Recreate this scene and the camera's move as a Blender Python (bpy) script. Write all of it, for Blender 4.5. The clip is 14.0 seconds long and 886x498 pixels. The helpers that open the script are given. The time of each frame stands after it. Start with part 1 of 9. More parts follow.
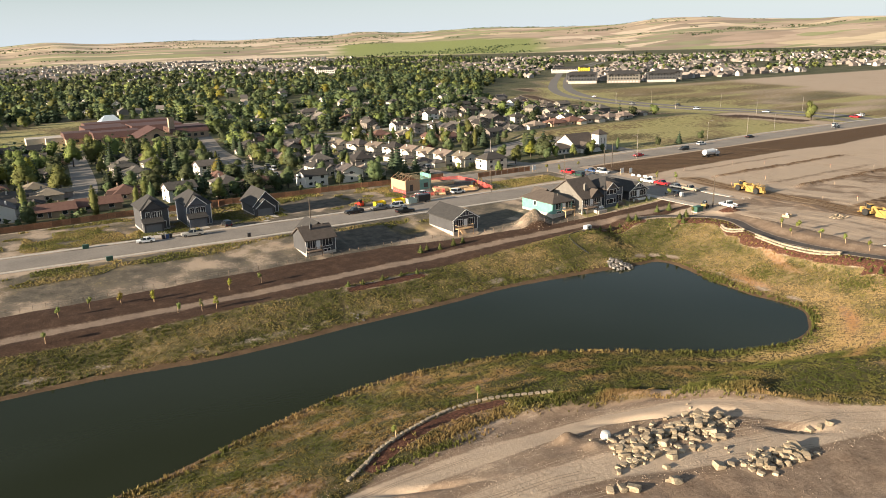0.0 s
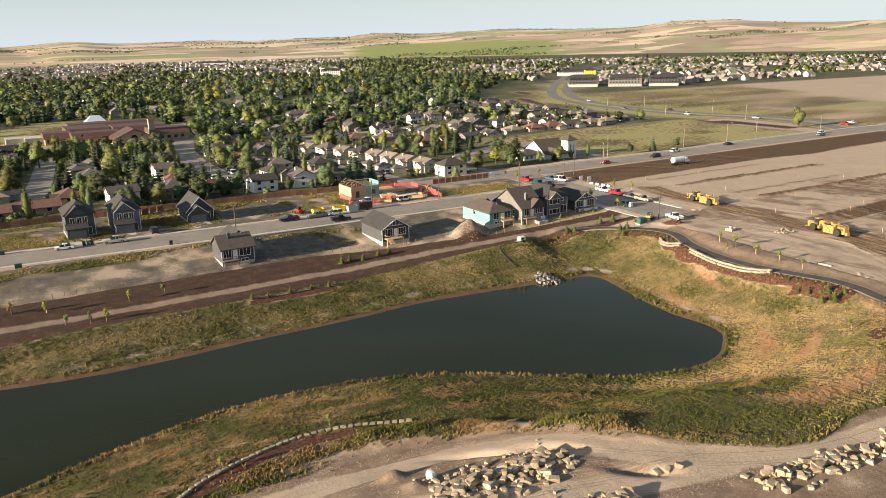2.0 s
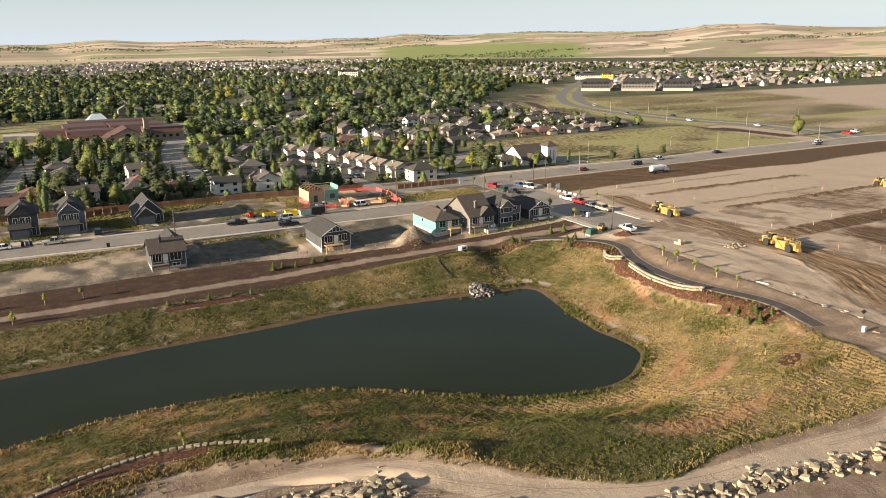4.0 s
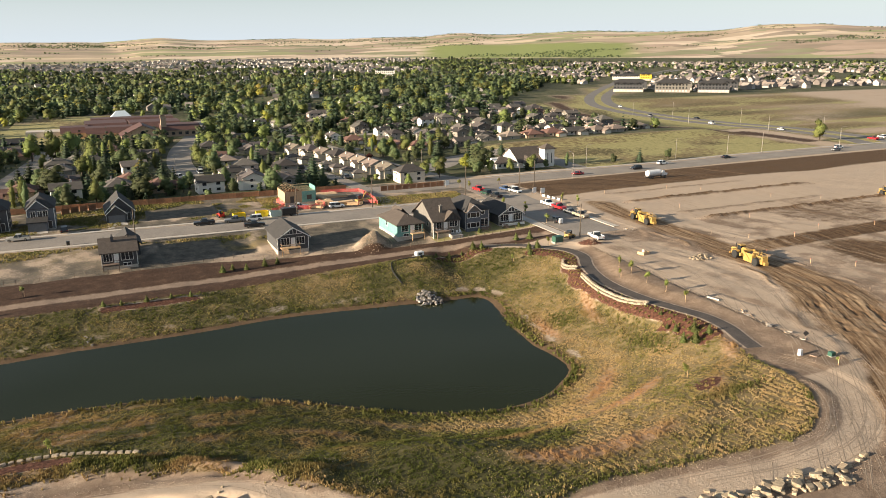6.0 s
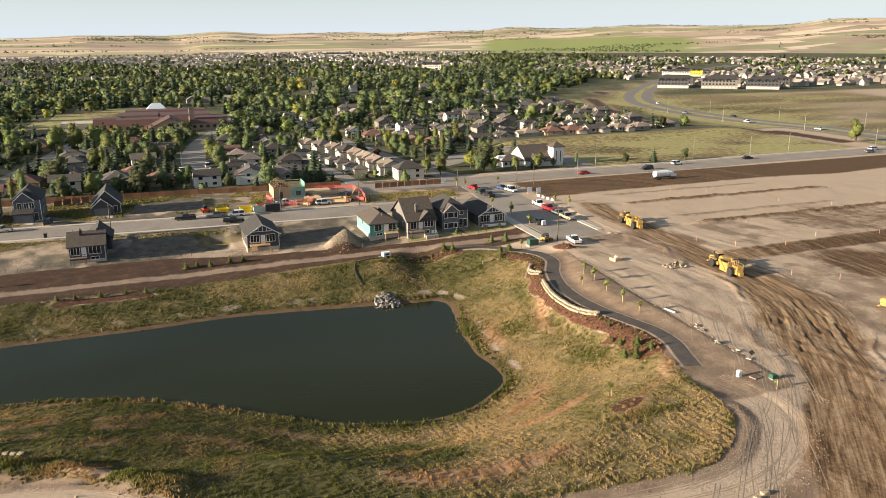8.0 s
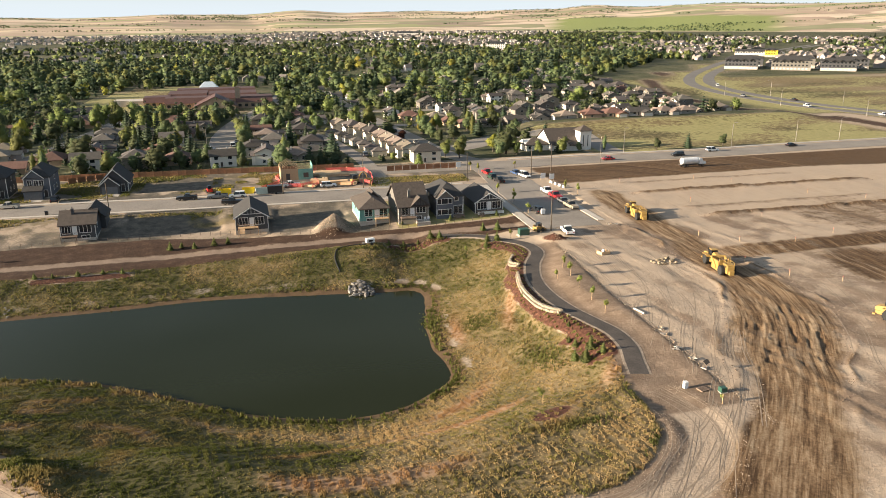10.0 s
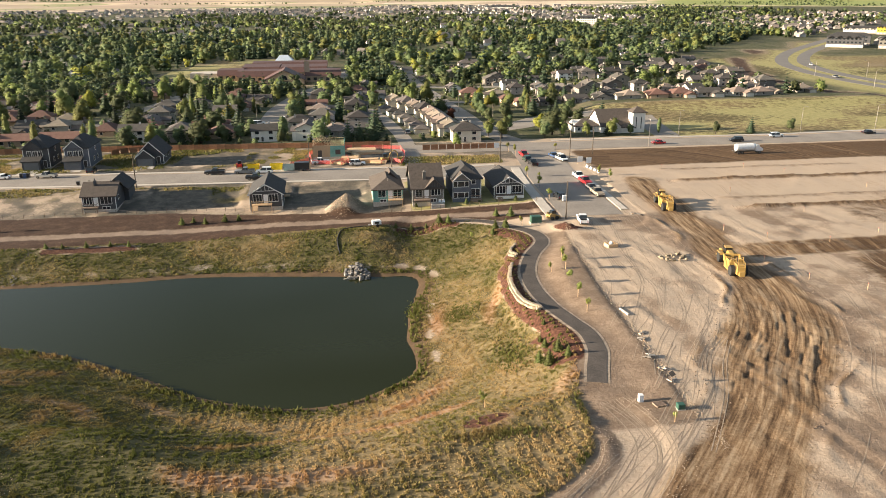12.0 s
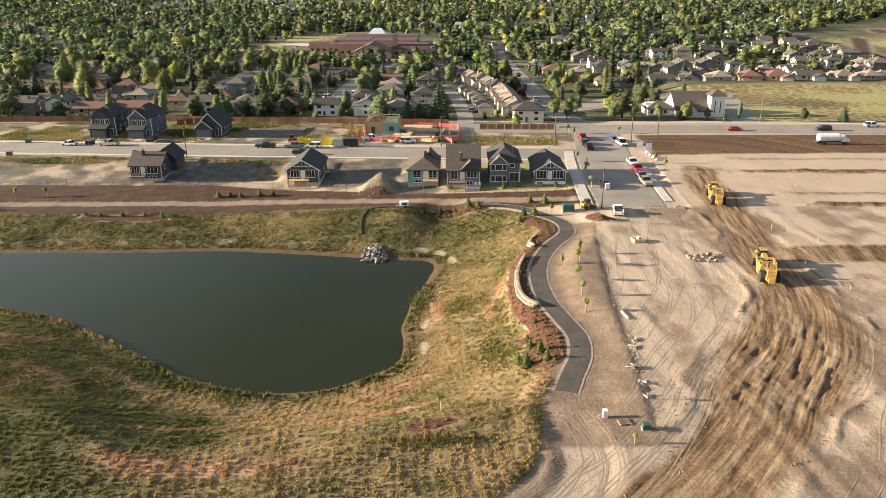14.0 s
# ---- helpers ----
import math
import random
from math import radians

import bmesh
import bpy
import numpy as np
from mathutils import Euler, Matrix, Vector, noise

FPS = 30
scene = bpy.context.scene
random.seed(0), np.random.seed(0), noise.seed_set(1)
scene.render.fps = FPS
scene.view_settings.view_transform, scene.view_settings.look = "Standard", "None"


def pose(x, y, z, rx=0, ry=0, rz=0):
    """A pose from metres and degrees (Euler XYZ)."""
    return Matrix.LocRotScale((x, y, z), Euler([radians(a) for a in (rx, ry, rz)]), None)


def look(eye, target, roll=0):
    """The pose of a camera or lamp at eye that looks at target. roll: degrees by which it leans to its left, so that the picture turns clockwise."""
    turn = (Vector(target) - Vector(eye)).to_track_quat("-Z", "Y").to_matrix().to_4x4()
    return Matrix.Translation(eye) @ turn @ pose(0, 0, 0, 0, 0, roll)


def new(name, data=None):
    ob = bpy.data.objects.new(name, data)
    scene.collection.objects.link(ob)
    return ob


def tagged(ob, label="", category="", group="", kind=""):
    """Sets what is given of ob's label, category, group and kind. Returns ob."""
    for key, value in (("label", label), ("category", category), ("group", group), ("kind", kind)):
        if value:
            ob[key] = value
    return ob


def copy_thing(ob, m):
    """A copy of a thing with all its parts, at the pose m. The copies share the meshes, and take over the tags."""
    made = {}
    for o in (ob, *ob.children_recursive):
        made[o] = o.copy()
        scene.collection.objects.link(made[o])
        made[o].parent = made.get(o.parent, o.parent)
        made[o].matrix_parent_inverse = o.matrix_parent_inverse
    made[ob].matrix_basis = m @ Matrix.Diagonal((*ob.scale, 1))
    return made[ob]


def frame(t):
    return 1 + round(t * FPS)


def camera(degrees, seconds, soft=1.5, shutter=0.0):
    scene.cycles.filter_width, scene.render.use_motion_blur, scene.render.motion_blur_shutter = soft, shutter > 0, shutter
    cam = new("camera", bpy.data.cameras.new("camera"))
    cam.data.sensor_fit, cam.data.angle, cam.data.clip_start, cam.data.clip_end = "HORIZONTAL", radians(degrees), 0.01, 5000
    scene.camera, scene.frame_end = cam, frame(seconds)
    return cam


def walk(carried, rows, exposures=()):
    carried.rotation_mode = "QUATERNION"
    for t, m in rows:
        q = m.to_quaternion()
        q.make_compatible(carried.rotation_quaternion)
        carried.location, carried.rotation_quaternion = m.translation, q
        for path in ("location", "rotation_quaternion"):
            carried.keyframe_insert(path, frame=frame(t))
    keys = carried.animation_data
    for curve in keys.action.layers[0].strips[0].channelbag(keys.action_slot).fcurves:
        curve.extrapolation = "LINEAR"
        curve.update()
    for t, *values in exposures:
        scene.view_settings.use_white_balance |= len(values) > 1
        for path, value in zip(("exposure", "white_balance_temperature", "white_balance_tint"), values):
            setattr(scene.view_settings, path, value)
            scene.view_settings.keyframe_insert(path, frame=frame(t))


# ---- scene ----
cam = camera(60.0, 14.0, soft=0.65)
METRES, EYE, TILT, LEAN, TURN = 155.3, 50.0, 0.0, 0.0, -32.2
ROWS = [
    (0.0, 0.0, 0.0, 0.0, -0.39, -15.37, 1.41),
    (0.5, 0.0377, 0.0147, 0.0, 0.02, -15.39, 1.33),
    (1.0, 0.0758, 0.0274, -0.0, 0.41, -15.35, 1.27),
    (1.5, 0.1144, 0.0388, -0.0, 0.78, -15.3, 1.19),
    (2.0, 0.1529, 0.0493, 0.0003, 1.16, -15.24, 1.09),
    (2.5, 0.1913, 0.0594, 0.0006, 1.68, -15.17, 0.95),
    (3.0, 0.2265, 0.0687, 0.0009, 2.19, -15.13, 0.8),
    (5.5, 0.4066, 0.124, 0.0014, 6.26, -15.11, 0.37),
    (6.0, 0.441, 0.1365, 0.0016, 7.27, -15.13, 0.35),
    (6.5, 0.4748, 0.1494, 0.002, 8.31, -15.15, 0.34),
    (7.0, 0.508, 0.1631, 0.0025, 9.41, -15.17, 0.31),
    (9.5, 0.6624, 0.2465, 0.0029, 15.67, -16.55, 0.26),
    (10.0, 0.6909, 0.2658, 0.0031, 17.26, -16.99, 0.31),
    (10.5, 0.7186, 0.2858, 0.0035, 18.87, -17.43, 0.32),
    (11.0, 0.7454, 0.3064, 0.0039, 20.58, -17.87, 0.36),
    (11.5, 0.7712, 0.3273, 0.0042, 22.54, -18.33, 0.37),
    (12.0, 0.7956, 0.3486, 0.0041, 24.51, -18.76, 0.29),
    (12.5, 0.8184, 0.3701, 0.0041, 26.53, -19.21, 0.23),
    (13.0, 0.84, 0.3922, 0.0041, 28.71, -19.65, 0.22),
    (13.5, 0.8603, 0.4147, 0.004, 30.83, -20.1, 0.21),
    (14.0, 0.8792, 0.4379, 0.0041, 33.0, -20.54, 0.23),
]
walk(cam, [(t, pose(0, 0, EYE, TILT, LEAN, TURN) @ pose(METRES * x, METRES * y, METRES * z, 90 + pitch, roll, yaw)) for t, x, y, z, yaw, pitch, roll in ROWS],
     exposures=((0.0, 1.42), (7.0, 1.46), (9.5, 1.56), (14.0, 1.9)))

# ---------------------------------------------------------------- light
SUN_DIR = Vector((-0.976, 0.01, 0.225)).normalized()      # towards the sun
world = bpy.data.worlds.new("world")
scene.world = world
world.use_nodes = True
wn, wl = world.node_tree.nodes, world.node_tree.links
sky = wn.new("ShaderNodeTexSky")
sky.sky_type, sky.sun_disc = "NISHITA", False
sky.sun_elevation = math.asin(SUN_DIR.z)
sky.sun_rotation = math.atan2(SUN_DIR.x, SUN_DIR.y)
sky.altitude, sky.air_density, sky.dust_density, sky.ozone_density = 1000, 1.0, 1.6, 1.0
# thin high cloud over the whole sky
wco = wn.new("ShaderNodeTexCoord")
wmap = wn.new("ShaderNodeMapping")
wmap.inputs["Scale"].default_value = (1.0, 1.0, 9.0)
wnoise = wn.new("ShaderNodeTexNoise")
wnoise.inputs["Scale"].default_value, wnoise.inputs["Detail"].default_value = 2.6, 6.0
wramp = wn.new("ShaderNodeMapRange")
wramp.inputs["From Min"].default_value, wramp.inputs["From Max"].default_value = 0.42, 0.62
wramp.inputs["To Min"].default_value, wramp.inputs["To Max"].default_value = 0.0, 0.22
# haze that thickens towards the horizon
wsep = wn.new("ShaderNodeSeparateXYZ")
whaze = wn.new("ShaderNodeMapRange")
whaze.interpolation_type = "SMOOTHSTEP"
whaze.inputs["From Min"].default_value, whaze.inputs["From Max"].default_value = -0.02, 0.15
whaze.inputs["To Min"].default_value, whaze.inputs["To Max"].default_value = 0.9, 0.0
wmax = wn.new("ShaderNodeMath")
wmax.operation = "MAXIMUM"
wmix = wn.new("ShaderNodeMix")
wmix.data_type = "RGBA"
wmix.inputs["B"].default_value = (6.3, 7.1, 7.8, 1)
wl.new(wco.outputs["Generated"], wmap.inputs["Vector"])
wl.new(wco.outputs["Generated"], wsep.inputs["Vector"])
wl.new(wsep.outputs["Z"], whaze.inputs["Value"])
wl.new(wmap.outputs["Vector"], wnoise.inputs["Vector"])
wl.new(wnoise.outputs["Fac"], wramp.inputs["Value"])
wl.new(wramp.outputs["Result"], wmax.inputs[0])
wl.new(whaze.outputs["Result"], wmax.inputs[1])
# pale aureole on the sun's side of the sky
wdot = wn.new("ShaderNodeVectorMath")
wdot.operation = "DOT_PRODUCT"
wdot.inputs[1].default_value = tuple(Vector((SUN_DIR.x, SUN_DIR.y, 0)).normalized())
wglow = wn.new("ShaderNodeMapRange")
wglow.interpolation_type = "SMOOTHSTEP"
wglow.inputs["From Min"].default_value, wglow.inputs["From Max"].default_value = 0.08, 0.62
wglow.inputs["To Min"].default_value, wglow.inputs["To Max"].default_value = 0.0, 0.8
wmax2 = wn.new("ShaderNodeMath")
wmax2.operation = "MAXIMUM"
wl.new(wco.outputs["Generated"], wdot.inputs[0])
wl.new(wdot.outputs["Value"], wglow.inputs["Value"])
wl.new(wglow.outputs["Result"], wmax2.inputs[0])
wl.new(wmax.outputs[0], wmax2.inputs[1])
wl.new(wmax2.outputs[0], wmix.inputs["Factor"])
wl.new(sky.outputs["Color"], wmix.inputs["A"])
wl.new(wmix.outputs["Result"], wn["Background"].inputs["Color"])
wn["Background"].inputs["Strength"].default_value = 0.0455
sun_lamp = bpy.data.lights.new("sun", "SUN")
sun_lamp.energy, sun_lamp.angle, sun_lamp.color = 5.2, radians(0.6), (1.0, 0.83, 0.62)
sun = new("sun", sun_lamp)
sun.matrix_world = look(SUN_DIR * 500, (0, 0, 0))


# ---------------------------------------------------------------- materials
def material(name, colours, scale=1.0, rough=0.8, bump=0.0, metal=0.0, spread=0.0, fine=6.0, hue=0.0, coords="object", spec=0.5):
    """A noisy surface between two or three colours. spread: how far objects that share it differ in lightness; hue: in hue."""
    m = bpy.data.materials.new(name)
    m.use_nodes = True
    n, l = m.node_tree.nodes, m.node_tree.links
    b = n["Principled BSDF"]
    b.inputs["Roughness"].default_value, b.inputs["Metallic"].default_value = rough, metal
    b.inputs["Specular IOR Level"].default_value = spec
    if coords == "object":
        vec = n.new("ShaderNodeTexCoord").outputs["Object"]
    else:
        vec = n.new("ShaderNodeNewGeometry").outputs["Position"]
    big = n.new("ShaderNodeTexNoise")
    big.inputs["Scale"].default_value, big.inputs["Detail"].default_value = scale, 5.0
    l.new(vec, big.inputs["Vector"])
    small = n.new("ShaderNodeTexNoise")
    small.inputs["Scale"].default_value, small.inputs["Detail"].default_value = scale * fine, 3.0
    l.new(vec, small.inputs["Vector"])
    add = n.new("ShaderNodeMath")
    add.operation = "ADD"
    l.new(big.outputs["Fac"], add.inputs[0])
    l.new(small.outputs["Fac"], add.inputs[1])
    ramp = n.new("ShaderNodeValToRGB")
    ends = ramp.color_ramp.elements
    ends[0].position, ends[1].position = 0.36, 0.64
    half = n.new("ShaderNodeMath")
    half.operation = "MULTIPLY"
    half.inputs[1].default_value = 0.5
    l.new(add.outputs[0], half.inputs[0])
    l.new(half.outputs[0], ramp.inputs["Fac"])
    ends[0].color, ends[1].color = (*colours[0], 1), (*colours[-1], 1)
    if len(colours) > 2:
        ends.new(0.5).color = (*colours[1], 1)
    out = ramp.outputs["Color"]
    if spread or hue:
        info = n.new("ShaderNodeObjectInfo")
        hsv = n.new("ShaderNodeHueSaturation")
        mr = n.new("ShaderNodeMapRange")
        mr.inputs["To Min"].default_value, mr.inputs["To Max"].default_value = 1 - spread, 1 + spread
        l.new(info.outputs["Random"], mr.inputs["Value"])
        l.new(mr.outputs["Result"], hsv.inputs["Value"])
        mh = n.new("ShaderNodeMapRange")
        mh.inputs["To Min"].default_value, mh.inputs["To Max"].default_value = 0.5 - hue, 0.5 + hue
        frac = n.new("ShaderNodeMath")
        frac.operation = "FRACT"
        mul = n.new("ShaderNodeMath")
        mul.operation = "MULTIPLY"
        mul.inputs[1].default_value = 7.31
        l.new(info.outputs["Random"], mul.inputs[0])
        l.new(mul.outputs[0], frac.inputs[0])
        l.new(frac.outputs[0], mh.inputs["Value"])
        l.new(mh.outputs["Result"], hsv.inputs["Hue"])
        l.new(out, hsv.inputs["Color"])
        out = hsv.outputs["Color"]
    l.new(out, b.inputs["Base Color"])
    if bump:
        bp = n.new("ShaderNodeBump")
        bp.inputs["Strength"].default_value, bp.inputs["Distance"].default_value = min(1.0, bump * 10), bump
        l.new(half.outputs[0], bp.inputs["Height"])
        l.new(bp.outputs["Normal"], b.inputs["Normal"])
    return m


def leafy(name, colours, spread=0.0, hue=0.0):
    """Foliage: every leaf clump takes its own shade."""
    m = bpy.data.materials.new(name)
    m.use_nodes = True
    n, l = m.node_tree.nodes, m.node_tree.links
    b = n["Principled BSDF"]
    b.inputs["Roughness"].default_value = 0.75
    b.inputs["Specular IOR Level"].default_value = 0.25
    geo = n.new("ShaderNodeNewGeometry")
    ramp = n.new("ShaderNodeValToRGB")
    ends = ramp.color_ramp.elements
    ends[0].color, ends[1].color = (*colours[0], 1), (*colours[-1], 1)
    for i, c in enumerate(colours[1:-1]):
        ends.new((i + 1) / (len(colours) - 1)).color = (*c, 1)
    l.new(geo.outputs["Random Per Island"], ramp.inputs["Fac"])
    info = n.new("ShaderNodeObjectInfo")
    noisy = n.new("ShaderNodeTexNoise")
    noisy.inputs["Scale"].default_value, noisy.inputs["Detail"].default_value = 0.11, 2.0
    l.new(geo.outputs["Position"], noisy.inputs["Vector"])
    mv = n.new("ShaderNodeMapRange")
    mv.inputs["From Min"].default_value, mv.inputs["From Max"].default_value = 0.3, 0.7
    mv.inputs["To Min"].default_value, mv.inputs["To Max"].default_value = 1 - spread, 1 + spread
    mx = n.new("ShaderNodeMath")
    mx.operation = "ADD"
    l.new(noisy.outputs["Fac"], mx.inputs[0])
    sub = n.new("ShaderNodeMapRange")
    sub.inputs["To Min"].default_value, sub.inputs["To Max"].default_value = -0.25, 0.25
    l.new(info.outputs["Random"], sub.inputs["Value"])
    l.new(sub.outputs["Result"], mx.inputs[1])
    tone = n.new("ShaderNodeAttribute")
    tone.attribute_name = "tone"
    mt = n.new("ShaderNodeMath")
    l.new(mx.outputs[0], mt.inputs[0])
    l.new(tone.outputs["Fac"], mt.inputs[1])
    l.new(mt.outputs[0], mv.inputs["Value"])
    hsv = n.new("ShaderNodeHueSaturation")
    l.new(mv.outputs["Result"], hsv.inputs["Value"])
    mh = n.new("ShaderNodeMapRange")
    mh.inputs["From Min"].default_value, mh.inputs["From Max"].default_value = 0.3, 0.7
    mh.inputs["To Min"].default_value, mh.inputs["To Max"].default_value = 0.5 - hue, 0.5 + hue
    l.new(mx.outputs[0], mh.inputs["Value"])
    l.new(mh.outputs["Result"], hsv.inputs["Hue"])
    l.new(ramp.outputs["Color"], hsv.inputs["Color"])
    l.new(hsv.outputs["Color"], b.inputs["Base Color"])
    tr = n.new("ShaderNodeBsdfTranslucent")
    l.new(hsv.outputs["Color"], tr.inputs["Color"])
    mixs = n.new("ShaderNodeMixShader")
    mixs.inputs[0].default_value = 0.35
    l.new(b.outputs[0], mixs.inputs[1])
    l.new(tr.outputs[0], mixs.inputs[2])
    l.new(mixs.outputs[0], n["Material Output"].inputs["Surface"])
    return m


def glass(name, tint=(0.02, 0.025, 0.03)):
    m = bpy.data.materials.new(name)
    m.use_nodes = True
    b = m.node_tree.nodes["Principled BSDF"]
    b.inputs["Base Color"].default_value = (*tint, 1)
    b.inputs["Roughness"].default_value = 0.06
    b.inputs["Specular IOR Level"].default_value = 0.6
    return m


def plain(name, colour, rough=0.5, metal=0.0):
    return material(name, [tuple(c * 0.88 for c in colour), tuple(min(1, c * 1.1) for c in colour)], 1.5, rough, 0.0, metal)


ASPHALT = material("weathered_asphalt", [(0.17, 0.148, 0.125), (0.22, 0.193, 0.165), (0.26, 0.23, 0.195)], 0.12, 0.9, 0.0, coords="world", fine=22)
HIGHWAY_GREY = material("grey_highway_asphalt", [(0.12, 0.11, 0.1), (0.17, 0.155, 0.14)], 0.1, 0.9, 0.0, coords="world", fine=14)
PATH_ASPHALT = material("dusty_new_asphalt", [(0.042, 0.034, 0.029), (0.062, 0.051, 0.043), (0.095, 0.078, 0.065)], 0.35, 0.85, 0.0, coords="world", fine=14)
CONCRETE = material("concrete", [(0.38, 0.34, 0.29), (0.50, 0.45, 0.39)], 0.4, 0.85, 0.0, coords="world", fine=8)
SHINGLE_DARK = material("charcoal_shingles", [(0.025, 0.024, 0.024), (0.05, 0.047, 0.045)], 1.3, 0.9, 0.02, fine=9)
SHINGLE_BROWN = material("brown_shingles", [(0.055, 0.043, 0.036), (0.10, 0.08, 0.065)], 1.3, 0.9, 0.02, fine=9)
SHINGLE_TOWN = material("town_shingles", [(0.058, 0.05, 0.045), (0.10, 0.087, 0.076)], 0.8, 0.9, 0.02, spread=0.55, hue=0.03, fine=9)
SHINGLE_TAN = material("tan_shingles", [(0.16, 0.125, 0.095), (0.23, 0.185, 0.145)], 0.8, 0.9, 0.02, spread=0.3, hue=0.02, fine=9)
SHINGLE_RED = material("red_brown_shingles", [(0.10, 0.05, 0.038), (0.15, 0.08, 0.06)], 0.8, 0.9, 0.02, spread=0.25, fine=9)
SIDING_DARK = material("dark_grey_siding", [(0.047, 0.047, 0.051), (0.068, 0.068, 0.072)], 0.7, 0.7, 0.0, fine=12)
SIDING_BLUE = material("slate_blue_siding", [(0.085, 0.095, 0.115), (0.115, 0.125, 0.15)], 0.7, 0.7, 0.0, fine=12)
SIDING_TAUPE = material("taupe_siding", [(0.13, 0.12, 0.105), (0.18, 0.165, 0.145)], 0.7, 0.7, 0.0, fine=12)
SIDING_TOWN = material("pale_siding", [(0.27, 0.24, 0.205), (0.40, 0.36, 0.31)], 0.6, 0.75, 0.0, spread=0.5, hue=0.03, fine=10)
SIDING_TAUPE_TOWN = material("warm_grey_siding", [(0.17, 0.145, 0.12), (0.25, 0.215, 0.18)], 0.6, 0.75, 0.0, spread=0.35, hue=0.02, fine=10)
SIDING_CREAM = material("cream_siding", [(0.52, 0.46, 0.37), (0.62, 0.56, 0.46)], 0.6, 0.75, 0.0, spread=0.15, fine=10)
SIDING_WHITE = material("white_siding", [(0.68, 0.64, 0.58), (0.78, 0.74, 0.68)], 0.6, 0.75, 0.0, spread=0.12, fine=10)
SIDING_TAN = material("tan_stucco", [(0.34, 0.24, 0.16), (0.45, 0.33, 0.23)], 0.6, 0.85, 0.0, spread=0.2, fine=10)
WRAP_TEAL = material("teal_house_wrap", [(0.11, 0.29, 0.245), (0.145, 0.335, 0.29), (0.175, 0.37, 0.325)], 0.9, 0.6, 0.0, fine=6)
TRIM = plain("white_trim", (0.75, 0.73, 0.69), 0.5)
GLASS = glass("window_glass")
DOOR_GREY = plain("grey_garage_door", (0.12, 0.125, 0.135), 0.6)
DOOR_PALE = plain("pale_garage_door", (0.55, 0.52, 0.47), 0.6)
DOOR_DARK = plain("dark_door", (0.06, 0.05, 0.045), 0.6)
FENCE_WOOD = material("cedar_boards", [(0.20, 0.095, 0.05), (0.33, 0.17, 0.09)], 1.5, 0.85, 0.0, spread=0.25, fine=6)
LUMBER = material("fresh_lumber", [(0.50, 0.33, 0.18), (0.66, 0.46, 0.27)], 1.5, 0.8, 0.0, spread=0.15, fine=5)
OLD_WOOD = material("weathered_wood", [(0.16, 0.11, 0.08), (0.26, 0.19, 0.14)], 1.2, 0.85, 0.0, spread=0.2, fine=6)
BARK = material("bark", [(0.05, 0.04, 0.03), (0.12, 0.095, 0.07)], 2.0, 0.95, 0.02)
LEAF = leafy("broad_leaves", [(0.084, 0.110, 0.05), (0.104, 0.130, 0.056), (0.128, 0.150, 0.061)], 0.36, 0.02)
LEAF_LIGHT = leafy("light_leaves", [(0.145, 0.172, 0.054), (0.172, 0.196, 0.06), (0.205, 0.22, 0.066)], 0.28, 0.02)
LEAF_SAPLING = leafy("sapling_leaves", [(0.17, 0.19, 0.05), (0.22, 0.235, 0.06), (0.27, 0.27, 0.07)], 0.2, 0.02)
LEAF_YELLOW = leafy("yellowing_leaves", [(0.20, 0.185, 0.035), (0.26, 0.23, 0.042), (0.19, 0.19, 0.036)], 0.2, 0.02)
LEAF_RED = leafy("dark_red_leaves", [(0.05, 0.02, 0.012), (0.10, 0.035, 0.02)], 0.2, 0.0)
NEEDLE = leafy("spruce_needles", [(0.038, 0.056, 0.032), (0.048, 0.068, 0.038), (0.06, 0.08, 0.043)], 0.35, 0.02)
STONE = material("quarried_sandstone", [(0.17, 0.13, 0.085), (0.28, 0.222, 0.15), (0.40, 0.33, 0.235)], 0.9, 0.9, 0.05, spread=0.3, fine=5)
RIPRAP = material("grey_riprap", [(0.12, 0.11, 0.10), (0.27, 0.25, 0.23)], 1.2, 0.9, 0.03, spread=0.5, fine=5)
RUBBER = plain("rubber", (0.02, 0.02, 0.02), 0.85)
YELLOW = material("yellow_machine_paint", [(0.30, 0.185, 0.05), (0.41, 0.262, 0.08)], 0.8, 0.5, 0.0, fine=7)
STEEL = plain("dull_steel", (0.22, 0.2, 0.18), 0.45, 0.7)
WHITE_PAINT = plain("white_paint", (0.75, 0.75, 0.74), 0.4)
BLACK_PAINT = plain("black_paint", (0.02, 0.02, 0.022), 0.3)
GREEN_BOX = plain("green_utility_paint", (0.028, 0.085, 0.06), 0.5)


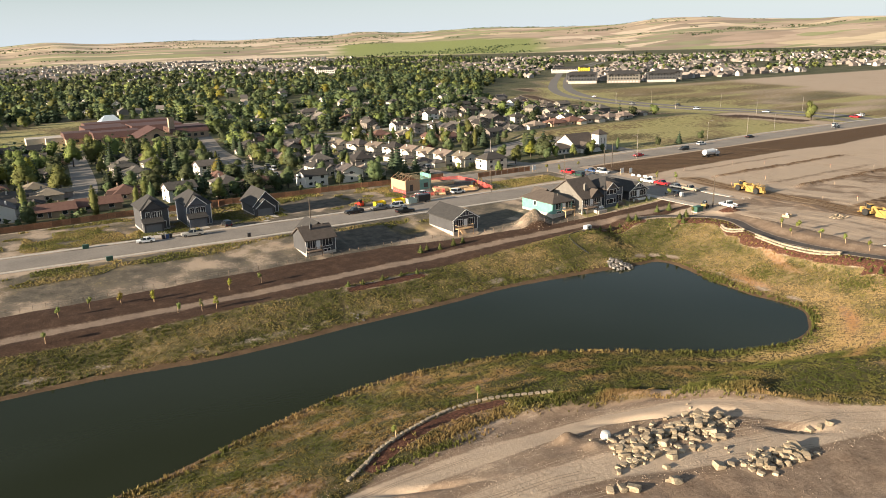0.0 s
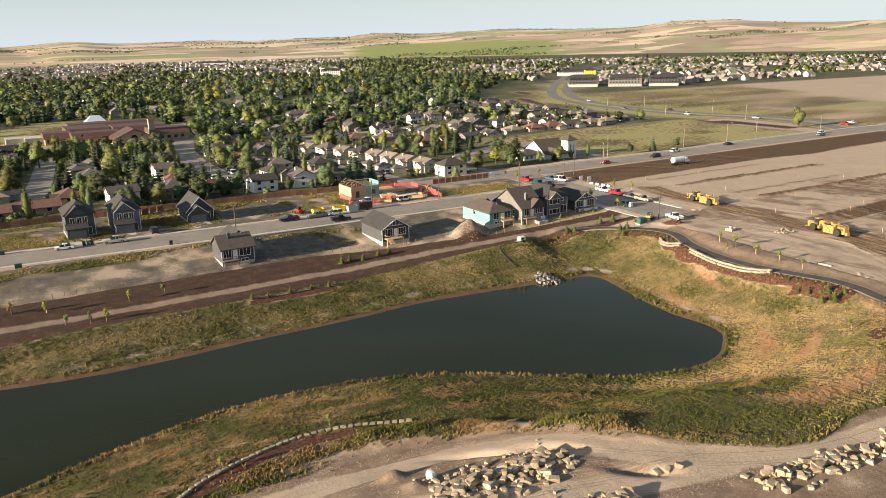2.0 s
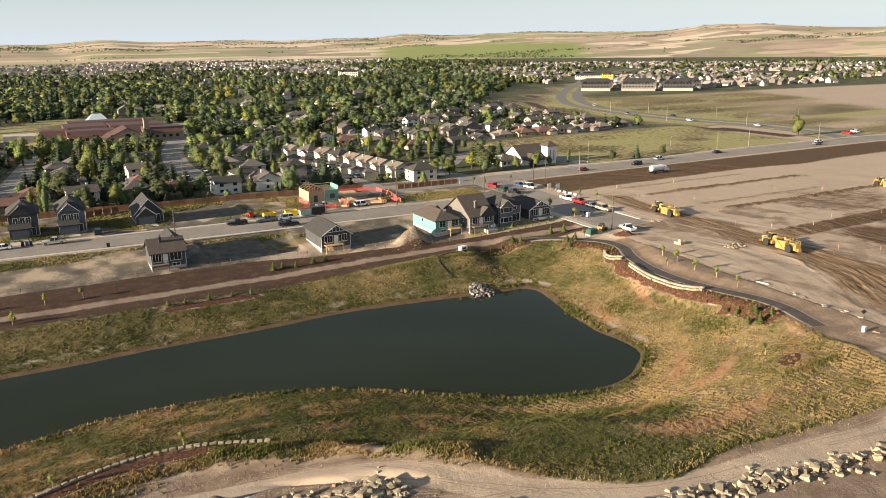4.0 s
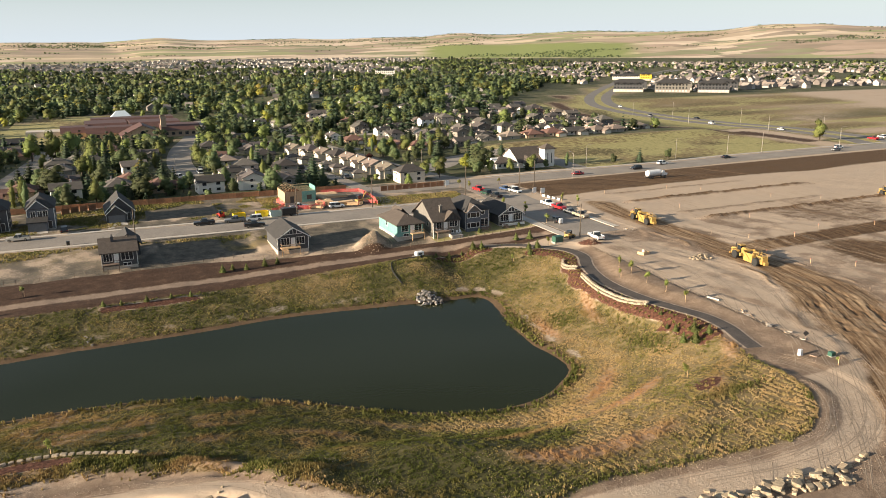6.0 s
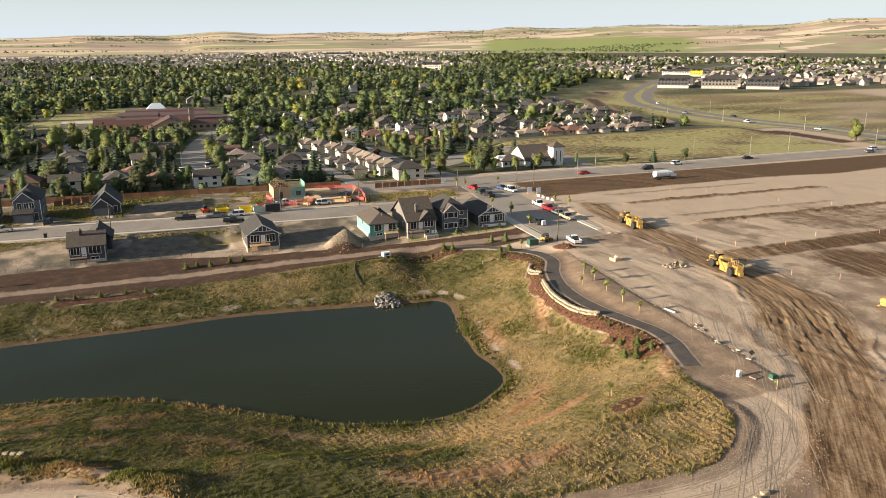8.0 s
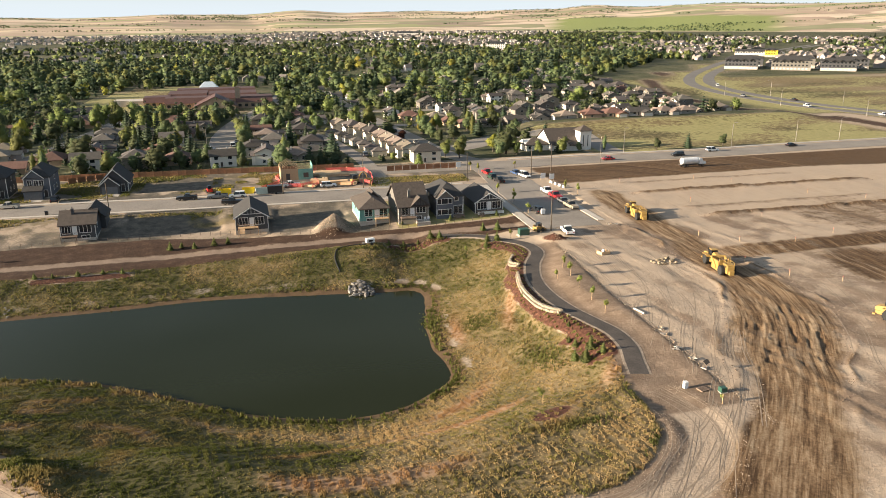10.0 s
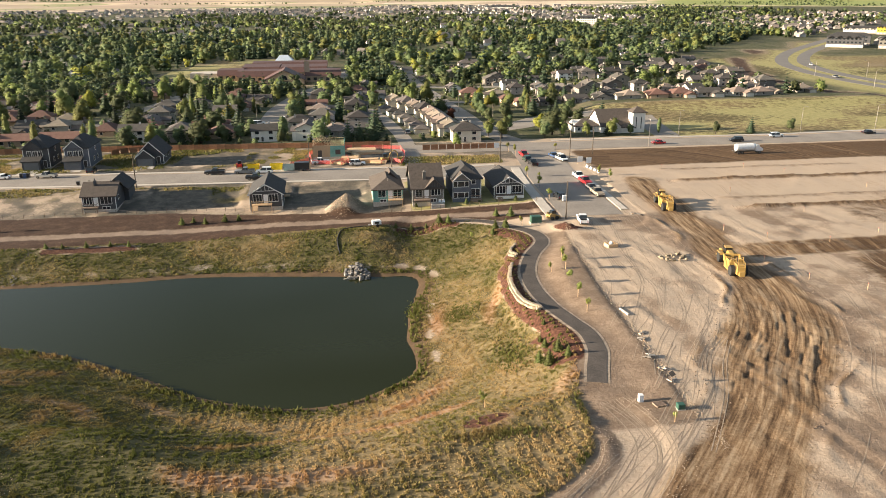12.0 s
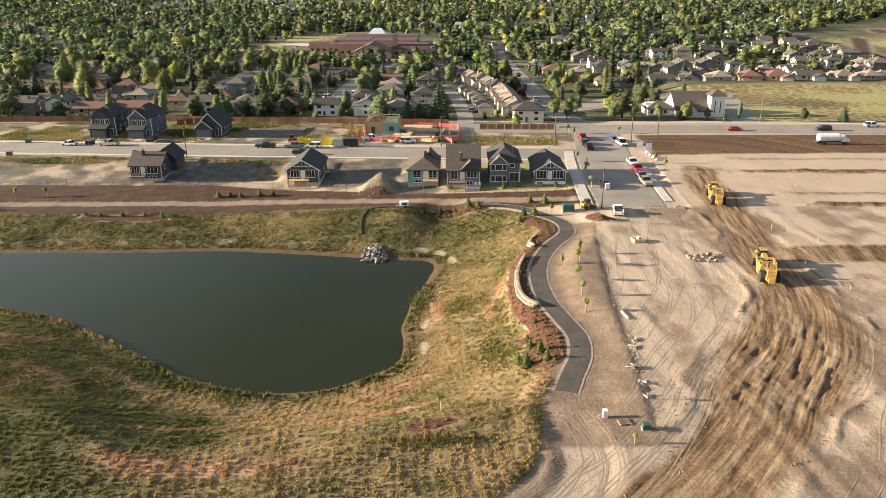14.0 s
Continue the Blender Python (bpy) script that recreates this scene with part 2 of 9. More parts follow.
# ---------------------------------------------------------------- shapes
class Shape:
    def __init__(self):
        self.v, self.f = [], []

    def add(self, verts, faces):
        k = len(self.v)
        self.v += [tuple(p) for p in verts]
        self.f += [tuple(i + k for i in q) for q in faces]
        return self

    def box(self, x0, x1, y0, y1, z0, z1, m=None, bevel=0.0):
        p = [(x0, y0, z0), (x1, y0, z0), (x1, y1, z0), (x0, y1, z0), (x0, y0, z1), (x1, y0, z1), (x1, y1, z1), (x0, y1, z1)]
        f = [(3, 2, 1, 0), (4, 5, 6, 7), (0, 1, 5, 4), (1, 2, 6, 5), (2, 3, 7, 6), (3, 0, 4, 7)]
        if bevel:
            b = bevel
            p = p[:4] + [(x0, y0, z1 - b), (x1, y0, z1 - b), (x1, y1, z1 - b), (x0, y1, z1 - b),
                         (x0 + b, y0 + b, z1), (x1 - b, y0 + b, z1), (x1 - b, y1 - b, z1), (x0 + b, y1 - b, z1)]
            f = [(3, 2, 1, 0), (0, 1, 5, 4), (1, 2, 6, 5), (2, 3, 7, 6), (3, 0, 4, 7), (4, 5, 9, 8), (5, 6, 10, 9), (6, 7, 11, 10), (7, 4, 8, 11), (8, 9, 10, 11)]
        if m:
            p = [m @ Vector(q) for q in p]
        return self.add(p, f)

    def prism(self, profile, axis, a, b, m=None):
        """A closed profile of (u, w) pairs drawn out along x (u is y), y (u is x) or z (u, w are x, y) from a to b."""
        n = len(profile)
        place = {"x": lambda s, u, w: (s, u, w), "y": lambda s, u, w: (u, s, w), "z": lambda s, u, w: (u, w, s)}[axis]
        p = [place(s, u, w) for s in (a, b) for u, w in profile]
        if m:
            p = [m @ Vector(q) for q in p]
        f = [tuple(range(n - 1, -1, -1)), tuple(range(n, 2 * n))] + [(i, (i + 1) % n, n + (i + 1) % n, n + i) for i in range(n)]
        return self.add(p, f)

    def tube(self, p0, p1, r0, r1=None, n=8):
        r1 = r0 if r1 is None else r1
        p0, p1 = Vector(p0), Vector(p1)
        q = (p1 - p0).to_track_quat("Z", "Y")
        ring = [Vector((math.cos(math.tau * i / n), math.sin(math.tau * i / n), 0)) for i in range(n)]
        p = [p0 + q @ (c * r0) for c in ring] + [p1 + q @ (c * r1) for c in ring]
        f = [tuple(range(n - 1, -1, -1)), tuple(range(n, 2 * n))] + [(i, (i + 1) % n, n + (i + 1) % n, n + i) for i in range(n)]
        return self.add(p, f)

    def lathe(self, profile, axis, centre, n=14):
        """A ring profile of (radius, along) pairs turned about an axis (x, y or z) through centre."""
        cx, cy, cz = centre
        p = []
        for r, s in profile:
            for i in range(n):
                a, b = r * math.cos(math.tau * i / n), r * math.sin(math.tau * i / n)
                p.append({"x": (cx + s, cy + a, cz + b), "y": (cx + a, cy + s, cz + b), "z": (cx + a, cy + b, cz + s)}[axis])
        f = [(k * n + i, k * n + (i + 1) % n, (k + 1) * n + (i + 1) % n, (k + 1) * n + i) for k in range(len(profile) - 1) for i in range(n)]
        f += [tuple(range(n - 1, -1, -1)), tuple(range((len(profile) - 1) * n, len(profile) * n))]
        return self.add(p, f)

    def mesh(self, name):
        me = bpy.data.meshes.new(name)
        me.from_pydata(self.v, [], self.f)
        bm = bmesh.new()
        bm.from_mesh(me)
        bmesh.ops.recalc_face_normals(bm, faces=bm.faces)
        bm.to_mesh(me)
        bm.free()
        return me


def part(name, shape, mat, parent=None, label="", m=None):
    me = shape.mesh(name) if isinstance(shape, Shape) else shape
    if mat and not me.materials:
        me.materials.append(mat)
    ob = new(name, me)
    if parent:
        ob.parent = parent
    if m is not None:
        ob.matrix_basis = m
    return tagged(ob, label)


def thing(name, m, label, category, group="", kind=""):
    ob = new(name)
    ob.empty_display_size = 0.3
    ob.matrix_basis = m
    return tagged(ob, label, category, group, kind)


def spline(points, closed=False, steps=8):
    """Catmull-Rom through points, as an array."""
    p = np.array(points, float)
    n = len(p)
    out = []
    for i in range(n if closed else n - 1):
        if closed:
            a, b, c, d = p[(i - 1) % n], p[i], p[(i + 1) % n], p[(i + 2) % n]
        else:
            a, b, c, d = p[max(i - 1, 0)], p[i], p[i + 1], p[min(i + 2, n - 1)]
        for k in range(steps):
            t = k / steps
            out.append(0.5 * (2 * b + (c - a) * t + (2 * a - 5 * b + 4 * c - d) * t * t + (3 * b - a - 3 * c + d) * t ** 3))
    if not closed:
        out.append(p[-1])
    return np.array(out)


def away(xy, line, closed=False):
    """Distance of points to a polyline."""
    a = line if closed else line[:-1]
    b = np.roll(line, -1, 0) if closed else line[1:]
    best = np.full(len(xy), 1e9)
    for p, q in zip(a, b):
        d = q - p
        t = np.clip(((xy - p) @ d) / max(d @ d, 1e-9), 0, 1)
        e = xy - p - t[:, None] * d
        best = np.minimum(best, (e * e).sum(1))
    return np.sqrt(best)


def along(xy, line):
    """Signed distance of points to a polyline, and how far along it they lie."""
    best, side, run = np.full(len(xy), 1e9), np.zeros(len(xy)), np.zeros(len(xy))
    s = 0.0
    for p, q in zip(line[:-1], line[1:]):
        d = q - p
        length = math.hypot(*d)
        t = np.clip(((xy - p) @ d) / (length * length), 0, 1)
        e = xy - p - t[:, None] * d
        r = np.hypot(e[:, 0], e[:, 1])
        hit = r < best
        best = np.where(hit, r, best)
        side = np.where(hit, np.sign(d[0] * e[:, 1] - d[1] * e[:, 0]), side)
        run = np.where(hit, s + t * length, run)
        s += length
    return best * side, run


def inside(xy, ring):
    x, y = xy[:, 0], xy[:, 1]
    hit = np.zeros(len(xy), bool)
    for (x0, y0), (x1, y1) in zip(ring, np.roll(ring, -1, 0)):
        if y0 == y1:
            continue
        hit ^= ((y0 > y) != (y1 > y)) & (x < (x1 - x0) * (y - y0) / (y1 - y0) + x0)
    return hit


def ramp(v, a, b):
    t = np.clip((v - a) / (b - a), 0, 1)
    return t * t * (3 - 2 * t)


def wobble(x, y, size, seed=0):
    """Smooth value noise, -1 to 1."""
    rng = np.random.RandomState(100 + seed)
    table = rng.rand(256, 256) * 2 - 1
    u, v = x / size, y / size
    i, j = np.floor(u).astype(int), np.floor(v).astype(int)
    a, b = u - i, v - j
    a, b = a * a * (3 - 2 * a), b * b * (3 - 2 * b)
    g = lambda k, m: table[k % 256, m % 256]
    return (g(i, j) * (1 - a) + g(i + 1, j) * a) * (1 - b) + (g(i, j + 1) * (1 - a) + g(i + 1, j + 1) * a) * b


# ---------------------------------------------------------------- the lie of the land
WATER = -6.5
SHORE = spline([(-45, 128), (-20, 137), (10, 138), (37, 134), (65, 134.5), (84, 134.5), (104, 135.5), (128, 132.5), (140, 130.5), (146, 130),
                (147.5, 126), (146, 118), (144, 109), (143, 100), (143.5, 92), (142.5, 87), (138, 83), (133, 80), (126, 79), (118, 81),
                (110, 85), (103, 90.5), (94, 97), (84, 103), (70, 107.5), (50, 108.5), (30, 103.5), (12, 98), (-20, 95), (-45, 105)], True, 6)
MEADOW = spline([(-60, 149), (20, 149), (100, 149.5), (139, 150.5), (158, 148.5), (168.5, 141.5), (172.5, 134), (168, 122), (164.5, 108), (164.5, 98),
                 (167.5, 84), (166.5, 75), (163, 67), (161.5, 58), (160, 52), (156, 47), (148, 42.5), (137, 43), (125, 44), (118, 45),
                 (106, 44), (97, 49.5), (92, 54.5), (87, 60), (83, 65), (78, 71), (72, 75.5), (66, 78), (58, 80), (49, 79), (39, 77), (30, 74.5), (0, 74), (-60, 72)], True, 4)
TRAIL = spline([(-60, 157.5), (0, 157.5), (50, 156.5), (100, 157), (139, 155.2), (160, 153.4), (177, 151.5), (187, 151)], steps=6)
PATH_LINE = spline([(158, 150), (166, 146.6), (171.5, 139), (174, 134), (174, 128), (170, 120.5), (167, 112), (166, 104), (166.5, 95), (168, 88),
                    (169.2, 82.5), (168.7, 76.5), (166.8, 71), (165.5, 67)], steps=8)
STREET = spline([(-80, 207), (-20, 206), (40, 202.5), (80, 200), (120, 198), (160, 196), (192, 195)], steps=6)
SIDE = spline([(190.5, 145), (192, 180), (195, 212), (196, 230)], steps=6)
MAIN = spline([(150, 231), (190, 229), (240, 229), (290, 228), (330, 230), (414, 229), (520, 222), (700, 210), (900, 205)], steps=6)
NORTH = spline([(194, 234), (187.4, 265.2), (186.1, 310.8), (183.9, 367.5), (180.9, 469.3), (178.8, 583.4)], steps=6)
LANE = spline([(155, 203), (155.5, 231), (155.5, 256), (153.5, 284), (151, 312), (146, 338)], steps=5)
CRES = spline([(105.3, 274.6), (105.6, 305.9), (106.7, 348.3), (114.1, 407.1), (127.5, 469.3), (149.8, 583.4)], steps=5)
WEST_ST = spline([(28.6, 265.2), (38.2, 310.8), (45.4, 374), (51.2, 434.3)], steps=5)
CHURCH_DRIVE = spline([(249, 237), (253, 262), (259, 290)], steps=5)
CHURCH_PARK = spline([(262, 292), (240, 299), (218, 292), (204, 276), (192, 268)], steps=5)
EAST_ST = spline([(188, 358.5), (243.6, 352.2), (302.3, 341.3), (348.6, 351.7), (356, 408.2), (353.9, 459.2), (333.5, 489.8), (265.1, 503.5), (181.1, 527.5)], steps=6)
EAST_ST2 = spline([(186, 438.4), (245.2, 420.4), (302.9, 408.2), (333.5, 428.6)], steps=6)
HIGHWAY = spline([(425, 232), (437, 260), (438, 300), (434, 345), (432, 393), (438, 449), (460, 510), (510, 585), (590, 678), (670, 765), (830, 930), (1100, 1150)], steps=6)
CUT = spline([(405, 262), (398, 300), (386, 345), (388, 429), (425, 515), (469, 590), (540, 680)], steps=6)
HAUL = spline([(214, 178), (211.5, 153), (209, 131), (206.8, 112), (205.5, 97), (202, 86), (197.5, 77), (190.5, 67), (185, 58), (175.5, 46.5), (163, 32), (150, 18)], steps=6)
NEAR_ROAD = spline([(-30, 66), (10, 70), (36, 72.5), (51, 72), (61, 71), (70, 68.5), (79, 62.5), (88, 53), (94, 48), (106, 42.5), (125, 40), (148, 38), (160, 43), (166, 52), (164, 62)], steps=6)
NEAR_ROAD2 = spline([(10, 60), (40, 60), (57, 58), (69, 53.5), (83, 49), (93, 47)], steps=6)
EDGING = spline([(38, 78.6), (42, 80.9), (49, 83.6), (56, 84.5), (62, 83.6)], steps=6)
RIDGE = spline([(64, 80.5), (70, 78.5), (76, 75), (81, 70.5), (85, 65.5), (89.5, 60.5)], steps=6)
ISLAND = spline([(146.5, 59.8), (148.2, 61.8), (151.2, 62.2), (152.2, 60.8), (150.4, 59.4), (148, 58.6)], True, 4)


def land(xy):
    """Height of the ground, and what covers it, at an array of places."""
    x, y = xy[:, 0], xy[:, 1]
    n = len(xy)
    cover = {k: np.zeros(n) for k in ("grass", "dry", "soil", "gravel", "mud", "mulch", "wet", "lawn", "tan", "stony", "rut", "clay", "rusty")}
    # town level, lots falling to the trail, plateau on the building site
    z = np.full(n, 0.2)
    lots = np.interp(x, [115, 150], [-1.9, 0.7])
    low = np.interp(x, [95, 149, 185], [-2.5, -0.95, 0.6])
    z = np.where(y < 195, lots + (0.2 - lots) * ramp(y, 170, 194), z)
    z = np.where(y < 170, low + (lots - low) * ramp(y, 158, 170), z)
    site = ramp(x, 150, 176) * ramp(-y, -150, -120)
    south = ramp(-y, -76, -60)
    z = z * (1 - np.maximum(site, south)) + 1.15 * np.maximum(site, south)
    field = ramp(x, 205, 225) * ramp(-y, -225, -205)
    near = (x > -160) & (x < 480) & (y > -60) & (y < 340)
    d = np.full(n, 200.0)
    idx = np.where((x > -140) & (x < 260) & (y > -20) & (y < 240))[0]
    if len(idx):
        s = away(xy[idx], SHORE, True)
        d[idx] = np.where(inside(xy[idx], SHORE), -s, s)
    nx_ = ramp(y, 118, 132) * ramp(-x, -150, -138)
    width = 27 - 11 * nx_ - 5 * ramp(-x, -118, -100) * (1 - nx_)
    t = np.clip(d / width, 0, 1)
    bank = t * 0.55 + 0.45 * t * t * (3 - 2 * t)
    z = np.where(d < 200, WATER + (z - WATER) * bank, z)
    z = np.where(d < 0, WATER - np.minimum(2.5, -d * 0.35), z)
    z = z + np.where(near & (d > 2), 0.10 * wobble(x, y, 7, 1) + 0.05 * wobble(x, y, 2.6, 2), 0) * (1 - ramp(y, 236, 262))
    # meadow round the pond
    m_d = np.full(n, -200.0)
    if len(idx):
        s = away(xy[idx], MEADOW, True)
        m_d[idx] = np.where(inside(xy[idx], MEADOW), s, -s)
    cover["grass"] = np.clip(0.5 + m_d / 2.4, 0, 1) * np.clip((d - 0.2) / (0.8 + 1.2 * np.maximum(ramp(y, 118, 128), ramp(x, 128, 140))), 0, 1)
    cover["wet"] = np.clip(1.5 - (d - 0.4) / (1.9 + 0.8 * wobble(x, y, 9, 3) + 0.8 * ramp(x, 138, 144)), 0, 1) * (d < 6) * (0.25 + 0.75 * np.maximum(ramp(y, 118, 128), ramp(x, 128, 140)))
    gully = np.exp(-((x - 64 - 0.25 * (y - 140)) / 1.5) ** 2) * ramp(y, 134, 136) * ramp(-y, -151, -149)
    z = z - 0.12 * gully
    cover["grass"] = cover["grass"] * (1 - np.clip(gully * 0.4, 0, 1))
    cover["soil"] = np.maximum(cover["soil"], np.clip(gully * 0.6, 0, 1))
    cover["wet"] = np.maximum(cover["wet"], 0.95 * np.clip(1.5 + 0.5 * np.maximum(ramp(y, 118, 128), ramp(x, 128, 140)) - d, 0, 1) * (d > -3))
    lip = np.exp(-((m_d - 1.6) / 1.3) ** 2) * ramp(-y, -78, -66) * ramp(x, 85, 110)
    z = z + 0.25 * lip
    dryness = 0.5 + 0.32 * wobble(x, y, 19, 5) + 0.26 * wobble(x, y, 6, 6)
    # south-west bank: greener growth, tinted darker to include the slope's shade
    dryness += 0.14 * ramp(x, 116, 130) * ramp(-y, -128, -118) - 0.8 * ramp(-x, -135, -100) * ramp(-y, -112, -88) - 0.15 * ramp(y, 132, 138)
    dryness += 0.25 * ramp(-y, -64, -52) * ramp(x, 112, 122)
    dryness += 0.32 * np.exp(-((d - 7) / 3) ** 2) * ramp(-y, -118, -100)
    north_bank = ramp(y, 128, 136) * ramp(-x, -160, -145)
    dryness = dryness * (1 - north_bank) + north_bank * (0.38 + 0.26 * wobble(x, y, 6, 7) + 0.2 * wobble(x * 0.3, y, 2.5, 4))
    cover["dry"] = np.clip(dryness, 0, 1)
    arc = np.exp(-((d - 6.5 - 2 * wobble(x, y, 14, 34)) / 1.6) ** 2) + np.exp(-((d - 25 - 4 * wobble(x, y, 20, 35)) / 2.4) ** 2) + np.exp(-((d - 17 - 5 * wobble(x, y, 16, 36)) / 1.6) ** 2)
    cover["rusty"] = np.clip(arc * (0.25 + 1.1 * wobble(x, y, 13, 37)), 0, 1) * (y < 128)
    cover["rusty"] = np.maximum(cover["rusty"], np.clip(0.2 + 0.5 * wobble(x, y * 1.5, 4, 83), 0, 0.55) * ramp(-x, -112, -85) * (y < 128))
    cover["stony"] = np.exp(-((d - 4.0) / 1.3) ** 2) * (0.62 * north_bank + 0.9 * ramp(x, 139, 146) * ramp(y, 84, 92)) * np.clip(0.6 + 0.6 * wobble(x, y, 4, 25) + 0.5 * wobble(x, y, 1.5, 84), 0, 1.1)
    # brown topsoil along the trail, gravel on it
    tr = np.full(n, 200.0)
    k = np.where((y > 120) & (y < 190) & (x > -120) & (x < 210))[0]
    tr[k] = away(xy[k], TRAIL)
    top = np.interp(x, [90, 139, 160], [170.5, 160.5, 159])
    bottom = np.interp(x, [100, 139, 165], [149, 150.8, 147])
    soil = np.clip((top - y) / 1.2 + 0.5, 0, 1) * np.clip((y - bottom) / 1.2 + 0.5, 0, 1) * ramp(-x, -186, -180)
    cover["soil"] = np.maximum(cover["soil"], soil)
    cover["gravel"] = np.clip((2.0 - tr) / 1.4 + 0.3, 0, 1)
    z = z - 0.12 * cover["gravel"] * (tr < 6)
    # worked field and mud
    h = np.full(n, 200.0)
    k = np.where((x > 120) & (x < 300) & (y > -20) & (y < 220))[0]
    lat, run = np.full(n, 200.0), np.zeros(n)
    lat[k], run[k] = along(xy[k], HAUL)
    h = np.abs(lat)
    cover["lane"], cover["run"] = lat, run
    wide = 5.8 + 4.2 * np.exp(-((y - 76) / 16) ** 2) + 2.5 * ramp(-y, -62, -40) + 1.2 * wobble(x, y, 6, 27)
    haul = np.clip((wide - h) / 3.2, 0, 1)
    brown = np.clip((y - 194 - 3 * wobble(x, y, 30, 8)) / 3, 0, 1) * np.clip((221 - y) / 2, 0, 1) * np.clip((x - 206) / 3, 0, 1) * ramp(-x, -470, -400)
    band = np.clip((5.2 - np.abs(y - 114.6 - 0.02 * (x - 214))) / 2, 0, 1) * np.clip((x - 208) / 4, 0, 1) * ramp(-x, -300, -262)
    bowl = 0.5 * np.clip((21 - np.hypot((x - 270) * 0.8, y - 136) + 4 * wobble(x, y, 9, 39)) / 9, 0, 1) + 0.85 * np.clip((16 - np.hypot(x - 238, (y - 96) * 0.8) + 4 * wobble(x, y, 8, 29)) / 7, 0, 1)
    yard_t = ramp(x, 178, 184) * ramp(-y, -150, -140) * ramp(y, 30, 45) * np.clip(0.45 + 0.5 * wobble(x + 0.2 * y, y * 0.22, 5, 61) + 0.3 * wobble(x, y, 4, 62), 0, 0.8)
    cover["mud"] = np.clip(np.maximum.reduce([haul * (1.0 + 0.3 * wobble(x, y, 9, 9)), brown, band, bowl]), 0, 1)
    bend = lat + 0.9 * wobble(lat / 8 + 60, run / 26, 1.0, 66) + 0.22 * wobble(lat / 3 + 30, run / 7, 1.0, 67)
    rut = wobble(bend * 1.3 + 300, run / 11, 1.0, 10) + 0.55 * wobble(bend * 3.1 + 300, run / 8, 1.0, 11)
    pair = np.exp(-((np.abs(bend - 4.2 * np.round(bend / 4.2)) - 1.0) / 0.26) ** 2)
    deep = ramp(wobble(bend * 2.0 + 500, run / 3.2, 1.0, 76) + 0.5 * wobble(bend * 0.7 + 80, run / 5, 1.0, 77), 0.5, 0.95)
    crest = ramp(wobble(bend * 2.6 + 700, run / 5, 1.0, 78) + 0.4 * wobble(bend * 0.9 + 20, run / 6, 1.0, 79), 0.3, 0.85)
    soft_end = np.exp(-((y - 72) / 15) ** 2)
    z = z + haul * (0.02 + 0.015 * soft_end) * rut - haul * 0.035 * pair * (0.5 + 0.5 * wobble(bend, run / 12, 1.0, 88)) + haul * soft_end * (0.07 * crest - 0.18 * deep + 0.05 * wobble(x, y, 0.7, 58))
    berm = np.exp(-((h - wide - 0.3) / 0.7) ** 2) * np.clip(0.2 + 1.1 * wobble(lat / 3 + 40, run / 6, 1.0, 69), 0, 1) * ramp(y, 40, 55) * ramp(-y, -150, -135) * (h < 16)
    z = z + 0.22 * berm
    cover["mud"] = np.maximum(cover["mud"], 0.8 * berm)
    # colour mask: shade painted into troughs and gouges, light onto crests
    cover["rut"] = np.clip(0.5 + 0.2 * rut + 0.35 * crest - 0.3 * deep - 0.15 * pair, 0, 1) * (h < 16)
    z = z + (0.13 * brown + 0.22 * band) * (wobble(x * 0.08, y * 2.6, 3.2, 12) + 0.5 * wobble(x * 0.2, y * 5, 3.2, 89))
    # windrows of spoil in the field
    for y0, slope, x0, x1 in ((173.8, -0.02, 221, 303), (145.4, -0.005, 226, 312), (189, -0.02, 222, 290), (154.6, -0.01, 224, 290)):
        c = np.abs(y - y0 - slope * (x - 220))
        z = z + np.clip(1 - c / 2.2, 0, 1) * (0.8 if y0 in (173.8, 145.4) else 0.25) * (1 + 0.5 * wobble(x, y, 1.7, 13)) * ramp(x, x0, x0 + 5) * ramp(-x, -x1, -x1 + 8)
        cover["mud"] = np.maximum(cover["mud"], (0.85 if y0 in (173.8, 145.4) else 0.5) * np.clip(1.5 - c / 1.5, 0, 1) * ramp(x, x0, x0 + 5) * ramp(-x, -x1, -x1 + 8))
    # worn wheel tracks over the sand
    z = z + 0.07 * ramp(x, 174, 180) * ramp(-y, -150, -140) * wobble(x * 1.0 + 0.15 * y, y * 0.12, 1.5, 14)
    nr = np.full(n, 200.0)
    k = np.where((x > -60) & (x < 200) & (y > 0) & (y < 110))[0]
    nr[k] = np.minimum(away(xy[k], NEAR_ROAD), away(xy[k], NEAR_ROAD2))
    cover["gravel"] = cover["gravel"] * (y > 120)
    z = z - 0.15 * np.clip((3.4 - nr) / 1.2, 0, 1) + 0.14 * np.exp(-((nr - 4.2) / 0.7) ** 2) * (0.6 + 0.6 * wobble(x, y, 3, 15))
    for px, py, ln in ((72, 65, 5), (79, 60.5, 4), (84.5, 51, 3.5), (40, 69.2, 5), (33, 69.6, 4)):
        z = z - 1.0 * np.exp(-(((x - px) * 0.75 - (y - py) * 0.66) / ln) ** 2 - (((x - px) * 0.66 + (y - py) * 0.75) / 0.9) ** 2)
    z = z + 1.1 * np.exp(-(((x - 60) / 1.4) ** 2 + ((y - 66.8) / 1.2) ** 2)) + 0.6 * np.exp(-(((x - 60.5) / 1.2) ** 2 + ((y - 62.3) / 1.1) ** 2))
    kr = np.where((x > 45) & (x < 110) & (y > 45) & (y < 95))[0]
    ridge = np.exp(-(away(xy[kr], RIDGE) / 1.9) ** 2)
    z[kr] += ridge * (1.25 + 0.5 * wobble(xy[kr, 0], xy[kr, 1], 3.5, 45))
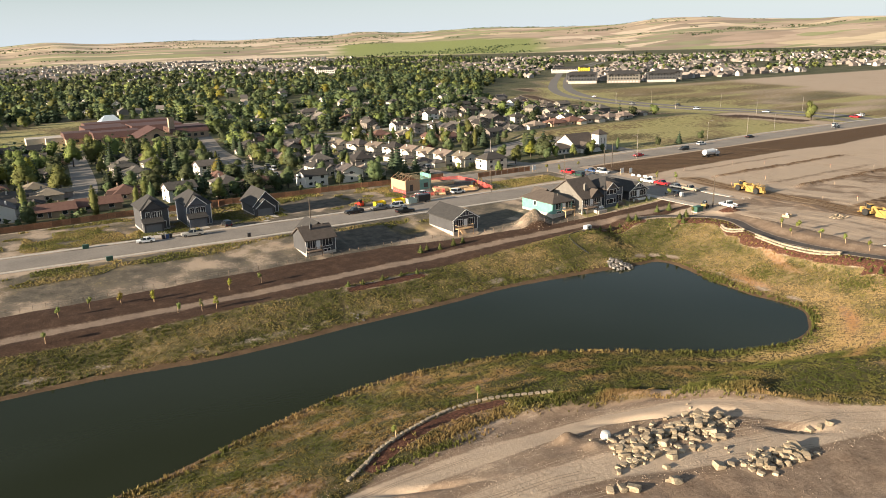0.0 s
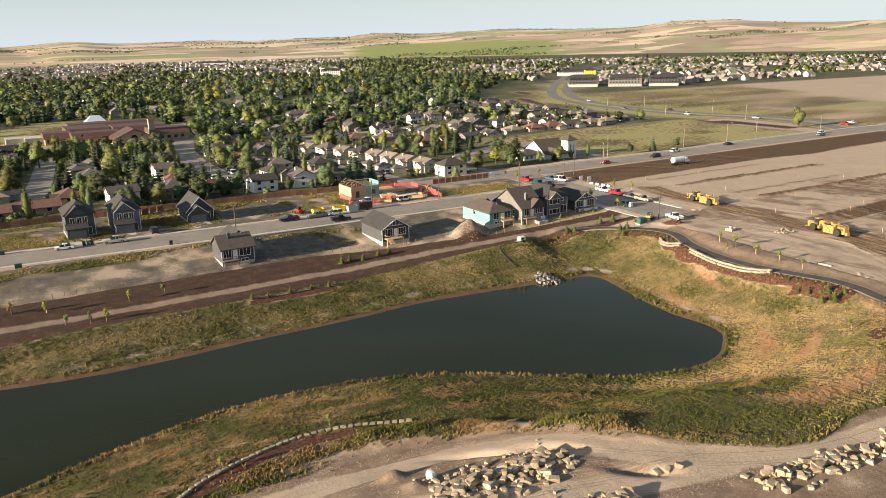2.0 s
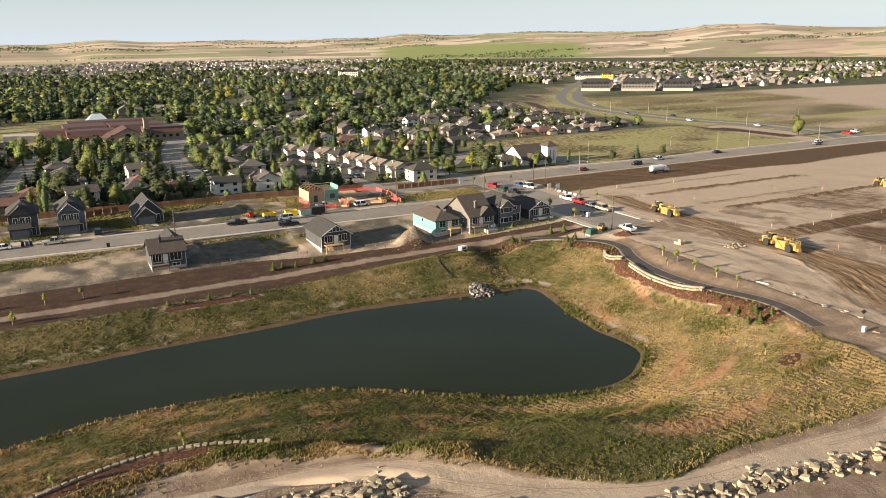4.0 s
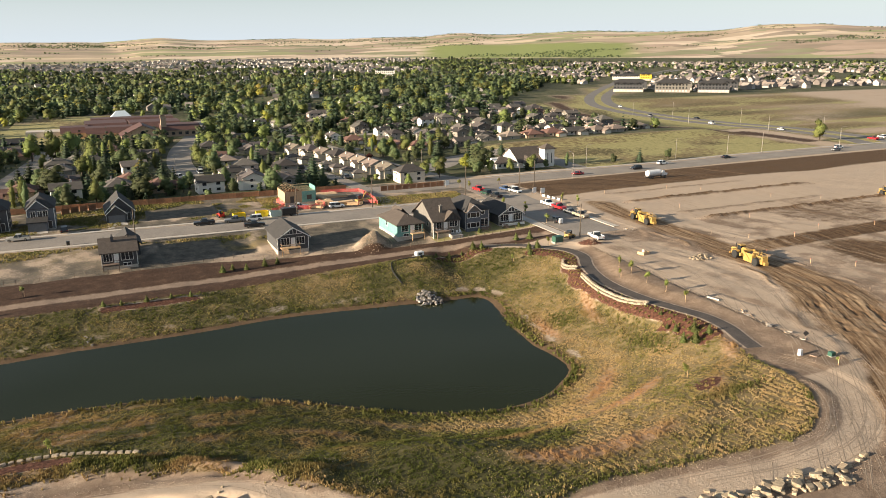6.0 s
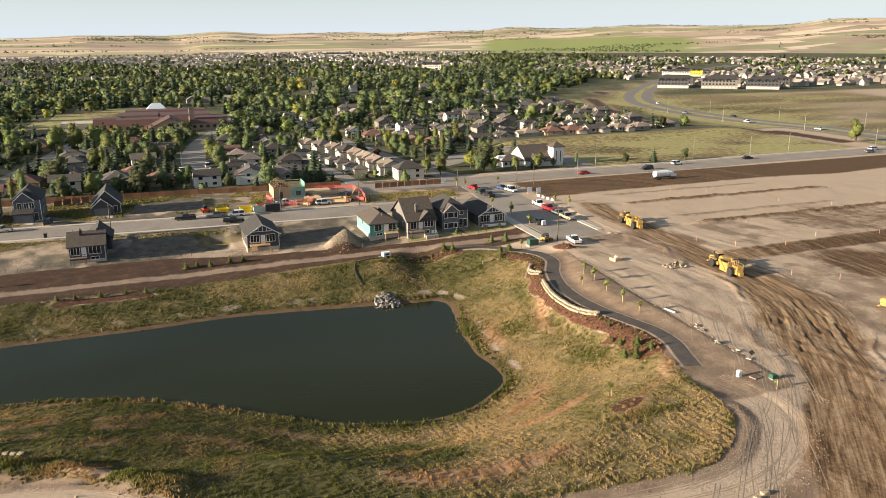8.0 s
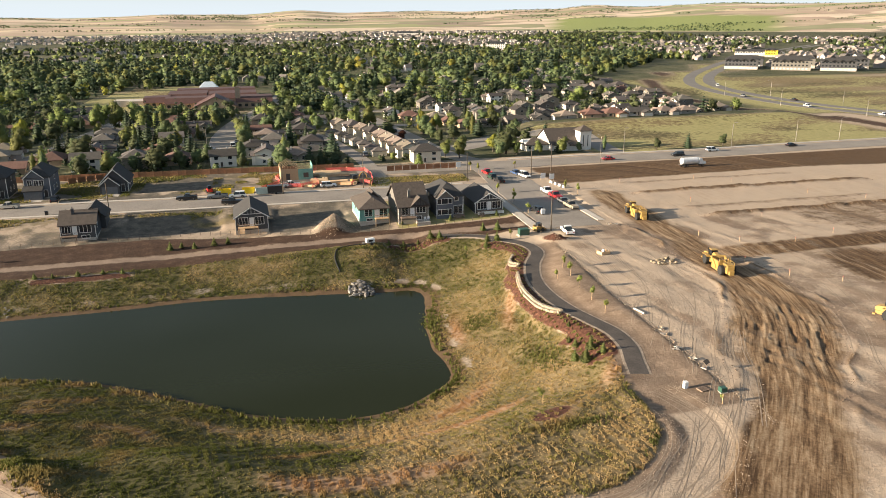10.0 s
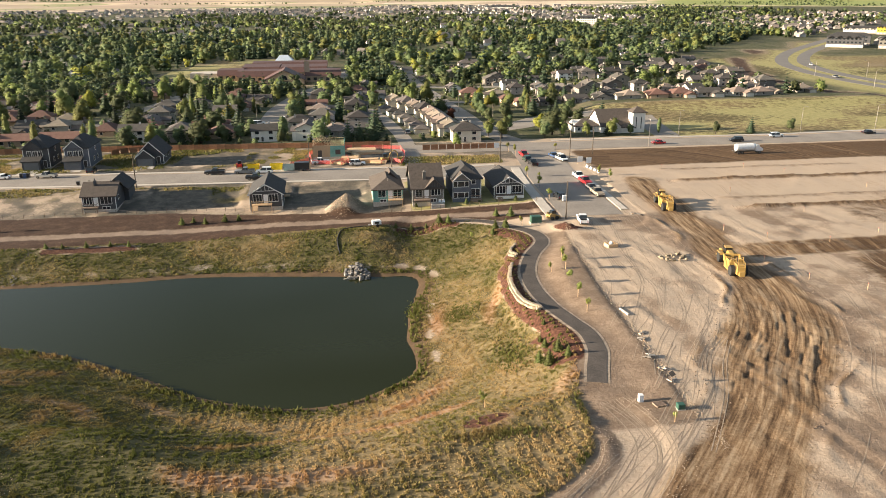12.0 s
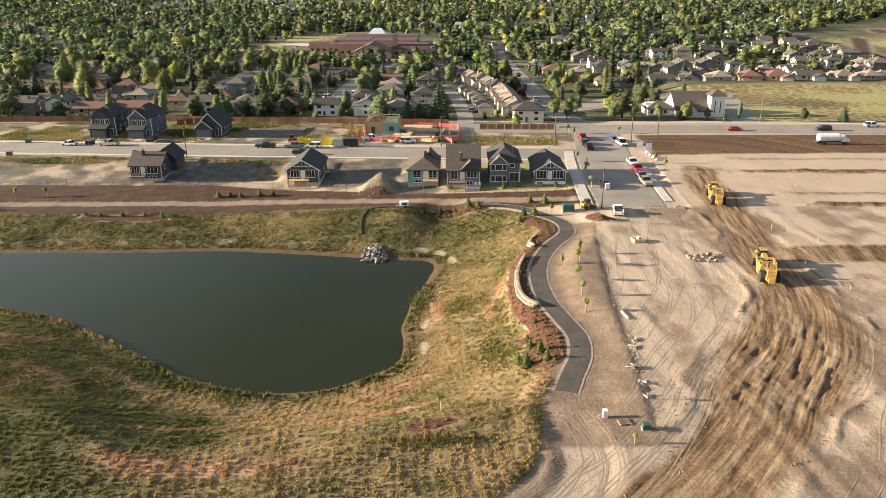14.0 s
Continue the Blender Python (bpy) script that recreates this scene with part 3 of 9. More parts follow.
    scoop = np.exp(-(((x - 82) / 3.0) ** 2 + ((y - 69.2) / 1.9) ** 2) ** 2)
    z = z - 0.8 * scoop
    cover["grass"] = cover["grass"] * (1 - np.clip(scoop * 2, 0, 1))
    # sunk kerb line and bank between planted strip and haul yard
    yard = np.interp(y, [50, 61, 76, 97, 124, 140], [175, 175, 176, 176.8, 179.2, 182])
    z = z + 0.22 * np.clip((yard - x) / 0.8, 0, 1) * ramp(x, 160, 174) * ramp(y, 56, 62) * ramp(-y, -136, -128)
    cover["tan"] = np.clip((yard - x) / 1.5 + 0.5, 0, 1) * np.clip((x - yard + 14) / 1.5, 0, 1) * ramp(y, 54, 57) * ramp(-y, -138, -130)
    cover["tan"] = np.maximum(cover["tan"], yard_t)
    rough = ramp(-y, -64, -56) * (nr > 4) * (x < 130)
    z = z + 0.06 * rough * wobble(x, y, 1.8, 16)
    cover["tan"] = np.maximum(cover["tan"], np.maximum(ramp(-y, -72, -66), ramp(-y, -84, -78) * ramp(-x, -98, -92)) * (x < 168) * (x > -60) * np.maximum(np.clip((nr - 1.8) / 1.2, 0, 1), 0.2) * (0.85 + 0.4 * wobble(x, y, 6, 38)))
    # planting beds of bark mulch
    bed = np.zeros(n)
    k = np.where((x > 120) & (x < 185) & (y > 50) & (y < 152))[0]
    pl = away(xy[k], PATH_LINE)
    b1 = np.clip((6.4 + 1.6 * ramp(-xy[k, 1], -100, -90) + 1.2 * wobble(xy[k, 0], xy[k, 1], 4, 26) - pl) / 1.2, 0, 1) * np.clip((pl - 1.6) / 0.6, 0, 1) * np.clip((xy[k, 1] - 73) / 2, 0, 1) * np.clip((141 - xy[k, 1]) / 2, 0, 1)
    west = xy[k, 0] < np.interp(xy[k, 1], PATH_LINE[::-1, 1], PATH_LINE[::-1, 0])
    thin = np.where((xy[k, 1] > 86) & (xy[k, 1] < 112), np.clip((5.8 - pl) / 1, 0, 1), 1)
    bed[k] = b1 * west * thin
    isl = away(xy[k], ISLAND, True)
    bed[k] = np.maximum(bed[k], np.clip(np.where(inside(xy[k], ISLAND), isl, -isl) / 0.8 + 0.5, 0, 1))
    strip = np.clip((1.7 - np.abs(y - 148.0 + 0.12 * (x - 150))) / 0.8, 0, 1) * ramp(x, 143, 146) * ramp(-x, -161, -158)
    strip2 = np.clip((1.5 - np.abs(y - 147.2)) / 0.8, 0, 1) * ramp(x, 66, 69) * ramp(-x, -90, -86)
    knoll = np.exp(-(((x - 186 + 4) / 2.6) ** 2 + ((y - 136) / 2.2) ** 2))
    kn = np.where((x > 25) & (x < 75) & (y > 68) & (y < 95))[0]
    bed[kn] = np.maximum(bed[kn], np.clip((1.5 - away(xy[kn], EDGING)) / 0.8, 0, 1))
    bed = np.maximum.reduce([bed, strip, strip2, np.clip(knoll * 2.2, 0, 1)])
    z = z + 1.5 * knoll
    cover["mulch"] = bed
    cover["grass"] = cover["grass"] * (1 - bed)
    # lots: thin weeds, lawns behind the finished houses
    weeds = np.clip(0.5 + 0.6 * wobble(x, y, 12, 17) + 0.4 * wobble(x, y, 4, 18), 0, 1)
    lot_green = weeds * ramp(y, 186, 191) * ramp(-y, -198, -193) * ramp(-x, -186, -150) + weeds * ramp(y, 209, 214) * ramp(-y, -246, -238) * ramp(-x, -150, -130)
    lot_green = np.maximum(lot_green, 0.9 * ramp(y, 204, 207) * ramp(-y, -229, -226) * ramp(x, 149, 152) * ramp(-x, -188, -184))
    cover["dry"] = np.where(y > 150, 0.45 + 0.3 * wobble(x, y, 6, 19), cover["dry"])
    # excavated clay pads; long house shadows there are put into the clay colour
    for x0, x1, y0, y1 in ((82, 107, 173.5, 192), (119.5, 139, 173, 189), (82, 104, 216, 234)):
        pad = np.clip((x - x0) / 1.5, 0, 1) * np.clip((x1 - x) / 1.5, 0, 1) * np.clip((y - y0) / 1.5, 0, 1) * np.clip((y1 - y) / 1.5, 0, 1)
        z = z - 0.55 * pad
        cover["clay"] = np.maximum(cover["clay"], pad)
    lot_green = np.maximum(lot_green, ramp(-x, -70, -62) * ramp(y, 174, 178) * ramp(-y, -200, -196) * (0.05 + 0.45 * weeds))
    empty = ramp(y, 158, 161) * ramp(-y, -196, -192) * ramp(-x, -150, -147) + ramp(y, 205, 208) * ramp(-y, -243, -240) * ramp(-x, -196, -186)
    cover["clay"] = np.maximum(cover["clay"], empty * np.clip(0.68 + 0.4 * wobble(x, y, 9, 47) + 0.3 * wobble(x, y, 3, 48), 0, 1))
    lot_green = np.maximum(lot_green, ramp(-x, -82, -70) * ramp(y, 174, 178) * ramp(-y, -193, -190) * ramp(y, 181, 187) * np.clip(0.5 + 0.4 * wobble(x, y * 2, 10, 49), 0, 1))
    lot_green = np.maximum(lot_green, ramp(-x, -116, -112) * ramp(x, 96, 100) * ramp(y, 176, 179) * ramp(-y, -192, -188) * np.clip(0.5 + 0.5 * wobble(x, y * 2, 8, 55), 0, 1))
    pads = np.zeros(n)
    for x0, x1, y0, y1 in ((82, 97, 173.5, 186), (119.5, 139, 173, 189), (82, 104, 216, 234)):
        pads = np.maximum(pads, np.clip((x - x0) / 1.5, 0, 1) * np.clip((x1 - x) / 1.5, 0, 1) * np.clip((y - y0) / 1.5, 0, 1) * np.clip((y1 - y) / 1.5, 0, 1))
    lot_green = lot_green * (1 - 0.8 * pads)
    cover["lawn"] = ramp(y, 159.5, 160.5) * ramp(-y, -187, -184) * ramp(x, 149, 151) * ramp(-x, -182, -180)
    grassland = ramp(y, 235, 239) * ramp(-x, -400, -385) * ramp(x, 236, 246) * ramp(-y, -318, -308)
    cover["grass"] = np.maximum.reduce([cover["grass"], lot_green * (1 - cover["soil"]), grassland * (x > 0)])
    cover["dry"] = np.where(grassland > 0.1, 0.72 + 0.35 * wobble(x, y, 16, 20), cover["dry"])
    # spoil heap on a lot, bund at the edge of the field, embankment by the grassland
    heap = np.hypot(x - 134, (y - 164.5) * 1.2)
    z = z + 4.2 * np.clip(1 - heap / 5.4, 0, 1) * (1 + 0.12 * wobble(x, y, 1.3, 21))
    z = z + 2.3 * ramp(y, 296, 312) * ramp(x, 236, 250) * ramp(-x, -400, -380) * ramp(-y, -345, -325)
    # level ground beneath paved ways
    for line, half in ((STREET, 8.5), (SIDE, 11.5), (MAIN, 11), (PATH_LINE, 2.2)):
        lo, hi = line.min(0) - 15, line.max(0) + 15
        k = np.where((x > lo[0]) & (x < hi[0]) & (y > lo[1]) & (y < hi[1]))[0]
        if len(k):
            fall = 1.5 if half > 5 else 5.0
            near_it = np.clip((half + fall - away(xy[k], line)) / fall, 0, 1)
            near_it = near_it * near_it * (3 - 2 * near_it)
            level = 0.2 if half > 5 else np.interp(y[k], [60, 75, 100, 135, 150], [1.1, 1.05, 0.5, 0.4, -0.55])
            if half == 11.5:
                level = np.interp(y[k], [140, 165, 195], [0.6, 0.5, 0.2])
            z[k] = z[k] * (1 - near_it) + level * near_it
            cover["grass"][k] *= 1 - (near_it if half > 5 else np.clip((half + 0.9 - away(xy[k], line)) / 0.9, 0, 1))
    # beyond the town the land sinks a little, then rises to hills on the skyline
    r = np.hypot(x - 100, y)
    bearing = np.degrees(np.arctan2(x - 100, y))
    z = z - 6.0 * np.clip((y - 242) / 238, 0, 1) * (1 - ramp(x, 200, 300)) - 1.0 * ramp(y, 300, 360) * ramp(x, 200, 300) - 3 * ramp(r, 600, 1300)
    rise = 62 + 62 * ramp(bearing, 0, 60) + 14 * wobble(bearing + 400, r * 0, 9, 22) + 8 * wobble(bearing + 400, r * 0, 3, 23)
    z = z + np.maximum(rise, 20) * (0.3 * ramp(r, 2500, 3400) + 0.7 * ramp(r, 2900, 4700)) + ramp(r, 2600, 3000) * (4 * wobble(x, y, 420, 24) + 6 * wobble(x * 0.6, y * 1.5, 900, 72))
    return z, cover, d, m_d


# ---------------------------------------------------------------- ground sheet
def spread_lines(a, b, lo, hi, cap, fine):
    mid = [a + i for i in range(int(b - a) + 1)]
    mid = sorted(mid + [v + 0.5 for v in mid if fine[0] < v < fine[1]])
    mid = sorted(mid + [v + 0.25 for v in mid if fine[2] < v < fine[3]] + [v + 0.5 for v in mid if fine[4] < v < fine[5]])
    up, s, v = [], 1.0, b
    while v < hi:
        s = min(s * 1.12, cap)
        v += s
        up.append(v)
    down, s, v = [], 1.0, a
    while v > lo:
        s = min(s * 1.12, cap * 1.6)
        v -= s
        down.append(v)
    return np.array(down[::-1] + mid + up)


def ground_material():
    m = bpy.data.materials.new("ground_surface")
    m.use_nodes = True
    n, l = m.node_tree.nodes, m.node_tree.links
    b = n["Principled BSDF"]
    b.inputs["Roughness"].default_value = 0.95
    b.inputs["Specular IOR Level"].default_value = 0.2
    pos = n.new("ShaderNodeNewGeometry").outputs["Position"]

    def noise_of(scale, detail=4.0, stretch=None, turn=0.0):
        t = n.new("ShaderNodeTexNoise")
        t.inputs["Scale"].default_value, t.inputs["Detail"].default_value = scale, detail
        t.inputs["Roughness"].default_value = 0.66 if detail > 8 else 0.5
        if stretch:
            mp = n.new("ShaderNodeMapping")
            mp.inputs["Scale"].default_value = stretch
            mp.inputs["Rotation"].default_value = (0, 0, radians(turn))
            l.new(pos, mp.inputs["Vector"])
            l.new(mp.outputs["Vector"], t.inputs["Vector"])
        else:
            l.new(pos, t.inputs["Vector"])
        return t.outputs["Fac"]

    def colours(fac, stops, steps="LINEAR"):
        r = n.new("ShaderNodeValToRGB")
        r.color_ramp.interpolation = steps
        e = r.color_ramp.elements
        e[0].position, e[0].color = stops[0][0], (*stops[0][1], 1)
        e[1].position, e[1].color = stops[-1][0], (*stops[-1][1], 1)
        for p, c in stops[1:-1]:
            e.new(p).color = (*c, 1)
        l.new(fac, r.inputs["Fac"])
        return r.outputs["Color"]

    def calc(op, a, c):
        t = n.new("ShaderNodeMath")
        t.operation = op
        for i, v in enumerate((a, c)):
            if isinstance(v, float):
                t.inputs[i].default_value = v
            else:
                l.new(v, t.inputs[i])
        return t.outputs[0]

    def mixed(fac, a, c):
        t = n.new("ShaderNodeMix")
        t.data_type = "RGBA"
        l.new(fac, t.inputs["Factor"])
        l.new(a, t.inputs["A"])
        l.new(c, t.inputs["B"])
        return t.outputs["Result"]

    fine, mid, wide = noise_of(2.2, 9.0), noise_of(0.45, 6.0), noise_of(0.06, 4.0)
    grain = calc("ADD", calc("MULTIPLY", fine, 0.5), calc("MULTIPLY", mid, 0.5))

    def edge(name, soft=0.55):
        a = n.new("ShaderNodeAttribute")
        a.attribute_name = name
        v = calc("ADD", a.outputs["Fac"], calc("MULTIPLY", calc("SUBTRACT", grain, 0.5), 1.6))
        r = n.new("ShaderNodeMapRange")
        r.interpolation_type = "SMOOTHSTEP"
        r.inputs["From Min"].default_value, r.inputs["From Max"].default_value = 0.5 - soft / 2, 0.5 + soft / 2
        l.new(v, r.inputs["Value"])
        return r.outputs["Result"]

    streak = noise_of(1.0, 5.0, (0.9, 0.07, 1), 8)
    streak2 = noise_of(1.0, 5.0, (0.05, 1.1, 1), 3)
    scratch = noise_of(1.0, 4.0, (3.4, 0.16, 1), -5)
    scratch2 = noise_of(1.0, 4.0, (0.14, 3.0, 1), 14)
    # wheel marks that follow the haul road
    lane, run = n.new("ShaderNodeAttribute"), n.new("ShaderNodeAttribute")
    lane.attribute_name, run.attribute_name = "lane", "run"

    def wheel(across, onward, detail, warp):
        c = n.new("ShaderNodeCombineXYZ")
        l.new(calc("MULTIPLY", lane.outputs["Fac"], across), c.inputs[0])
        l.new(calc("MULTIPLY", run.outputs["Fac"], onward), c.inputs[1])
        t = n.new("ShaderNodeTexNoise")
        t.inputs["Scale"].default_value, t.inputs["Detail"].default_value, t.inputs["Distortion"].default_value = 1.0, detail, warp
        l.new(c.outputs[0], t.inputs["Vector"])
        return t.outputs["Fac"]

    wheel_fine, wheel_wide = wheel(2.6, 0.16, 4.0, 0.8), wheel(0.8, 0.07, 3.0, 0.5)
    scratch = calc("ADD", calc("MULTIPLY", scratch, 0.3), calc("MULTIPLY", wheel_fine, 0.7))
    s1 = calc("ADD", calc("MULTIPLY", wide, 0.2), calc("ADD", calc("MULTIPLY", calc("ADD", calc("MULTIPLY", streak, 0.5), calc("MULTIPLY", mid, 0.3)), 0.42), calc("ADD", calc("MULTIPLY", calc("ADD", scratch, scratch2), 0.13), calc("MULTIPLY", fine, 0.38))))
    sand = colours(s1, [(0.36, (0.20, 0.148, 0.104)), (0.44, (0.295, 0.222, 0.157)), (0.51, (0.36, 0.277, 0.202)), (0.6, (0.40, 0.314, 0.234))])
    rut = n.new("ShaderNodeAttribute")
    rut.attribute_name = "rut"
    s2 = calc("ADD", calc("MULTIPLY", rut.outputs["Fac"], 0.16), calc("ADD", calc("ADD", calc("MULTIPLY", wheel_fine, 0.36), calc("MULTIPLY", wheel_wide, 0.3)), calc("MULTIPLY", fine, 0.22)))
    # dark end: deep brown mud plus the painted shade inside ruts
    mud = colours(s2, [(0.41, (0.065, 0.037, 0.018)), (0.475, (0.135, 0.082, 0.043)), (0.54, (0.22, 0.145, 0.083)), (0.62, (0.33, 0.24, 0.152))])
    # grey clay, darkened to include the shadow lying on the pads
    clay = colours(calc("ADD", calc("MULTIPLY", mid, 0.6), calc("MULTIPLY", fine, 0.4)), [(0.34, (0.06, 0.055, 0.044)), (0.5, (0.115, 0.099, 0.077)), (0.66, (0.19, 0.156, 0.116))])
    stony = colours(fine, [(0.34, (0.16, 0.125, 0.09)), (0.66, (0.38, 0.31, 0.24))])
    tan = colours(grain, [(0.34, (0.14, 0.096, 0.065)), (0.52, (0.21, 0.152, 0.108)), (0.68, (0.295, 0.22, 0.16))])
    soil = colours(grain, [(0.32, (0.034, 0.019, 0.012)), (0.52, (0.062, 0.035, 0.022)), (0.68, (0.10, 0.061, 0.041))])
    gravel = colours(grain, [(0.3, (0.17, 0.122, 0.09)), (0.7, (0.29, 0.22, 0.165))])
    mulch = colours(fine, [(0.34, (0.036, 0.016, 0.010)), (0.52, (0.088, 0.039, 0.025)), (0.68, (0.175, 0.085, 0.056))])
    wet = colours(grain, [(0.3, (0.065, 0.04, 0.022)), (0.7, (0.15, 0.098, 0.056))])
    lawn = colours(grain, [(0.32, (0.20, 0.185, 0.07)), (0.68, (0.37, 0.325, 0.15))])
    # grass floor darkened so its colour carries the shade between tufts
    green = colours(grain, [(0.32, (0.036, 0.037, 0.013)), (0.5, (0.072, 0.066, 0.025)), (0.68, (0.125, 0.105, 0.048))])
    straw = colours(grain, [(0.32, (0.105, 0.076, 0.036)), (0.5, (0.19, 0.14, 0.07)), (0.68, (0.29, 0.218, 0.118))])
    rust = colours(grain, [(0.3, (0.19, 0.115, 0.068)), (0.55, (0.31, 0.2, 0.12)), (0.75, (0.40, 0.275, 0.18))])
    grass = mixed(edge("rusty", 0.6), mixed(edge("dry", 0.9), green, straw), rust)
    town = colours(calc("ADD", calc("MULTIPLY", wide, 0.5), calc("MULTIPLY", mid, 0.5)), [(0.38, (0.04, 0.048, 0.02)), (0.5, (0.075, 0.078, 0.036)), (0.62, (0.13, 0.11, 0.07))])
    # farmland: strips and quarters of stubble, pasture and bare soil; palette paled to stand in for haze
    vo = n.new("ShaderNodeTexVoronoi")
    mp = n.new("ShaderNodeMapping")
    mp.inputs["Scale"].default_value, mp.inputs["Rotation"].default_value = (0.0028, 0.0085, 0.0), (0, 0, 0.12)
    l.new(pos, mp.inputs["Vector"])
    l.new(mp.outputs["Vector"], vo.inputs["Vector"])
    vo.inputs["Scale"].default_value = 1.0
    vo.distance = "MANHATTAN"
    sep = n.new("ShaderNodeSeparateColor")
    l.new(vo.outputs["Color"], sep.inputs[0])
    farm_hazed = colours(sep.outputs[0], [(0.0, (0.46, 0.36, 0.26)), (0.12, (0.62, 0.50, 0.34)), (0.25, (0.44, 0.33, 0.25)), (0.38, (0.30, 0.29, 0.17)), (0.5, (0.52, 0.40, 0.30)), (0.62, (0.34, 0.27, 0.20)), (0.74, (0.66, 0.53, 0.40)), (0.86, (0.33, 0.33, 0.17)), (1.0, (0.50, 0.38, 0.28))], "CONSTANT")
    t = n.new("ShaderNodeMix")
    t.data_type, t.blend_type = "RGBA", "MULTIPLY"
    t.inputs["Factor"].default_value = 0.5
    l.new(farm_hazed, t.inputs["A"])
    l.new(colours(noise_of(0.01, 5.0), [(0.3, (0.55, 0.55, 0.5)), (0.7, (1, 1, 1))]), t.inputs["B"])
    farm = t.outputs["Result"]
    out = sand
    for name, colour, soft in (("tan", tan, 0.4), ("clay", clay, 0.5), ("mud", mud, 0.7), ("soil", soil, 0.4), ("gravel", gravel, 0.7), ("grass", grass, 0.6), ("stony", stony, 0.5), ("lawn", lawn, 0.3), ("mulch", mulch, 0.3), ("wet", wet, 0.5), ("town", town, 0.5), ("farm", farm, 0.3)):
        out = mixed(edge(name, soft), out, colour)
    pasture = n.new("ShaderNodeAttribute")
    pasture.attribute_name = "pasture"
    out = mixed(pasture.outputs["Fac"], out, colours(mid, [(0.3, (0.20, 0.23, 0.075)), (0.7, (0.27, 0.30, 0.11))]))
    l.new(out, b.inputs["Base Color"])
    bp = n.new("ShaderNodeBump")
    bp.inputs["Strength"].default_value, bp.inputs["Distance"].default_value = 0.85, 0.18
    l.new(calc("ADD", calc("MULTIPLY", fine, 0.7), calc("ADD", calc("ADD", calc("MULTIPLY", streak, 0.28), calc("MULTIPLY", calc("ADD", scratch, scratch2), 0.22)), calc("MULTIPLY", mid, 0.3))), bp.inputs["Height"])
    l.new(bp.outputs["Normal"], b.inputs["Normal"])
    return m


gx = spread_lines(-8, 312, -5200, 5300, 80, (155, 222, 180, 213, 30, 95))
gy = spread_lines(30, 262, -3500, 5300, 80, (40, 128, 50, 100, 0, 0))
GX, GY = np.meshgrid(gx, gy)
gxy = np.stack([GX.ravel(), GY.ravel()], 1)
gz, gcover, gd, gm = land(gxy)
gr = np.hypot(gxy[:, 0] - 100, gxy[:, 1])
gb = np.degrees(np.arctan2(gxy[:, 0] - 100, gxy[:, 1]))
east_town = ramp(gxy[:, 0], 395, 412) * ramp(-gxy[:, 1], -560, -540)
gcover["town"] = ramp(gxy[:, 1], 241, 243) * (1 - ramp(gxy[:, 0], 236, 246) * ramp(-gxy[:, 1], -318, -308)) * (1 - east_town) * ramp(-gr, -2600, -2500)
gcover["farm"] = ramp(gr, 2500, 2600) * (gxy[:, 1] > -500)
# prairie lots east of the highway
prairie = ramp(gxy[:, 0], 440, 455) * ramp(gxy[:, 1], 236, 244) * ramp(-gxy[:, 1], -600, -560)
gcover["grass"] = np.maximum(gcover["grass"], prairie * np.clip(0.75 + 0.5 * wobble(gxy[:, 0], gxy[:, 1] * 2.4, 60, 30), 0, 1) * ramp(-(gxy[:, 0] - 0.55 * gxy[:, 1]), -450, -400))
gcover["dry"] = np.where(prairie > 0.1, 0.66 + 0.5 * wobble(gxy[:, 0] * 0.5, gxy[:, 1] * 2.5, 45, 31), gcover["dry"])
k = np.where((gxy[:, 0] > 330) & (gxy[:, 0] < 700) & (gxy[:, 1] > 230) & (gxy[:, 1] < 760))[0]
cut = np.zeros(len(gxy))
cut[k] = np.clip((8 - away(gxy[k], CUT)) / 2, 0, 1)
gcover["soil"] = np.maximum(gcover["soil"], cut)
gcover["lawn"] = np.maximum(gcover["lawn"], prairie * np.clip(0.42 + 0.5 * wobble(gxy[:, 0] * 0.5, gxy[:, 1] * 2.5, 30, 59), 0, 0.85) * (gcover["grass"] > 0.4))
park = ramp(gxy[:, 1], 236, 240) * ramp(gxy[:, 0], 236, 246) * ramp(-gxy[:, 0], -400, -385) * ramp(-gxy[:, 1], -318, -308)
gcover["lawn"] = np.maximum(gcover["lawn"], park * np.clip(0.62 + 0.4 * wobble(gxy[:, 0], gxy[:, 1] * 1.6, 22, 60), 0, 0.85))
gap_east = ramp(gxy[:, 0], 374, 384) * ramp(-gxy[:, 0], -500, -470) * ramp(gxy[:, 1], 314, 320) * ramp(-gxy[:, 1], -660, -600)
gcover["grass"] = np.maximum(gcover["grass"], gap_east * (1 - cut))
gcover["lawn"] = np.maximum(gcover["lawn"], gap_east * (1 - cut) * np.clip(0.55 + 0.4 * wobble(gxy[:, 0], gxy[:, 1], 24, 90), 0, 0.9))
verge = np.zeros(len(gxy))
verge[k] = np.clip((22 - away(gxy[k], HIGHWAY)) / 3, 0, 1)
gcover["grass"] = np.maximum(gcover["grass"], verge * (1 - cut))
gcover["lawn"] = np.maximum(gcover["lawn"], 0.65 * verge * (1 - cut))
gcover["town"] *= (1 - np.maximum(verge, cut))
# school playing field
fieldring = np.array([(8, 545), (13, 492), (40, 472), (62, 456), (142, 452), (145, 480), (140, 520), (112, 640), (90, 662), (32, 645)], float)
kf = inside(gxy, fieldring)
gcover["town"] = np.where(kf, 0, gcover["town"])
gcover["grass"] = np.where(kf, 1, gcover["grass"])
gcover["dry"] = np.where(kf, 0.62 + 0.4 * wobble(gxy[:, 0], gxy[:, 1] * 2, 26, 33), gcover["dry"])
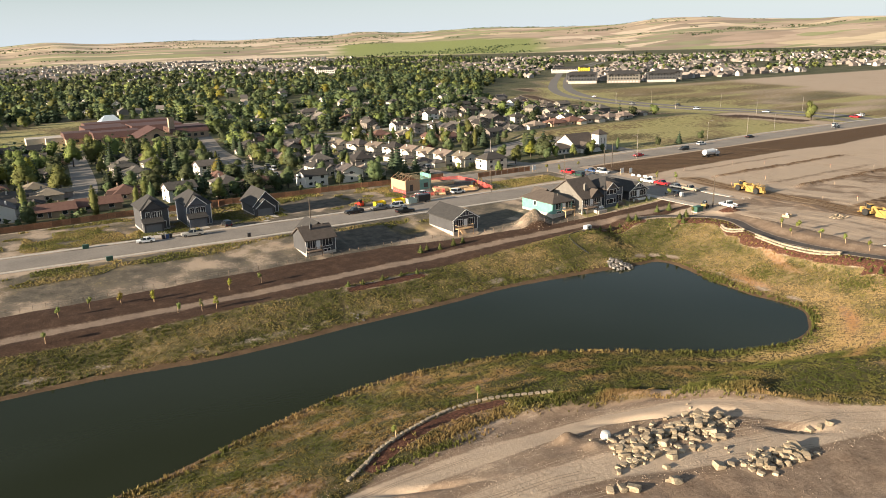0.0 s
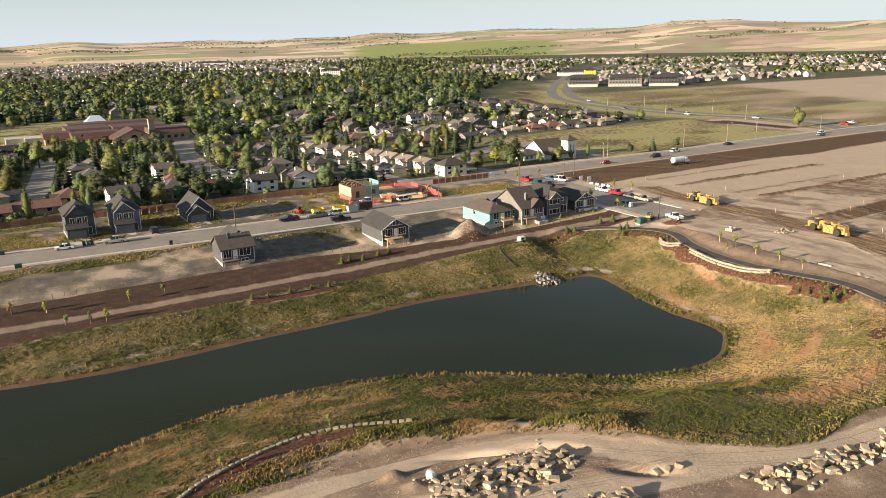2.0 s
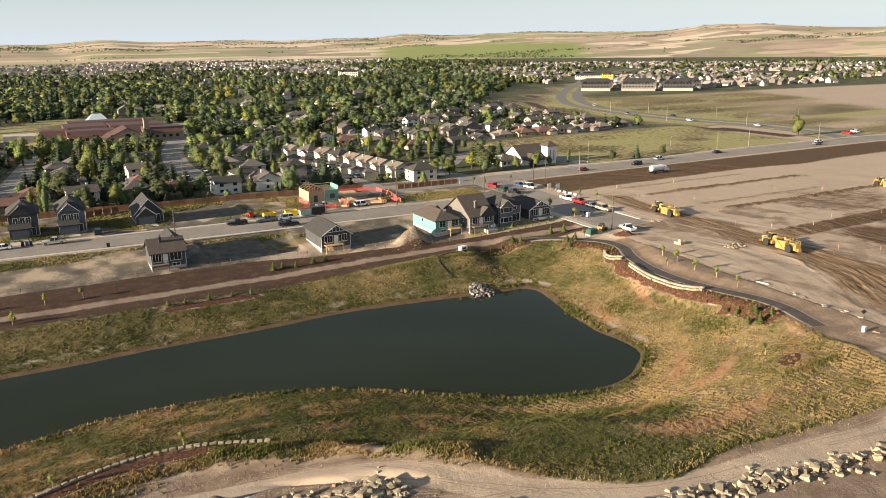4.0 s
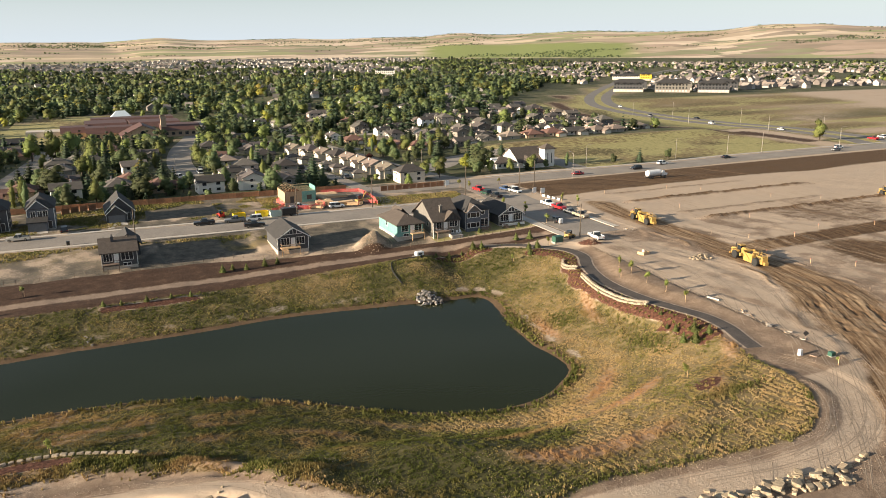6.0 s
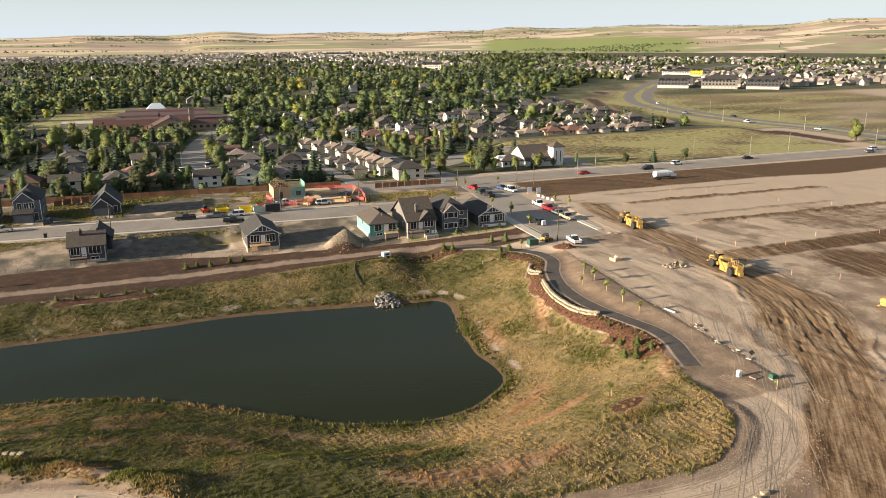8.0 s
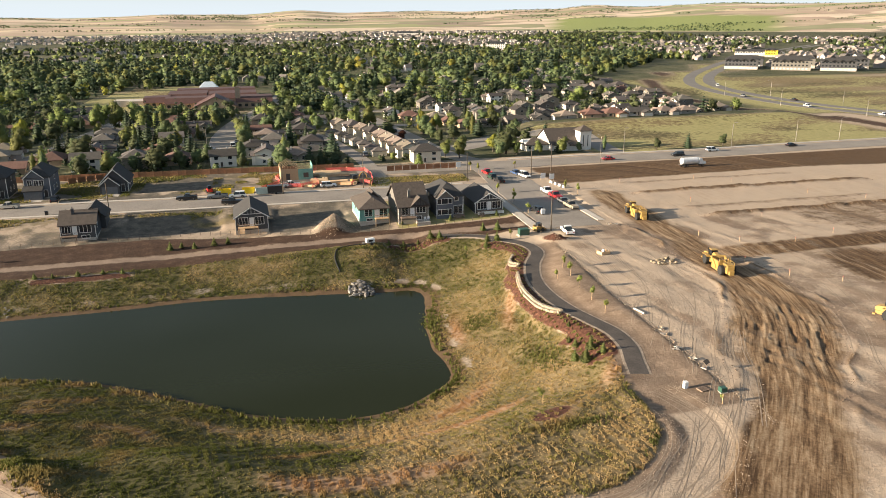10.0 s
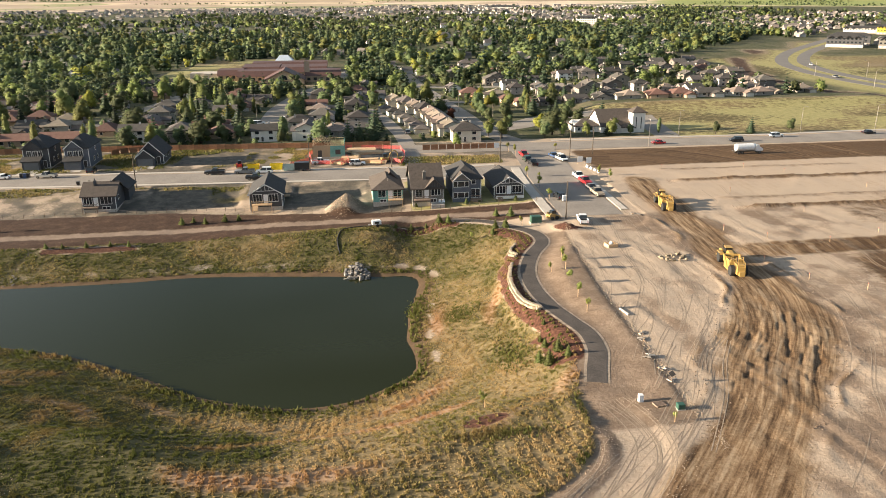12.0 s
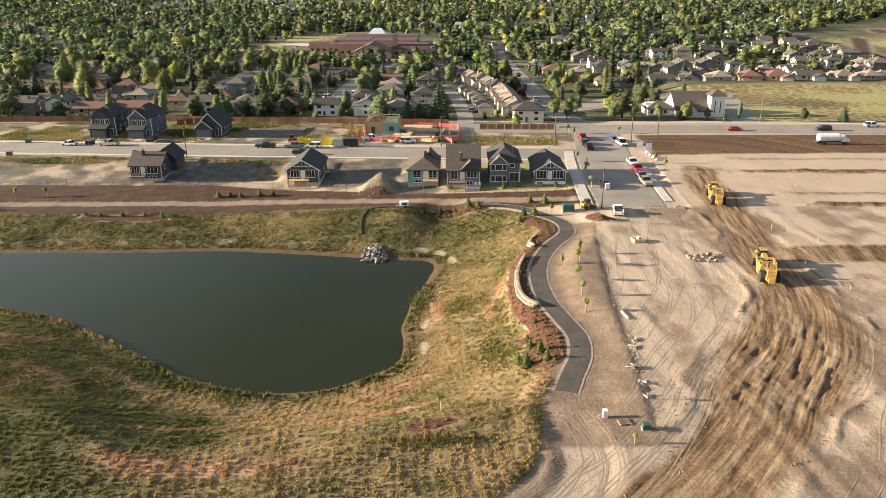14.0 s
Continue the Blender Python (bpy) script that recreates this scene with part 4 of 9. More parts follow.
gcover["lawn"] = np.where(kf, np.clip(0.5 + 0.5 * wobble(gxy[:, 0], gxy[:, 1] * 2, 35, 56), 0, 0.9), gcover["lawn"])
gcover["pasture"] = ramp(gb, 23, 23.5) * ramp(-gb, -39, -37.5) * ramp(gr, 2560, 2600) * ramp(-gr, -3400, -3340)


def sheet(values, points):
    """Values of the ground sheet's grid at places between its lines."""
    p = np.array(points, float).reshape(-1, 2)
    i = np.clip(np.searchsorted(gx, p[:, 0]) - 1, 0, len(gx) - 2)
    j = np.clip(np.searchsorted(gy, p[:, 1]) - 1, 0, len(gy) - 2)
    a = np.clip((p[:, 0] - gx[i]) / (gx[i + 1] - gx[i]), 0, 1)
    b = np.clip((p[:, 1] - gy[j]) / (gy[j + 1] - gy[j]), 0, 1)
    v = values.reshape(len(gy), len(gx))
    return (v[j, i] * (1 - a) + v[j, i + 1] * a) * (1 - b) + (v[j + 1, i] * (1 - a) + v[j + 1, i + 1] * a) * b


def heights(points):
    return sheet(gz, points)


def zat(x, y):
    return float(heights([(x, y)])[0])


ground_mesh = bpy.data.meshes.new("ground")
nxg, nyg = len(gx), len(gy)
ii, jj = np.meshgrid(np.arange(nxg - 1), np.arange(nyg - 1))
q0 = (jj * nxg + ii).ravel()
quads = np.stack([q0, q0 + 1, q0 + nxg + 1, q0 + nxg], 1)


def fill_mesh(me, verts, faces):
    """Fast mesh from arrays; all faces have the same count of corners."""
    k = faces.shape[1]
    me.vertices.add(len(verts))
    me.vertices.foreach_set("co", np.ascontiguousarray(verts, np.float32).ravel())
    me.loops.add(faces.size)
    me.loops.foreach_set("vertex_index", np.ascontiguousarray(faces, np.int32).ravel())
    me.polygons.add(len(faces))
    me.polygons.foreach_set("loop_start", np.arange(0, faces.size, k, dtype=np.int32))
    me.update(calc_edges=True)


fill_mesh(ground_mesh, np.column_stack([gxy, gz]), quads)
for name in ("grass", "dry", "soil", "gravel", "mud", "mulch", "wet", "lawn", "tan", "stony", "rut", "clay", "rusty", "town", "farm", "pasture", "lane", "run"):
    at = ground_mesh.attributes.new(name, "FLOAT", "POINT")
    at.data.foreach_set("value", gcover[name].astype(np.float32))
ground_mesh.materials.append(ground_material())
ground_mesh.polygons.foreach_set("use_smooth", np.ones(len(quads), bool))
ground = tagged(new("ground", ground_mesh), "sandy graded earth, brown topsoil, meadow banks and farmland", "ground", kind="structure")

# pond
wm = bpy.data.materials.new("pond_water")
wm.use_nodes = True
n_, l_ = wm.node_tree.nodes, wm.node_tree.links
pb = n_["Principled BSDF"]
pb.inputs["Base Color"].default_value = (0.0185, 0.0215, 0.0082, 1)
pb.inputs["Specular IOR Level"].default_value = 0.175
pb.inputs["Specular Tint"].default_value = (0.55, 1.0, 0.92, 1)
pb.inputs["Roughness"].default_value = 0.04
pb.inputs["IOR"].default_value = 1.33
wt = n_.new("ShaderNodeTexNoise")
wt.inputs["Scale"].default_value, wt.inputs["Detail"].default_value = 1.4, 3.0
wb = n_.new("ShaderNodeBump")
wb.inputs["Strength"].default_value, wb.inputs["Distance"].default_value = 0.35, 0.03
l_.new(n_.new("ShaderNodeNewGeometry").outputs["Position"], wt.inputs["Vector"])
l_.new(wt.outputs["Fac"], wb.inputs["Height"])
l_.new(wb.outputs["Normal"], pb.inputs["Normal"])
ws = Shape()
ring = [(float(p[0]), float(p[1])) for p in SHORE]
mid_s = np.mean(SHORE, 0)
ws.add([(px + (1.2 if px > mid_s[0] else -1.2), py + (1.2 if py > 112 else -1.2), WATER) for px, py in ring], [tuple(range(len(ring)))])
water = part("water", ws, wm)
tagged(water, "still dark green pond water reflecting the pale sky", "pond", kind="structure")


# ---------------------------------------------------------------- roads
def offset(line, side):
    t = np.gradient(line, axis=0)
    t /= np.linalg.norm(t, axis=1)[:, None]
    return line + side * np.stack([-t[:, 1], t[:, 0]], 1)


def ribbon(name, line, width, lift, mat, label, category, edge=0.25, shift=0.0, kind="structure"):
    rails = [offset(line, shift + width * s) for s in (-0.5, -0.25, 0, 0.25, 0.5)]
    h = np.array([heights(r) for r in rails])
    base = np.maximum(h.max(0), h[2]) if lift > 0.08 else h
    h = (np.broadcast_to(base, h.shape) if lift > 0.08 else h) + lift
    v, f = [], []
    k = len(line)
    for r, z in zip(rails, h):
        v += [(p[0], p[1], zz) for p, zz in zip(r, z)]
    for a in range(4):
        f += [(a * k + i, a * k + i + 1, (a + 1) * k + i + 1, (a + 1) * k + i) for i in range(k - 1)]
    for a in (0, 4):
        v += [(p[0], p[1], zz - edge) for p, zz in zip(rails[a], h[a])]
    f += [(i, i + 1, 5 * k + i + 1, 5 * k + i) for i in range(k - 1)]
    f += [(4 * k + i, 4 * k + i + 1, 6 * k + i + 1, 6 * k + i) for i in range(k - 1)]
    ob = part(name, Shape().add(v, f), mat)
    return tagged(ob, label, category, kind=kind)


def dense(line, step=1.5):
    d = np.r_[0, np.cumsum(np.linalg.norm(np.diff(line, axis=0), axis=1))]
    s = np.linspace(0, d[-1], max(2, int(d[-1] / step)))
    return np.stack([np.interp(s, d, line[:, 0]), np.interp(s, d, line[:, 1])], 1)


ribbon("road", dense(STREET, 2), 11.5, 0.05, ASPHALT, "grey asphalt residential street with dusty edges", "road")
ribbon("road", dense(SIDE, 2), 14.5, 0.06, ASPHALT, "wide grey asphalt side street ending at the dirt", "road")
ribbon("road", dense(MAIN, 3), 13.0, 0.07, ASPHALT, "grey asphalt main road passing the grassland", "road")
ribbon("road", dense(NORTH, 3), 9.0, 0.05, ASPHALT, "grey asphalt street between houses and trees", "road")
ribbon("road", dense(LANE, 3), 5.5, 0.06, ASPHALT, "narrow asphalt back lane between garages", "road")
ribbon("road", dense(CRES, 3), 11.0, 0.05, ASPHALT, "asphalt street leading to the school", "road")
ribbon("road", dense(WEST_ST, 3), 9.0, 0.05, ASPHALT, "asphalt street shaded by large trees", "road")
ribbon("road", dense(EAST_ST, 3), 8.0, 0.05, ASPHALT, "asphalt crescent among suburban houses", "road")
ribbon("road", dense(EAST_ST2, 3), 8.0, 0.05, ASPHALT, "asphalt crescent among suburban houses", "road")
for s in (-7.5, 7.5):
    ribbon("road", dense(HIGHWAY, 5), 9.0, 0.06, HIGHWAY_GREY, "curving asphalt highway carriageway with grass median", "road", shift=s)
PATH_EDGE = material("crushed_stone_edge", [(0.17, 0.13, 0.093), (0.29, 0.227, 0.17), (0.40, 0.325, 0.25)], 1.1, 0.95, 0.02, coords="world", fine=6)
ribbon("path_shoulder", dense(PATH_LINE, 1), 3.5, 0.03, PATH_EDGE, "pale crushed stone shoulder under the footpath edges", "path")
ribbon("path", dense(PATH_LINE, 1), 2.7, 0.06, PATH_ASPHALT, "fresh black asphalt footpath winding along the mulch beds", "path")
ribbon("driveway", dense(CHURCH_DRIVE, 3), 9.0, 0.05, ASPHALT, "grey asphalt drive beside the white church", "road")
ribbon("car_park", dense(CHURCH_PARK, 3), 13.0, 0.06, ASPHALT, "grey asphalt car park behind the church", "road")
ribbon("pavement", dense(STREET[:34], 2), 1.5, 0.14, CONCRETE, "pale concrete pavement with kerb along the street", "pavement", shift=-7.2)
ribbon("pavement", dense(STREET[:34], 2), 1.5, 0.14, CONCRETE, "pale concrete pavement with kerb along the street", "pavement", shift=7.2)
ribbon("pavement", dense(SIDE[:10], 2), 2.6, 0.14, CONCRETE, "pale concrete pavement beside the corner house", "pavement", shift=9.5)
ribbon("pavement", dense(SIDE[1:7], 2), 1.8, 0.14, CONCRETE, "pale concrete pavement at the dirt edge", "pavement", shift=-8.8)
ribbon("pavement", dense(MAIN[8:40], 3), 1.8, 0.14, CONCRETE, "pale concrete pavement along the main road", "pavement", shift=9.0)


# ---------------------------------------------------------------- houses
def gable_roof(w, d, z, rise, ov, axis, t=0.22):
    """Roof slab over a w x d plan, ridge along axis."""
    a, b = (w, d) if axis == "y" else (d, w)
    k = rise / (a / 2)
    e = z - ov * k
    prof = [(-a / 2 - ov, e), (0, z + rise), (a / 2 + ov, e), (a / 2 + ov, e - t), (0, z + rise - t * 1.3), (-a / 2 - ov, e - t)]
    return Shape().prism(prof, axis, -b / 2 - ov, b / 2 + ov)


def hip_roof(w, d, z, rise, ov, t=0.22):
    x, y = w / 2 + ov, d / 2 + ov
    r = min(x, y) * 0.98
    a, b = (x - r, 0.0) if x > y else (0.0, y - r)
    a, b = max(a, 0.02), max(b, 0.02)
    v = [(-x, -y, z), (x, -y, z), (x, y, z), (-x, y, z), (-x, -y, z - t), (x, -y, z - t), (x, y, z - t), (-x, y, z - t)]
    if x > y:
        v += [(-a, 0, z + rise), (a, 0, z + rise)]
        f = [(0, 1, 9, 8), (1, 2, 9), (2, 3, 8, 9), (3, 0, 8)]
    else:
        v += [(0, -b, z + rise), (0, b, z + rise)]
        f = [(0, 1, 8), (1, 2, 9, 8), (2, 3, 9), (3, 0, 8, 9)]
    f += [(0, 4, 5, 1), (1, 5, 6, 2), (2, 6, 7, 3), (3, 7, 4, 0), (4, 7, 6, 5)]
    return Shape().add(v, f)


def body(w, d, z, rise=0.0, axis="y"):
    """Walls, with gable ends when rise is given."""
    if not rise:
        return Shape().box(-w / 2, w / 2, -d / 2, d / 2, -2.6, z - 0.12)
    a, b = (w, d) if axis == "y" else (d, w)
    return Shape().prism([(-a / 2, -2.6), (a / 2, -2.6), (a / 2, z - 0.3), (0, z + rise - 0.4), (-a / 2, z - 0.3)], axis, -b / 2, b / 2)


def window(parent, w, h, m, sashes=2, name="window"):
    """A window in the xz plane facing -y."""
    fr = part(name, Shape().box(-w / 2 - 0.1, w / 2 + 0.1, -0.03, 0.02, h + 0.0, h + 0.12).box(-w / 2 - 0.1, w / 2 + 0.1, -0.05, 0.02, -0.12, 0)
              .box(-w / 2 - 0.1, -w / 2, -0.03, 0.02, 0, h).box(w / 2, w / 2 + 0.1, -0.03, 0.02, 0, h), TRIM, parent, m=m)
    for i in range(sashes):
        x0 = -w / 2 + w * i / sashes
        part("pane", Shape().box(x0 + 0.03, x0 + w / sashes - 0.03, -0.012, 0.015, 0.02, h - 0.02), GLASS, fr, "dark reflecting glass pane")
    for i in range(1, sashes):
        x0 = -w / 2 + w * i / sashes
        part("mullion", Shape().box(x0 - 0.04, x0 + 0.04, -0.035, 0.0, 0.0, h), TRIM, fr)
    return fr


def side_m(x, y, z, rz):
    return pose(x, y, z, 0, 0, rz)


def door(parent, w, h, m, mat=DOOR_DARK, name="door"):
    d = part(name, Shape().box(-w / 2, w / 2, -0.06, 0.0, 0, h), mat, parent, m=m)
    part("door_frame", Shape().box(-w / 2 - 0.1, -w / 2, -0.08, 0, 0, h + 0.1).box(w / 2, w / 2 + 0.1, -0.08, 0, 0, h + 0.1).box(-w / 2, w / 2, -0.08, 0, h, h + 0.1), TRIM, d)
    return d


def garage_door(parent, w, m, mat):
    d = part("garage_door", Shape().box(-w / 2, w / 2, -0.05, 0.0, 0, 2.2), mat, parent, m=m)
    for i in range(4):
        part("panel", Shape().box(-w / 2 + 0.06, w / 2 - 0.06, -0.075, -0.05, 0.05 + i * 0.55, 0.53 + i * 0.55), mat, d)
    return d


def far_window(parent, w, h, m):
    """A small window of a house far off: white frame and dark pane."""
    sh = Shape().box(-w / 2 - 0.1, w / 2 + 0.1, -0.03, 0.02, -0.1, h + 0.1).box(-w / 2, w / 2, -0.045, 0.0, 0, h)
    me = sh.mesh("window")
    me.materials.append(TRIM)
    me.materials.append(GLASS)
    me.polygons.foreach_set("material_index", np.r_[np.zeros(6, int), np.ones(6, int)].astype(np.int32))
    return part("window", me, None, parent, m=m)


def town_house(style, w, d, floors, roof, wall_mat, roof_mat, label, garage=True, wing=0.0):
    """A suburban house; its street side faces -y. wing: how far a cross-gabled wing stands out at the back."""
    h = thing("house", Matrix(), label, "house", "houses of the town")
    z = 0.35 + 2.5 * floors
    axis = "x" if style == "side" else "y"
    rise = 0.23 * (d if style == "side" else w)
    part("wall", body(w, d, z, 0 if style == "hip" else rise, axis), wall_mat, h)
    part("roof", hip_roof(w, d, z, rise, 0.6) if style == "hip" else gable_roof(w, d, z, rise, 0.55, axis), roof_mat, h)
    for f in range(floors):
        zz = 1.1 + 2.5 * f
        xs = (-w * 0.28, w * 0.25) if (f or not garage) else (-w * 0.28,)
        for x in xs:
            far_window(h, 1.7, 1.2, side_m(x, -d / 2, zz, 0))
        far_window(h, 1.5, 1.1, side_m(w * 0.25 if wing else 0.0, d / 2, zz, 180))
        far_window(h, 1.1, 1.1, side_m(-w / 2, d * 0.1, zz, -90))
        far_window(h, 1.1, 1.1, side_m(w / 2, -d * 0.1, zz, 90))
    if wing:
        ww, zw = w * 0.46, z - (0.9 if floors == 2 else 0.2)
        part("wing_wall", Shape().prism([(-ww / 2, -2.6), (ww / 2, -2.6), (ww / 2, zw - 0.3), (0, zw + ww * 0.25 - 0.35), (-ww / 2, zw - 0.3)], "y", -0.2, d / 2 + wing, pose(-w * 0.24, 0, 0)), wall_mat, h)
        part("wing_roof", gable_roof(ww, d / 2 + wing + 0.4, zw, ww * 0.25, 0.45, "y"), roof_mat, h, m=pose(-w * 0.24, (d / 2 + wing) / 2, 0))
        far_window(h, 1.7, 1.2, side_m(-w * 0.24, d / 2 + wing, 1.1, 180))
    if garage:
        part("garage", Shape().box(w * 0.02, w / 2 - 0.1, -d / 2 - 4.2, -d / 2 + 0.1, -2.0, 2.6), wall_mat, h)
        part("garage_roof", gable_roof(w * 0.5, 4.8, 2.6, 1.2, 0.4, "y"), roof_mat, h, m=pose(w * 0.26, -d / 2 - 1.9, 0))
        part("gable_wall", Shape().prism([(w * 0.03, 2.55), (w * 0.48, 2.55), (w * 0.255, 3.65)], "y", -d / 2 - 4.15, -d / 2 - 0.2), wall_mat, h)
        garage_door(h, w * 0.38, side_m(w * 0.26, -d / 2 - 4.2, 0.1, 0), DOOR_PALE)
    door(h, 0.95, 2.05, side_m(-w * 0.08, -d / 2, 0.4, 0))
    part("chimney", Shape().box(-0.35, 0.35, -0.3, 0.3, z - 0.5, z + rise + 0.4), wall_mat, h, m=pose(w * 0.2, d * 0.2, 0))
    return h


PROTOS = [
    town_house("hip", 12, 10.5, 2, "hip", SIDING_TOWN, SHINGLE_TOWN, "pale-sided two-storey house with grey hipped shingle roof", True, 1.6),
    town_house("side", 13, 9, 1, "gable", SIDING_TOWN, SHINGLE_TOWN, "pale bungalow with grey gabled shingle roof", True, 1.8),
    town_house("front", 10, 11.5, 2, "gable", SIDING_TAUPE_TOWN, SHINGLE_TOWN, "taupe two-storey house with gabled shingle roof"),
    town_house("hip", 13, 11, 1, "hip", SIDING_TAN, SHINGLE_RED, "tan bungalow with red-brown hipped roof", True, 1.5),
    town_house("side", 11, 9, 2, "gable", SIDING_WHITE, SHINGLE_TOWN, "white two-storey house with dark gabled roof", False, 1.4),
    town_house("hip", 11.5, 10.5, 1, "hip", SIDING_TOWN, SHINGLE_TAN, "pale bungalow with tan hipped shingle roof", True, 1.6),
    town_house("side", 11.5, 8.5, 2, "gable", SIDING_CREAM, SHINGLE_TAN, "cream terraced house with tan gabled roof and gabled wing", False, 2.2),
    town_house("side", 15, 8.5, 1, "gable", SIDING_TAN, SHINGLE_RED, "low brown bungalow with long red-brown roof", False),
    town_house("hip", 12.5, 9, 2, "hip", SIDING_CREAM, SHINGLE_TOWN, "cream terraced house with grey hipped roof", False, 1.6),
]
PROTO_USED = [False] * len(PROTOS)
HOUSES = []


def put_house(kind, x, y, turn, size=1.0):
    m = pose(x, y, zat(x, y), 0, 0, turn)
    if not PROTO_USED[kind]:
        PROTO_USED[kind] = True
        PROTOS[kind].matrix_basis = m @ Matrix.Scale(size, 4)
    else:
        copy_thing(PROTOS[kind], Matrix()).matrix_basis = m @ Matrix.Scale(size, 4)
    HOUSES.append((x, y))


WEST = [(-3.4, 260.5, 2), (8.6, 261.7, 4), (21.9, 259.4, 7), (35.9, 261.7, 7), (24.7, 295, 5), (8.4, 323.1, 3), (61.2, 260.5, 4), (60, 286.5, 3), (58.6, 316.9, 0), (29, 362.3, 1), (-5, 335.6, 7), (-14.7, 549.9, 7), (64.8, 368.8, 1), (85.7, 313.3, 4), (82.5, 287.7, 3), (71.2, 341.9, 0), (14.3, 297.4, 1), (-20, 265.2, 1), (-35.1, 298.6, 3), (-23.3, 354.6, 5), (37.5, 403.1, 3)]
MIDDLE = [(106.7, 254.7, 4), (121.8, 255.9, 4), (132.8, 261.7, 5), (140.8, 284.2, 0), (126.4, 293.8, 0), (124.9, 329.4, 5), (140.5, 325.6, 0), (143.5, 370.1, 1), (94.4, 374, 1), (87.8, 348.3, 3), (118.5, 274.6, 0), (124.3, 374, 0), (80.6, 407.1, 3), (143.3, 411.1, 3), (149.8, 448.1, 1)]
WHITES = [(176.6, 243, 8), (173.6, 257, 6), (172.6, 270, 6), (172, 283, 6), (171.4, 296, 6), (169.6, 309, 8), (167.4, 322, 6), (164.2, 335, 8), (160, 348, 6)]
EAST_A = [(215.1, 348.6, 7), (220.9, 336.6, 3), (231.9, 333.6, 1), (243.7, 331.3, 1), (255.4, 328.9, 1), (267.9, 326.5, 5), (280.4, 324.6, 3), (292, 323.5, 3), (305, 323.2, 1), (320.1, 323.2, 5), (332.3, 324.4, 5), (345.7, 338.9, 5)]
EAST_B = [(202.3, 383.1, 3), (214.8, 375.4, 5), (227.4, 385.3, 0), (239.4, 381.8, 4), (253.1, 382.2, 1), (265.6, 377.5, 2), (278.2, 377.8, 2), (290.8, 371.9, 0), (302.9, 365.4, 5), (316.2, 369.5, 1), (328.4, 383.7, 2), (343.7, 382.7, 0), (348.8, 364.4, 5), (361.1, 373.5, 0)]
EAST_C = [(210, 489.3, 0), (192.3, 482.8, 1), (212.2, 521.1, 3), (270.3, 453.1, 5), (282.3, 435.5, 0), (295.8, 430.8, 2), (289.9, 398.7, 2), (321.3, 442.9, 0), (340.7, 458.2, 2), (356, 458.2, 4), (345.8, 429.6, 2), (349.8, 412.3, 0), (364.1, 405.1, 1), (369.2, 420.4, 2), (363.1, 391.9, 5)]
EAST_D = [(225.8, 544.9, 0), (238.8, 562.5, 1), (235.9, 492.7, 3), (250.3, 516.1, 2), (272.4, 536.3, 4), (292, 528.5, 0), (310.1, 545.9, 5), (314.1, 508.1, 2), (306, 444.9, 1), (341.7, 524.5, 0), (354.9, 523.4, 2), (338.6, 473.5, 4), (390.6, 564.2, 5), (378.4, 506.1, 2), (372.3, 472.4, 0), (376.3, 449, 5)]
rng = random.Random(5)
for block in (WEST, MIDDLE, EAST_A, EAST_B, EAST_C, EAST_D):
    for hx, hy, kind in block:
        put_house(kind, hx, hy + 2, rng.choice((0, 0, 180, 90, -90)) + rng.uniform(-4, 4), rng.uniform(0.72, 0.84) if hx > 190 else rng.uniform(0.76, 0.88))
for i, (hx, hy, kind) in enumerate(WHITES):
    put_house(kind, hx, hy, 0 if i == 0 else 90 + 1.5 * i, 0.78)
# detached garages behind the cream terrace, along the lane
garage_kit = thing("garage", Matrix(), "small detached garage with shingle roof on the back lane", "garage", "garages on the back lane")
part("wall", body(6.0, 6.4, 2.5), SIDING_CREAM, garage_kit)
part("roof", hip_roof(6.0, 6.4, 2.5, 1.5, 0.4), SHINGLE_TOWN, garage_kit)
garage_door(garage_kit, 4.6, side_m(0, -3.2, 0.1, 0), DOOR_PALE)
for i, (gx_, gy_) in enumerate(((163.2, 262), (162.4, 272), (161.2, 283), (160.0, 294), (158.4, 305), (156.6, 316), (154, 327))):
    m = pose(gx_, gy_, zat(gx_, gy_), 0, 0, -90 + 2 * i) @ Matrix.Scale(0.85, 4)
    (copy_thing(garage_kit, Matrix()) if i else garage_kit).matrix_basis = m
    HOUSES.append((gx_, gy_))
# more bungalows between the trees of the older blocks
added = 0
for _ in range(3000):
    hx, hy = rng.uniform(-70, 152), rng.uniform(258, 440)
    q = np.array([(hx, hy)])
    if min(math.hypot(hx - a, hy - b) for a, b in HOUSES) < 13 or min(float(away(q, ln)[0]) for ln in (STREET, SIDE, MAIN, NORTH, LANE, CRES, WEST_ST)) < 12 or added >= 40:
        continue
    put_house(rng.choice((1, 3, 5, 7, 7, 0)), hx, hy, rng.choice((0, 90, 180)) + rng.uniform(-5, 5), 0.82)
    added += 1
for _ in range(3000):
    hx, hy = rng.uniform(195, 375), rng.uniform(345, 520)
    q = np.array([(hx, hy)])
    if min(math.hypot(hx - a, hy - b) for a, b in HOUSES) < 12.5 or min(float(away(q, ln)[0]) for ln in (MAIN, NORTH, CRES, EAST_ST, EAST_ST2)) < 10 or added >= 62:
        continue
    put_house(rng.choice((1, 2, 3, 4, 5)), hx, hy, rng.choice((0, 90, 180)) + rng.uniform(-5, 5), 0.76)
    added += 1


